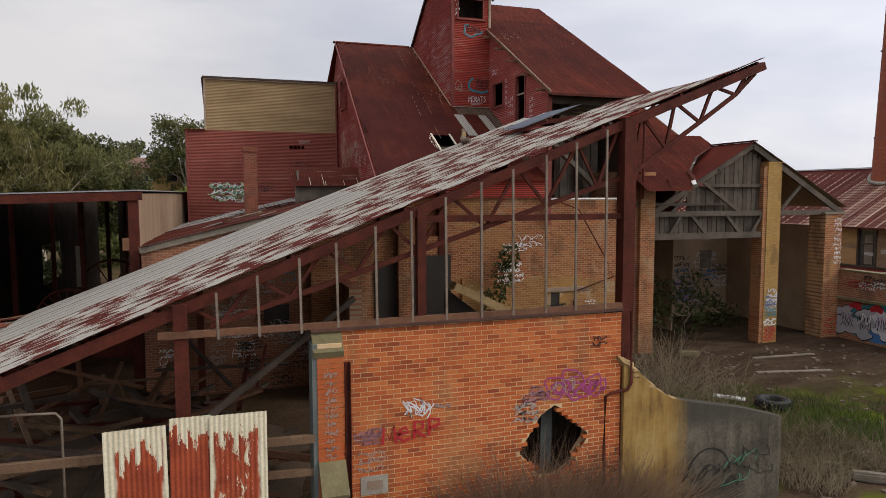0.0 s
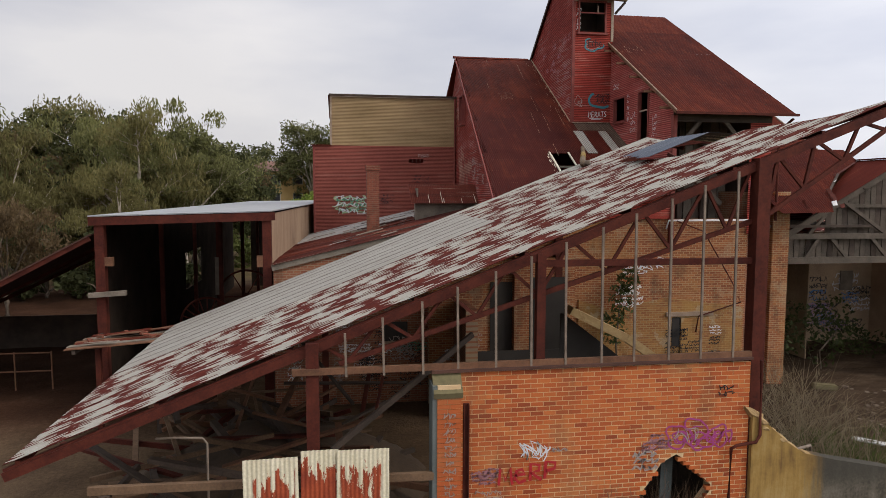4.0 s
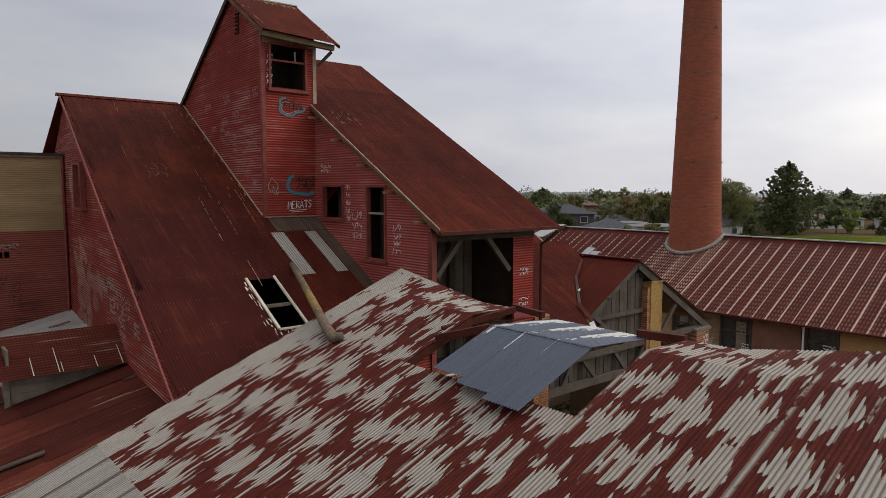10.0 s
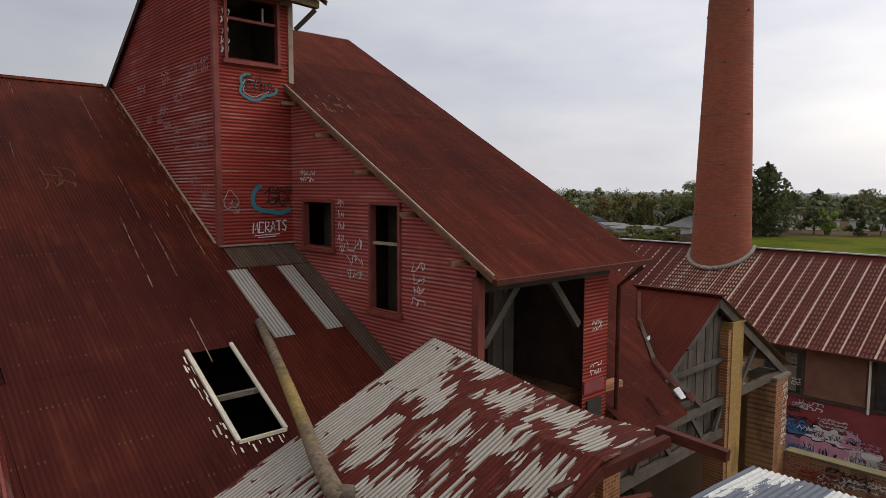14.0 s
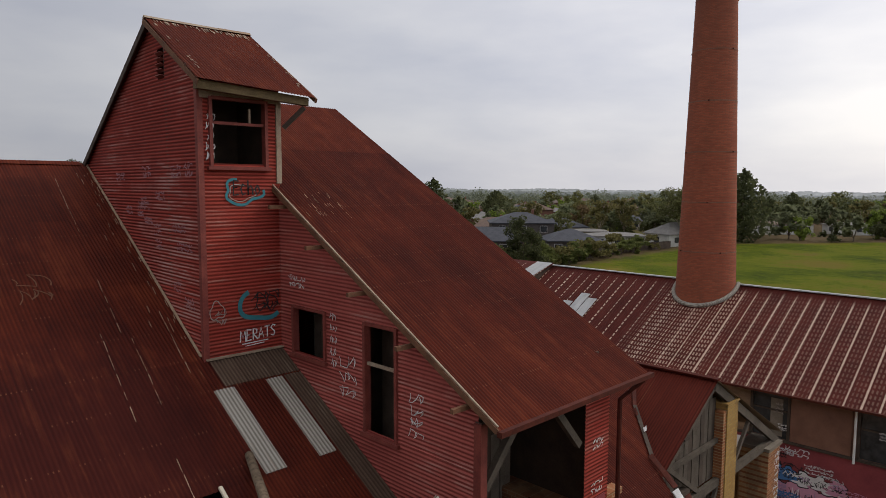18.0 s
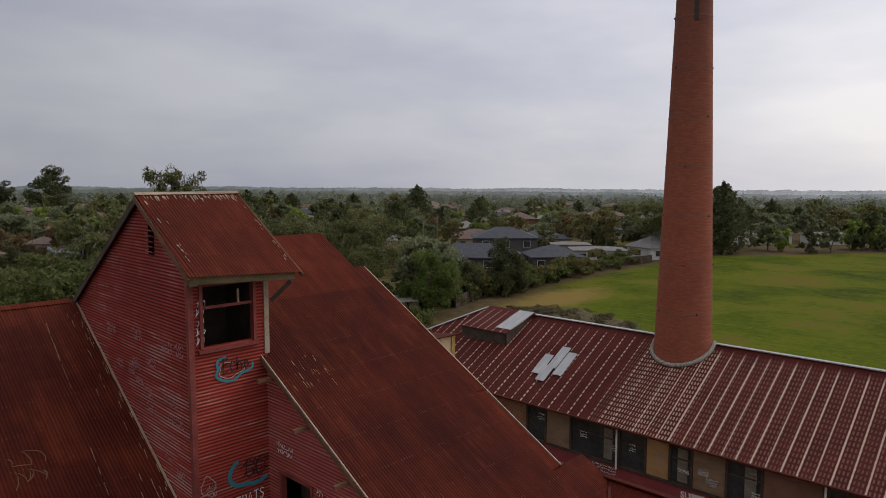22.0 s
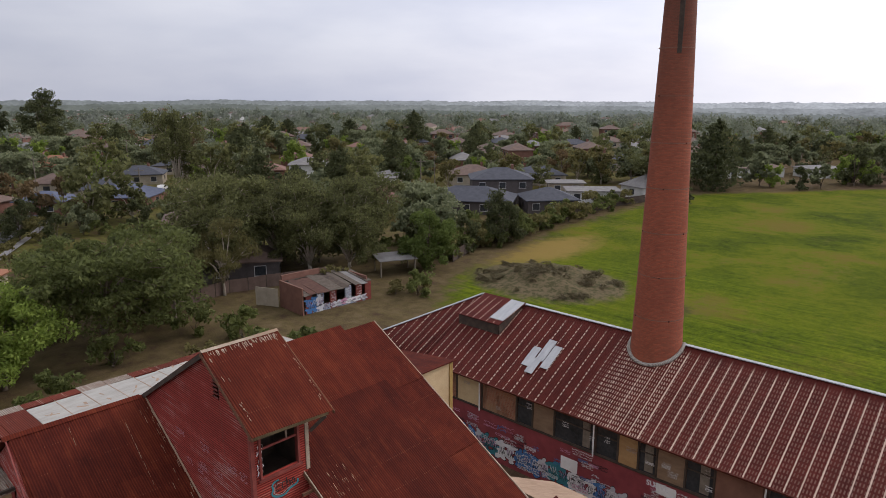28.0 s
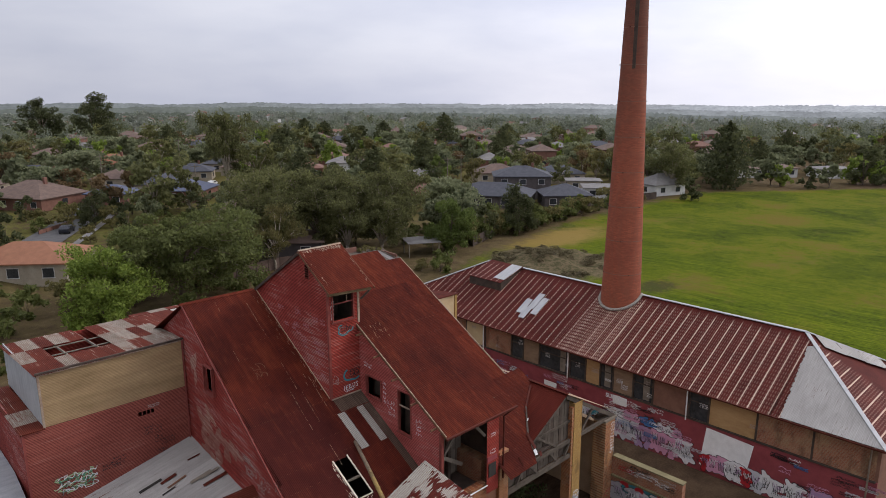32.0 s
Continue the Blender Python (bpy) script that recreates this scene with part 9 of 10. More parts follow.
for k, (xa, xb, y) in enumerate(((39.9, 41.8, 40.2), (39.2, 40.9, 40.95), (39.4, 41.4, 39.45), (38.7, 40.0, 40.3))):
    ware_patch(ware, "pale_sheet", [(xa, y), (xb, y + 0.05), (xb, y + 0.72), (xa, y + 0.68)], "white_iron", 0.06 + 0.01 * k)
rag_r = random.Random(17)
ware_patch(ware, "pale_sheet", [(43.3, 17.4), (43.0, 17.9)] + [(43.0 - 0.1 * i, 17.87 - 0.01 * i + rag_r.uniform(-0.10, 0.06)) for i in range(1, 60)] + [(37.0, 17.3), (37.0, 11.25)], "peeling_grey", 0.05, "peeling pale grey sheets by the hip")
for k in range(5):
    part("pale_sheet", prisms(([(44.6 + 1.2 * k, 18.0 - 1.15 * k, RZ - 0.42 - 0.6 * k + 0.3), (45.6 + 1.2 * k, 16.9 - 1.15 * k, RZ - 0.95 - 0.6 * k + 0.3), (44.9 + 1.2 * k, 15.8 - 1.1 * k, RZ - 1.45 - 0.55 * k + 0.2), (43.9 + 1.0 * k, 17.0 - 1.1 * k, RZ - 0.85 - 0.55 * k + 0.2)], (0, 0, 0.02))), "peeling_grey", ware) if k < 3 else None
# raised vent on the ridge
vt = part("roof_vent", prisms(([(44.2, 44.9, 8.62), (44.2, 49.2, 8.62), (40.9, 49.4, 7.55), (40.9, 45.1, 7.55)], (0, 0, 0.05))), "red_iron_with_pale_laps", ware, "raised ventilator flap")
part("vent_sheet", prisms(([(44.1, 44.95, 8.68), (44.1, 46.3, 8.68), (41.4, 46.4, 7.80), (41.4, 45.05, 7.80)], (0, 0, 0.015))), "white_iron", vt)
part("vent_front", boxes((41.0, 41.06, 45.2, 49.3, 6.75, 7.56)), "dark_timber", vt)
part("vent_side", prisms(([(41.0, 45.1, 6.75), (44.2, 45.1, 8.42), (44.2, 45.1, 8.6), (41.0, 45.1, 7.55)], (0, 0.04, 0))), "dark_timber", vt)
# chimney bands and flashing
for k in range(10):
    z = 10.4 + 2.9 * k
    r = 1.965 - 0.0328 * z
    bm = bmesh.new()
    n = 40
    rows = [[bm.verts.new((43.75 + q * math.cos(t), 33.5 + q * math.sin(t), zz)) for t in (2 * math.pi * j / n for j in range(n))] for q, zz in ((r - 0.02, z), (r + 0.012, z), (r + 0.012, z + 0.06), (r - 0.02, z + 0.06))]
    for a, b in zip(rows, rows[1:]):
        for j in range(n):
            bm.faces.new((a[j], a[(j + 1) % n], b[(j + 1) % n], b[j]))
    part("iron_band", bm, "brown_panel", chim)
    for t in (0.4, 2.5, 4.0):
        part("band_bolt", boxes((43.75 + (r + 0.05) * math.cos(t + k) - 0.03, 43.75 + (r + 0.05) * math.cos(t + k) + 0.03, 33.5 + (r + 0.05) * math.sin(t + k) - 0.03, 33.5 + (r + 0.05) * math.sin(t + k) + 0.03, z - 0.01, z + 0.07)), "rusty_steel", chim)
bm = bmesh.new()
pts = []
for j in range(37):
    t = 2 * math.pi * j / 36
    x, y = 43.75 + 1.80 * math.cos(t), 33.5 + 1.80 * math.sin(t)
    pts.append((x, y, (RZ - abs(RX - x) * QS) + 0.10))
tube(bm, pts, 0.13, 8, False)
part("flashing_collar", bm, "galvanised", chim, "pale mortar and lead collar", True)
part("crown", tubes(([(43.75, 33.5, 37.2), (43.75, 33.5, 38.2)], 0.84, 40)), "chimney_brick", chim)
part("ladder_strip", beams(((42.80, 33.0, 27.5), (43.05, 33.05, 36.5), 0.04, 0.42, (0, 1, 0))), "dark_timber", chim)

# ---- the broken brick wall ----
wall_t = thing("brick_wall", (4.5, 11.5, 0.0), "orange brick wall with a ragged hole broken through", "wall")
FY, BX0, BX1, TOPZ = 11.45, 1.95, 7.58, 4.37


HOLE = ((6.15, 2.62), (6.47, 2.31), (6.87, 1.95), (6.57, 1.56), (6.60, 1.42), (6.19, 1.18), (5.86, 1.20), (5.36, 1.80), (5.58, 2.06), (5.84, 2.46))


def in_hole(x, z):
    inside = False
    for (xa, za), (xb, zb) in zip(HOLE, HOLE[1:] + HOLE[:1]):
        if (za > z) != (zb > z) and x < xa + (xb - xa) * (z - za) / (zb - za):
            inside = not inside
    return inside


BRICK_MESH = {}


def brick_mesh(l, mat, seed):
    key = (round(l, 3), mat, seed)
    if key not in BRICK_MESH:
        r = random.Random(seed)
        bm = bmesh.new()
        box(bm, 0, l, 0, 0.11, 0, 0.071)
        bmesh.ops.bevel(bm, geom=bm.edges[:], offset=0.004, segments=1, affect="EDGES")
        for v in bm.verts:
            v.co += V((r.uniform(-.0015, .0015), r.uniform(-.002, .002), r.uniform(-.0015, .0015)))
        BRICK_MESH[key] = finish("brick", bm, mat)
    return BRICK_MESH[key]


rest = bmesh.new()
nb = 0
br = random.Random(12)
rows_ = int(TOPZ / 0.086)
for row in range(rows_):
    z = TOPZ - 0.086 * (row + 1) + 0.006
    x = BX0 - (0.12 if row % 2 else 0.0)
    while x < BX1 - 0.03:
        x0 = max(x, BX0)
        x1 = min(x + 0.226, BX1)
        x += 0.24
        if x1 - x0 < 0.04 or in_hole((x0 + x1) / 2, z + 0.04):
            continue
        y = FY + br.uniform(-0.003, 0.004)
        if 4.55 < x0 < 7.2 and 1.0 < z < 3.15 and nb < 296 and x1 - x0 > 0.2:
            piece("brick", brick_mesh(0.226, "orange_brick", br.randrange(5)), Matrix.Translation((x0, y, z)) @ Matrix.Rotation(br.uniform(-.006, .006), 4, "Y"), wall_t)
            nb += 1
        else:
            box(rest, x0, x1, y, y + 0.11, z, z + 0.071)
part("brick_rest", rest, "orange_brick_rest", wall_t, "the other bricks of the wall", kind="stuff")
hole_poly = []
for k in range(40):
    a = 2 * math.pi * k / 40
    lo, hi = 0.0, 1.5
    for _ in range(20):
        m_ = (lo + hi) / 2
        if in_hole(6.12 + m_ * math.cos(a), 1.88 + m_ * math.sin(a)):
            lo = m_
        else:
            hi = m_
    hole_poly.append((6.12 + (lo + 0.02) * math.cos(a), 1.88 + (lo + 0.02) * math.sin(a)))
for yy in (FY + 0.006, FY + 0.24):
    part("mortar_bed", iron(on_y(yy), [(BX0, 0.0), (BX1, 0.0), (BX1, TOPZ), (BX0, TOPZ)], [hole_poly], 0.5, 0.0, 2), "mortar", wall_t)
part("wall_core", boxes((BX0 + 0.01, 5.0, FY + 0.05, FY + 0.22, 0, TOPZ - 0.01)), "mortar", wall_t)
part("wall_core", boxes((7.2, BX1 - 0.01, FY + 0.05, FY + 0.22, 0, TOPZ - 0.01)), "mortar", wall_t)
part("wall_core", boxes((5.0, 7.2, FY + 0.05, FY + 0.22, 2.95, TOPZ - 0.01)), "mortar", wall_t)
part("capping", beams(((1.45, 11.5, 4.40), (7.6, 11.5, 4.43), 0.22, 0.05)), "dark_brown_iron", wall_t)
# an enclosed space assumed behind the hole: added plank box that keeps it dark
den = thing("plank_partition", (6.1, 12.6, 0), "added dark plank box closing off the space behind the hole", "partition")
for k in range(13):
    part("plank", boxes((4.6 + 0.225 * k, 4.815 + 0.225 * k, 12.7 + 0.01 * (k % 2), 12.74 + 0.01 * (k % 2), 0, 3.9)), "dark_timber", den)
for x in (4.58, 7.5):
    part("side", boxes((x, x + 0.04, 11.72, 12.7, 0, 3.9)), "dark_timber", den)
part("lid", boxes((4.56, 7.56, 11.70, 12.78, 3.91, 3.96)), "dark_timber", den)
part("hanging_cloth", prisms(([(6.12, 12.0, 2.75), (6.36, 12.0, 2.75), (6.34, 12.02, 1.2), (6.08, 12.0, 1.15)], (0, 0.02, 0))), "painted_concrete", den, "faded green cloth")
# the end pier with concrete weatherings
for k in range(48):
    z = 0.086 * k + 0.01
    if z > 4.05:
        break
    o = 0.12 if k % 2 else 0.0
    part("pier_brick", boxes((1.52, 1.74 - o * 0.4, 11.20 + 0.002 * (k % 3), 11.45, z, z + 0.076), (1.75 - o * 0.4, 1.945, 11.20 + 0.002 * (k % 2), 11.45, z, z + 0.076)), "orange_brick_rest", wall_t)
part("pier_core", boxes((1.53, 1.94, 11.215, 11.62, 0, 4.2)), "mortar", wall_t)
part("pier_side", boxes((1.44, 1.525, 11.22, 11.66, 0, 4.2)), "painted_concrete", wall_t, "blue-grey painted pier side")
part("weathering", prisms(([(1.46, 11.16, 4.08), (1.97, 11.16, 4.08), (1.97, 11.50, 4.42), (1.46, 11.50, 4.42)], (0, 0.03, -0.10))), "mossy_concrete", wall_t)
part("buttress", boxes((1.55, 1.95, 10.86, 11.2, 0, 1.72)), "brickwork_x", wall_t)
part("weathering", prisms(([(1.52, 10.82, 1.72), (1.98, 10.82, 1.72), (1.98, 11.2, 2.18), (1.52, 11.2, 2.18)], (0, 0.03, -0.10))), "mossy_concrete", wall_t)
part("vent_brick", boxes((2.28, 2.78, 11.43, 11.452, 1.38, 1.72)), "concrete", wall_t, "pale cement vent block")
part("vent_slot", boxes((2.40, 2.68, 11.425, 11.432, 1.47, 1.63)), "old_plaster", wall_t)
# tags on the wall
wf = on_y(FY - 0.004)
sprayed(wall_t, wf, "MeRP", 2.68, 3.80, 2.26, 2.58, "spray_red", 0.058, 0.022, 0.10)
for k in range(3):
    tag(wall_t, wf, 2.95 + 0.05 * k, 3.55 + 0.05 * k, 2.66, 3.10, "spray_white", 401 + k, 1, 0.03, 0.010 + 0.002 * k)
tag(wall_t, wf, 3.65, 3.98, 2.80, 2.92, "spray_pale", 403, 1, 0.03, 0.010)
for k, (x_, z_, a_, b_) in enumerate(((6.14, 2.98, 0.24, 0.22), (6.48, 3.06, 0.22, 0.26), (6.62, 2.86, 0.22, 0.16), (6.95, 2.95, 0.20, 0.20))):
    loop_line(wall_t, wf, x_, z_, a_, b_, "spray_purple", 0.034, 0.010 + 0.001 * k, 440 + k)
    loop_line(wall_t, wf, x_ + 0.03, z_ - 0.02, a_ * 0.55, b_ * 0.5, "spray_purple", 0.026, 0.012 + 0.001 * k, 470 + k, 22, 0.1, 0.8)
loop_line(wall_t, wf, 6.2, 2.98, 0.10, 0.10, "spray_purple", 0.04, 0.015, 450)
tag(wall_t, wf, 6.75, 7.22, 2.78, 3.10, "spray_purple", 404, 1, 0.045, 0.016)
tag(wall_t, wf, 6.0, 6.5, 2.85, 3.20, "spray_pale", 406, 1, 0.02, 0.018)
tag(wall_t, wf, 5.2, 5.75, 2.35, 2.75, "spray_pale", 407, 3, 0.05, 0.010)
tag(wall_t, wf, 6.9, 7.25, 3.72, 3.95, "spray_black", 408, 2, 0.025, 0.010)
tag(wall_t, wf, 2.2, 2.75, 1.8, 2.2, "spray_pale", 409, 3, 0.025, 0.010)
for k, (x_, z_) in enumerate(((5.55, 2.82), (5.7, 2.95), (5.85, 2.85), (2.3, 2.45), (2.55, 2.5), (2.45, 2.38))):
    tag(wall_t, wf, x_ - 0.14, x_ + 0.16, z_ - 0.1, z_ + 0.1, "lilac_haze", 1910 + k, 3, 0.03, 0.006 + 0.0008 * k)
tag(wall_t, on_y(11.20), 1.62, 1.84, 2.2, 3.75, "spray_pale", 410, 11, 0.020, 0.012)
# pipes
part("pipe", tubes(([(7.74, 11.36, 4.4), (7.76, 11.34, 2.95), (7.68, 11.34, 2.82), (7.3, 11.34, 2.78), (7.18, 11.35, 2.72), (7.17, 11.36, 1.7), (7.2, 11.36, 0.1)], 0.032, 8)), "rusty_steel", wall_t, "", True)
steel_post = thing("steel_post", (2.04, 11.3, 0), "rusty steel channel post before the wall", "post")
part("web", boxes((1.99, 2.09, 11.27, 11.29, 0, 3.86)), "rusty_steel", steel_post)
part("flange", boxes((1.99, 2.005, 11.20, 11.268, 0, 3.86)), "rusty_steel", steel_post)
part("flange", boxes((2.075, 2.09, 11.20, 11.268, 0, 3.86)), "rusty_steel", steel_post)

# ---- the concrete wall beside it ----
cw = thing("concrete_wall", (9.6, 11.4, 0), "ochre-stained concrete retaining wall with tags", "wall")
prof_ = [(7.62, 0), (11.62, 0), (11.66, 1.82), (10.6, 2.12), (9.4, 2.36), (8.75, 2.52), (8.35, 2.78), (8.0, 3.1), (7.62, 3.35)]
top_ = prof_[:1:-1]
bm = bmesh.new()
for (xa, za), (xb, zb) in zip(top_, top_[1:]):
    prism(bm, [(xa, 11.38, 0), (xb, 11.38, 0), (xb, 11.38, zb), (xa, 11.38, za)], (0, 0.28, 0))
part("slab", bm, "stained_concrete", cw)
for k, (x, z, s) in enumerate(((7.75, 3.32, 0.16), (7.95, 3.10, 0.13), (8.2, 2.92, 0.12), (8.5, 2.70, 0.10), (8.9, 2.5, 0.08))):
    bm = bmesh.new()
    bmesh.ops.create_icosphere(bm, subdivisions=2, radius=s)
    for v in bm.verts:
        v.co *= 1 + 0.8 * noise.noise(v.co * 9 + V((k, 0, 0)))
        v.co.x, v.co.z = v.co.x * 1.7, v.co.z * 0.7 - v.co.x * 0.9
    bmesh.ops.translate(bm, verts=bm.verts[:], vec=(x, 11.5, z - 0.04))
    part("render_lump", bm, "ochre_render", cw)
for k, p in enumerate(("spray_black", "spray_black", "spray_green", "spray_black")):
    tag(cw, on_y(11.38), 8.9 + 0.55 * k, 10.1 + 0.45 * k, 0.25 + 0.1 * k, 1.0 + 0.12 * k, p, 420 + k, 2, 0.024, 0.006 + 0.002 * k)
bm = bmesh.new()
stroke(bm, on_y(11.38), [(9.75 + 0.55 * math.cos(t * 0.35), 0.75 + 0.6 * math.sin(t * 0.35)) for t in range(9)], 0.03, 0.014)
part("graffiti", bm, "spray_black", cw)

# ---- rails and leaning sheets at the open end ----
rails = thing("timber_rail", (-1.2, 11.25, 0), "weathered rail between the shed post and the wall", "rail")
part("rail", beams(((-4.2, 11.25, 2.70), (1.46, 11.25, 2.60), 0.10, 0.13)), "mud_timber", rails)
part("rail", beams(((0.2, 11.3, 2.05), (1.46, 11.3, 2.0), 0.08, 0.12)), "mud_timber", rails)
part("rail", beams(((-1.9, 11.2, 1.85), (-1.0, 11.2, 1.85), 0.10, 0.12)), "mud_timber", rails)
part("stump", boxes((-4.0, -3.85, 11.15, 11.3, 0, 2.62)), "dark_timber", rails)
for k, (x, w_, zt) in enumerate(((-1.67, 0.90, 3.12), (-0.80, 0.62, 3.24), (-0.24, 0.88, 3.23))):
    st = thing("leaning_sheet", (x + w_ / 2, 10.7, 0), ("pale corrugated sheet with dripping rust, leaning on the rail", "deep red corrugated sheet leaning on the rail", "cream corrugated sheet flaked with red rust")[k], "iron sheet", "sheets leaning on the rail")
    me = sheet_mesh(w_, 3.3, ("dripping_rust_iron", "red_rust_iron", "flaking_rust_iron")[k])
    y_top = 11.10 - 0.03 * k
    al = V((0, 0.13, 1)).normalized()
    p = V((x, y_top, zt)) - al * 3.3
    piece("sheet", me, slab_pose(p, (1, 0, (0.05, 0.0, -0.02)[k]), al), st)
hoop = thing("bent_pipe", (-3.0, 11.6, 0), "pale bent steel pipe standing in the shed", "pipe")
part("pipe", tubes(([(-2.45, 11.9, 0), (-2.45, 11.9, 3.15), (-2.52, 11.9, 3.25), (-3.0, 11.9, 3.28), (-3.3, 11.9, 3.28)], 0.022, 8)), "pale_steel", hoop, "", True)

# ---- timbers heaped under the roof ----
tr2 = random.Random(61)
for k in range(120):
    x, y = tr2.uniform(-5.4, 1.2), tr2.uniform(12.4, 21.5)
    l = tr2.uniform(1.6, 4.2)
    a = tr2.uniform(0, 3.14)
    z0_ = tr2.uniform(0.1, 1.7)
    z1_ = max(0.1, z0_ + tr2.uniform(-1.0, 1.0))
    dx, dy = l * math.cos(a) / 2, l * math.sin(a) / 2
    solid("fallen_timber", beams(((x - dx, y - dy, z0_), (x + dx, y + dy, z1_), tr2.uniform(0.07, 0.17), tr2.uniform(0.05, 0.15))), tr2.choice(("dark_timber", "brown_timber", "mud_timber", "rusty_steel", "mud_timber", "brown_timber", "dark_timber")), (x, y, min(z0_, z1_)), "fallen weathered timber in the heap", "timber", "fallen timbers under the roof")
bm = bmesh.new()
bmesh.ops.create_grid(bm, x_segments=18, y_segments=18, size=4.2)
for v in bm.verts:
    d = math.hypot(v.co.x / 3.9, v.co.y / 4.1)
    v.co.z = max(-0.2, 1.25 * (1 - d * d) + 0.35 * noise.noise((v.co.x * 0.8, v.co.y * 0.8, 2)))
bmesh.ops.translate(bm, verts=bm.verts[:], vec=(-1.8, 17.3, 0))
solid("earth_mound", bm, "dirt", (-1.8, 17.3, 0), "mound of dark loose earth under the roof", "mound", smooth=True)
part("strut", beams(((-0.3, 11.9, 2.9), (2.6, 13.5, 4.6), 0.07, 0.11)), "dark_timber", low_shed)
# inner walls of the shed
inner = thing("inner_brick_wall", (6.0, 19.0, 0), "broken inner brick wall of the kiln yard", "wall")
part("bay_wall", boxes((3.0, 8.35, 23.20, 23.42, 0, 5.2)), "old_brickwork_x", inner)
# thin dark panels on the wall face replace the shaded openings
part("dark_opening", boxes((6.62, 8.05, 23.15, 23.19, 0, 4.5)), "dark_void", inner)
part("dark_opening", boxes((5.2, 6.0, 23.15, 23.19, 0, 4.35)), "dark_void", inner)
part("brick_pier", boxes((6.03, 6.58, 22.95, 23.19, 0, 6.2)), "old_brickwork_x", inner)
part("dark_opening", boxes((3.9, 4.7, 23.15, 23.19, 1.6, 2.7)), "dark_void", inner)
part("lintel", boxes((12.04, 13.94, 23.36, 23.44, 2.9, 3.06)), "old_plaster", inner)
# the recess is a flat dark panel, its shade given by colour
part("niche", boxes((12.30, 12.62, 23.42, 23.44, 1.75, 2.85)), "dark_void", inner)
part("plaster_panel", boxes((12.64, 14.0, 23.38, 23.44, 1.45, 2.84)), "ochre_brick_render", inner)
for k in range(9):
    r = random.Random(2700 + k)
    x, z = r.uniform(11.6, 13.9), r.uniform(0.9, 2.2)
    tag(inner, on_y(23.375), x, x + r.uniform(0.4, 0.9), z, z + r.uniform(0.25, 0.5), r.choice(("spray_black", "spray_black", "spray_pale", "spray_white")), 2800 + k, 3, 0.03, 0.006)
part("white_pipe", tubes(([(11.9, 23.35, 6.2), (12.0, 23.35, 6.52), (15.2, 23.35, 6.52)], 0.035, 8)), "peeling_white", inner, "", True)
part("hanging_cable", tubes(([(12.3, 23.3, 6.5), (13.4, 23.3, 6.1), (14.6, 23.3, 4.2), (15.0, 23.3, 3.4), (13.3, 23.3, 2.9), (13.2, 23.3, 2.3)], 0.025, 6)), "rusty_steel", inner, "", True)
part("rough_render", prisms(([(8.6, 23.44, 0), (15.2, 23.44, 0), (15.2, 23.44, 3.2), (12.0, 23.44, 3.6), (9.8, 23.44, 3.2), (8.6, 23.44, 3.6)], (0, 0.07, 0))), "ochre_brick_render", inner)
ramp_ = thing("loading_ramp", (9.5, 21.0, 0), "sloping concrete ramp edge over a dark kiln mouth", "ramp")
part("slab", beams(((7.4, 21.1, 3.68), (9.3, 21.0, 2.74), 0.6, 0.26), ((9.3, 21.0, 2.74), (12.4, 20.9, 0.6), 0.6, 0.26)), "ochre_render", ramp_)
part("footing", boxes((11.6, 12.6, 20.5, 21.4, 0, 0.5)), "concrete", ramp_)
# dark sheets under the ramp imitate the unlit kiln mouth
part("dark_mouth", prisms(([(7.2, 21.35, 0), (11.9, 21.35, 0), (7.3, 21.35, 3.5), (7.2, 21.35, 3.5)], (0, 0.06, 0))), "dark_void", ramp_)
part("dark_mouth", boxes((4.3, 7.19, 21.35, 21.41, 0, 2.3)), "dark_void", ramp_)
part("side_pier", boxes((3.9, 4.3, 21.0, 23.2, 0, 3.75)), "old_brickwork_y", ramp_)
frame_ = thing("iron_bedframe", (10.6, 14.6, 0), "pale bent pipe frame lying by the slab", "frame")
part("hoop", tubes(([(10.1, 14.3, 0.0), (10.0, 14.2, 1.1), (10.2, 14.2, 1.3), (11.4, 14.6, 1.3), (11.5, 14.7, 1.1), (11.5, 14.7, 0.0)], 0.04, 8)), "pale_steel", frame_, "", True)
part("bar", tubes(([(10.05, 14.25, 0.7), (11.5, 14.7, 0.7)], 0.03, 8)), "pale_steel", frame_)
for k in range(18):
    r = random.Random(1500 + k)
    x, z = r.uniform(-2.0, 8.0), r.uniform(0.5, 4.0)
    tag(inner if x > 3.2 else kiln, on_y(23.19 if x > 3.2 else 23.61), x, x + r.uniform(0.5, 1.2), z, z + r.uniform(0.3, 0.8), r.choice(("spray_white", "spray_black", "spray_pale", "spray_green", "spray_white")), 1600 + k, 3, 0.03, 0.014)
# dark panel on the brick in place of a shaded window
part("window_opening", boxes((1.43, 2.28, 23.58, 23.615, 2.25, 2.93)), "dark_void", kiln, "small dark panel in place of a shaded window opening")
part("window_sill", boxes((1.35, 2.36, 23.54, 23.614, 2.15, 2.24)), "old_plaster", kiln)
for k in range(14):
    r = random.Random(5200 + k)
    x, z = r.uniform(0.5, 2.5), r.uniform(0.1, 1.9)
    tag(kiln, on_y(23.61), x, x + r.uniform(0.4, 0.9), z, z + r.uniform(0.3, 0.6), r.choice(("spray_black", "spray_black", "spray_pale", "spray_white")), 5300 + k, 3, 0.026, 0.012 + 0.002 * k)
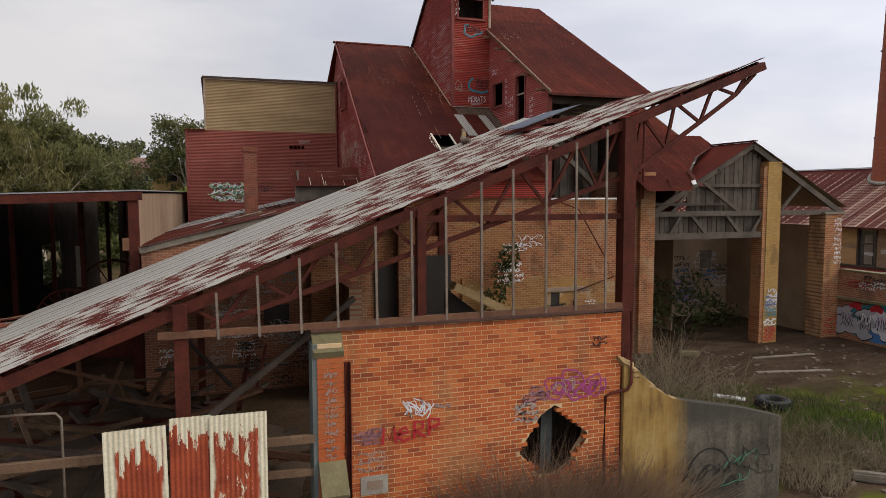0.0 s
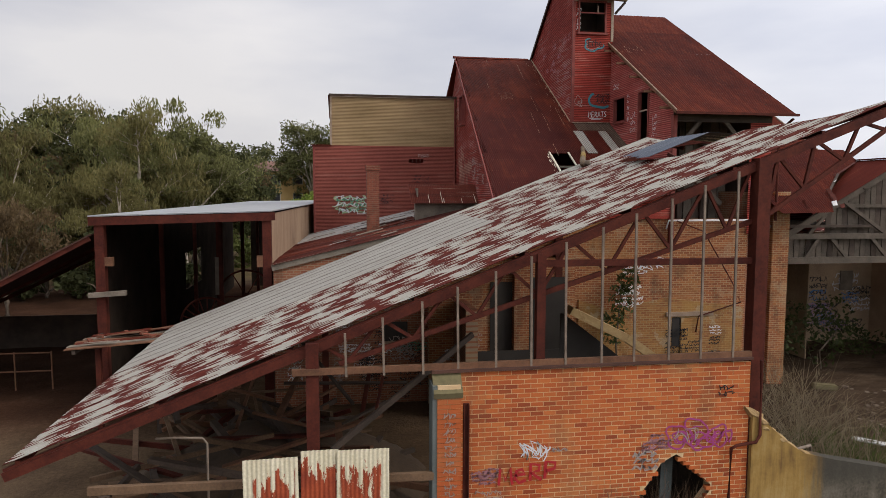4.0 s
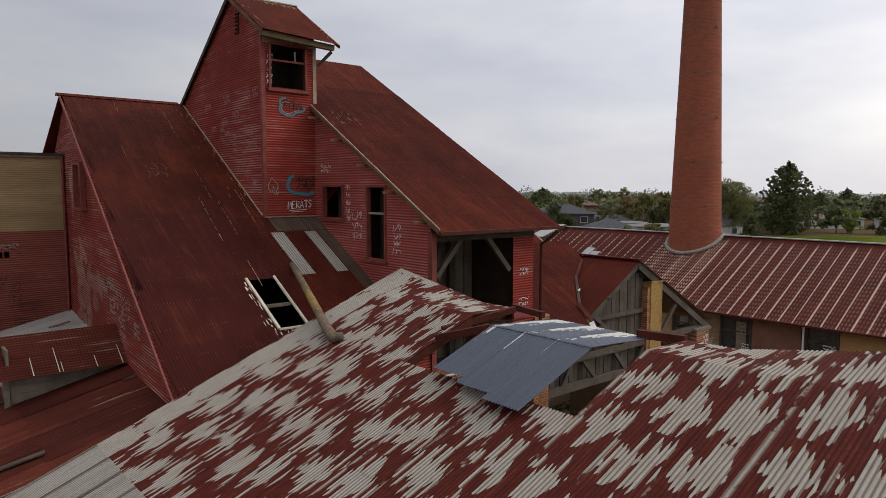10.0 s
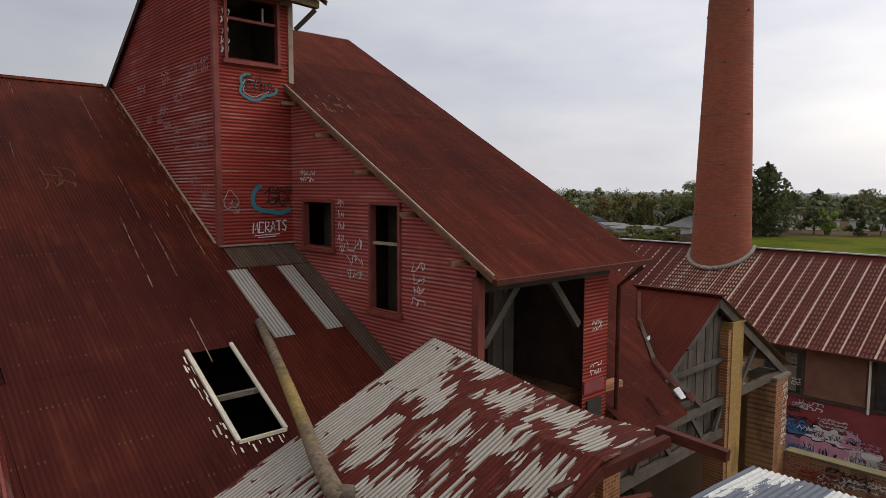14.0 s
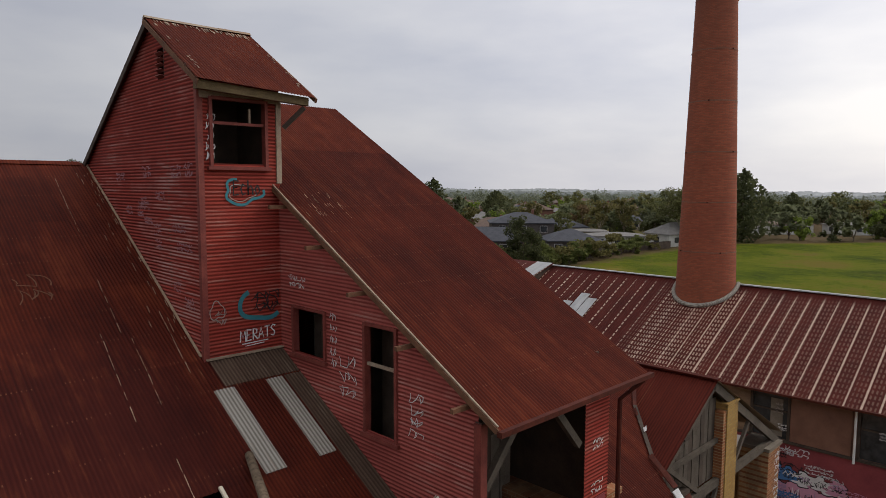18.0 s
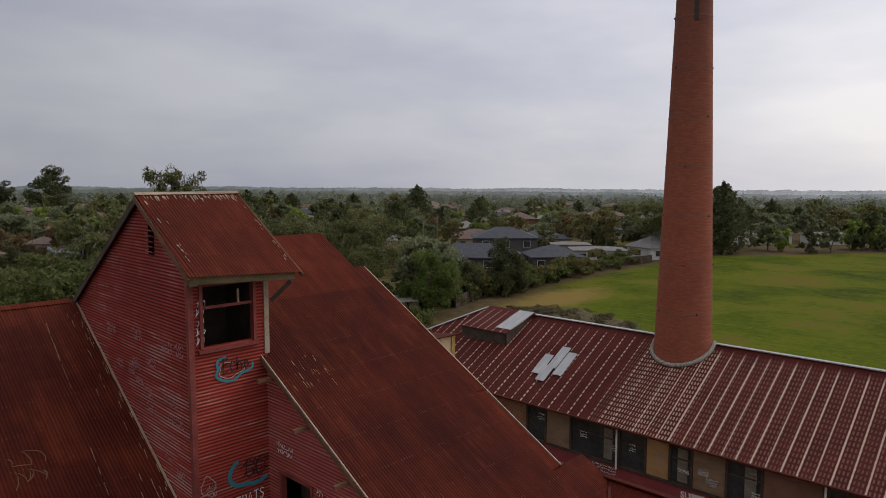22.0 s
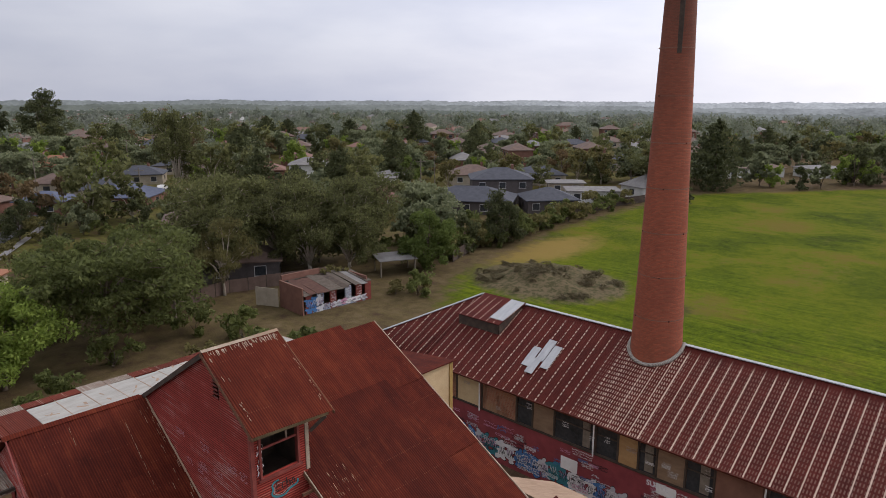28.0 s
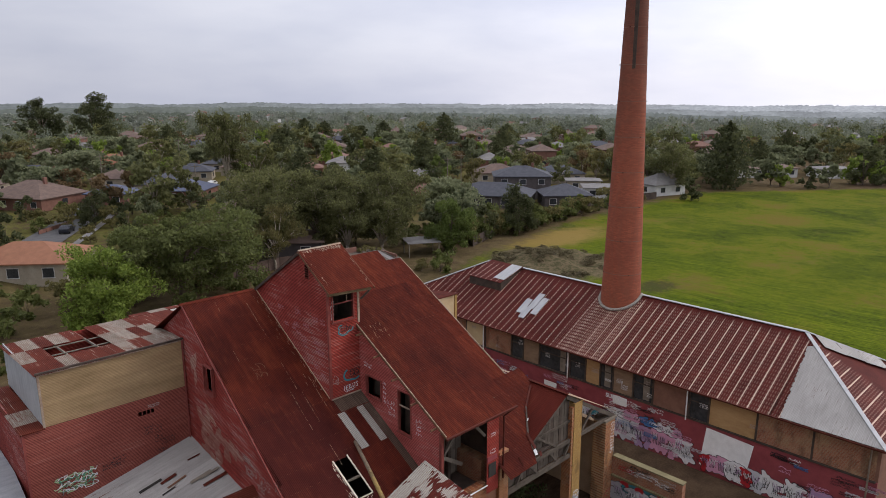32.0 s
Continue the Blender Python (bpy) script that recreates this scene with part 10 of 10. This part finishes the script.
for k, (x, z, p) in enumerate(((-1.95, 0.9, "spray_white"), (-0.4, 1.0, "spray_pale"), (2.0, 3.7, "spray_teal"), (0.3, 3.0, "spray_pale"))):
    tag(kiln, on_y(23.61), x, x + 0.55, z, z + 0.8, p, 5400 + k, 4, 0.03, 0.012)
for k in range(7):
    r = random.Random(1700 + k)
    x, z = r.uniform(8.8, 11.5), r.uniform(2.8, 4.8)
    tag(inner, on_y(23.43), x, x + r.uniform(0.5, 1.2), z, z + r.uniform(0.3, 0.8), "spray_white", 1800 + k, 2, 0.04, 0.014)

# ---- plants and litter of the yard ----
def tuft(name, label, x, y, z, r, h, n, mat, seed, width=0.012, group="", lean=0.35):
    """Separate upright blades or stems as one mass."""
    rs = np.random.RandomState(seed)
    vs = []
    for k in range(n):
        a, q = rs.uniform(0, 6.283), r * math.sqrt(rs.rand())
        bx, by_ = x + q * math.cos(a), y + q * math.sin(a)
        b0 = np.array((bx, by_, ground_height(bx, by_) + z - 0.03))
        d = np.array((rs.normal() * lean, rs.normal() * lean, 1.0))
        d /= np.linalg.norm(d)
        l = h * rs.uniform(0.45, 1.0)
        s = np.cross(d, rs.normal(size=3))
        s = s / np.linalg.norm(s) * width
        m = b0 + d * l * 0.55
        t = b0 + d * l + np.array((d[0], d[1], -0.25)) * l * 0.25
        vs += [b0 - s, b0 + s, m + s * 0.7, m - s * 0.7, m - s * 0.7, m + s * 0.7, t + s * 0.2, t - s * 0.2]
    me = bpy.data.meshes.new(name)
    me.from_pydata([tuple(v) for v in vs], [], [tuple(range(4 * i, 4 * i + 4)) for i in range(len(vs) // 4)])
    me.materials.append(MATS[mat])
    o = new(name, me)
    return tagged(o, label, "grass", group, "stuff")


for k, (x, y, r, h, n) in enumerate(((5.1, 10.6, 1.0, 2.7, 1500), (4.2, 10.7, 0.8, 2.3, 800), (6.7, 10.7, 0.8, 2.3, 1100), (7.9, 10.8, 0.6, 2.1, 600), (5.9, 10.6, 0.8, 2.3, 1000))):
    tuft("dry_bush", "leafless brown bush growing against the brick wall", x, y, 0, r, h, n, "twigs", 600 + k, 0.008, "", 0.55)
for k, (x, y, r, h, n) in enumerate(((14.0, 19.5, 1.6, 2.6, 150), (12.9, 17.6, 1.3, 3.2, 130), (16.0, 21.5, 1.2, 2.4, 90), (12.0, 15.2, 1.1, 2.4, 120), (13.6, 16.4, 1.4, 1.9, 150), (15.5, 18.6, 1.5, 1.8, 110))):
    tuft("dead_weeds", "tall dead grey weed stalks in the yard", x, y, 0, r, h, n, "straw", 620 + k, 0.009, "", 0.5)
for k, (x, y, r, h, n, m) in enumerate(((14.6, 12.6, 1.3, 0.9, 700, "straw"), (13.0, 11.8, 0.9, 0.9, 400, "straw"), (16.0, 13.2, 1.2, 0.6, 500, "weed_leaves"), (14.0, 15.5, 1.6, 0.5, 700, "weed_leaves"), (15.8, 11.2, 1.0, 0.6, 350, "straw"), (18.5, 15.0, 2.0, 0.35, 700, "weed_leaves"), (21.0, 13.5, 2.5, 0.3, 700, "weed_leaves"), (17.0, 17.2, 1.5, 0.35, 400, "weed_leaves"), (12.2, 13.5, 0.9, 0.7, 350, "weed_leaves"), (14.2, 17.2, 1.2, 0.5, 500, "weed_leaves"), (16.8, 14.6, 1.6, 0.6, 700, "weed_leaves"))):
    tuft("grass_tuft", "rough grass clump on the bank" if m == "straw" else "green grass growing in the yard", x, y, 0, r, h, n, m, 640 + k, 0.010)
for k, (x, y, r, h, n) in enumerate(((13.6, 13.4, 1.1, 1.9, 110), (15.0, 12.2, 1.2, 1.6, 110), (13.0, 12.2, 0.7, 1.4, 70))):
    tuft("fallen_sticks", "bleached dead sticks lying across the bank", x, y, 0, r, h, n, "straw", 680 + k, 0.013, "", 1.6)
vine = thing("wild_shrub", (20.4, 25.6, 0), "green creeper spreading over the bay floor", "shrub")
vc = leaf_mesh("leaves", [(20.4 - 20.4 + dx, dy, dz, 1.0, 0.7, 0.75) for dx, dy, dz in ((-1.6, 0.4, 1.3), (-0.5, 0.8, 1.7), (0.7, 0.6, 1.6), (1.7, 0.9, 1.2), (0.2, 0.2, 0.8), (2.6, 1.2, 1.0), (1.2, 1.0, 2.3), (3.4, 1.3, 0.7), (-0.9, 0.6, 2.3))], 105, 0.12, "creeper_leaves", 31)
o = new("leaves", vc)
o.parent = vine
part("stem", tubes(([(20.4, 25.6, 0), (20.2, 25.5, 0.8), (20.9, 25.4, 1.7)], [0.05, 0.04, 0.02], 6)), "bark", vine)
vine2 = thing("wall_creeper", (10.0, 22.9, 0), "green creeper climbing the inner brick wall", "shrub")
o = new("leaves", leaf_mesh("leaves", [(0, 0, 3.6, 0.5, 0.3, 0.8), (0.3, 0, 4.4, 0.45, 0.3, 0.5), (-0.3, 0, 2.6, 0.5, 0.3, 0.7)], 150, 0.10, "creeper_leaves", 33))
o.parent = vine2
part("stem", tubes(([(10.0, 22.9, 0), (9.9, 23.0, 2.0), (10.1, 23.1, 4.2)], [0.05, 0.04, 0.015], 6)), "bark", vine2)

tyre = thing("truck_tyre", (16.45, 16.4, 0), "black truck tyre lying flat in the yard", "tyre")
bm = bmesh.new()
ro, n = 0.52, 28
prof_t = [(ro * 0.55, 0.03), (ro * 0.8, 0.0), (ro * 0.97, 0.04), (ro, 0.14), (ro * 0.97, 0.24), (ro * 0.8, 0.28), (ro * 0.55, 0.25)]
rows = [[bm.verts.new((16.45 + q * math.cos(t), 16.4 + q * math.sin(t), z + 0.02)) for t in (2 * math.pi * j / n for j in range(n))] for q, z in prof_t]
for a, b in zip(rows, rows[1:] + rows[:1]):
    for j in range(n):
        bm.faces.new((a[j], a[(j + 1) % n], b[(j + 1) % n], b[j]))
part("casing", bm, "rubber", tyre, "", True)
for k in range(28):
    t = 2 * math.pi * k / 28
    part("tread", boxes((16.45 + 0.53 * math.cos(t) - 0.02, 16.45 + 0.53 * math.cos(t) + 0.02, 16.4 + 0.53 * math.sin(t) - 0.02, 16.4 + 0.53 * math.sin(t) + 0.02, 0.06, 0.26)), "rubber", tyre)
LIT = [("broken_board", "pale broken board lying in the grass", (15.4, 17.9), (16.1, 17.2), 0.3, 0.05, "peeling_white"), ("concrete_block", "broken concrete block among the weeds", (17.9, 22.9), (18.7, 22.6), 0.35, 0.2, "mossy_concrete"), ("fallen_log", "bleached log lying on the bank", (13.9, 11.5), (15.0, 10.7), 0.24, 0.22, "grey_timber"), ("broken_board", "grey broken board on the bank", (13.4, 12.5), (13.9, 11.9), 0.15, 0.04, "grey_timber"), ("concrete_block", "lump of concrete on the bank", (15.2, 12.4), (15.5, 12.2), 0.3, 0.22, "concrete"), ("broken_board", "long grey plank on the yard floor", (19.0, 19.8), (22.0, 19.2), 0.2, 0.05, "grey_timber"), ("broken_board", "long grey plank on the yard floor", (20.5, 21.6), (23.4, 21.3), 0.18, 0.05, "grey_timber")]
for name, label, p, q, w_, h_, m in LIT:
    za, zb = ground_height(*p), ground_height(*q)
    bm = beams(((*p, za + h_ / 2), (*q, zb + h_ / 2), w_, h_))
    bmesh.ops.bevel(bm, geom=bm.edges[:], offset=min(w_, h_) * 0.2, segments=2, affect="EDGES")
    solid(name, bm, m, (*p, za), label, name.split("_")[-1], "litter of the yard")
rr = random.Random(77)
bm = bmesh.new()
for k in range(420):
    x, y = rr.uniform(9, 26), rr.uniform(9.5, 23)
    s = rr.uniform(0.02, 0.09)
    z = ground_height(x, y)
    box(bm, x - s, x + s, y - s * 0.7, y + s * 0.7, z - s, z + s * 0.7)
solid("rubble", bm, "concrete_bits", (0, 0, 0), "scattered brick and concrete crumbs", "rubble", kind="stuff")
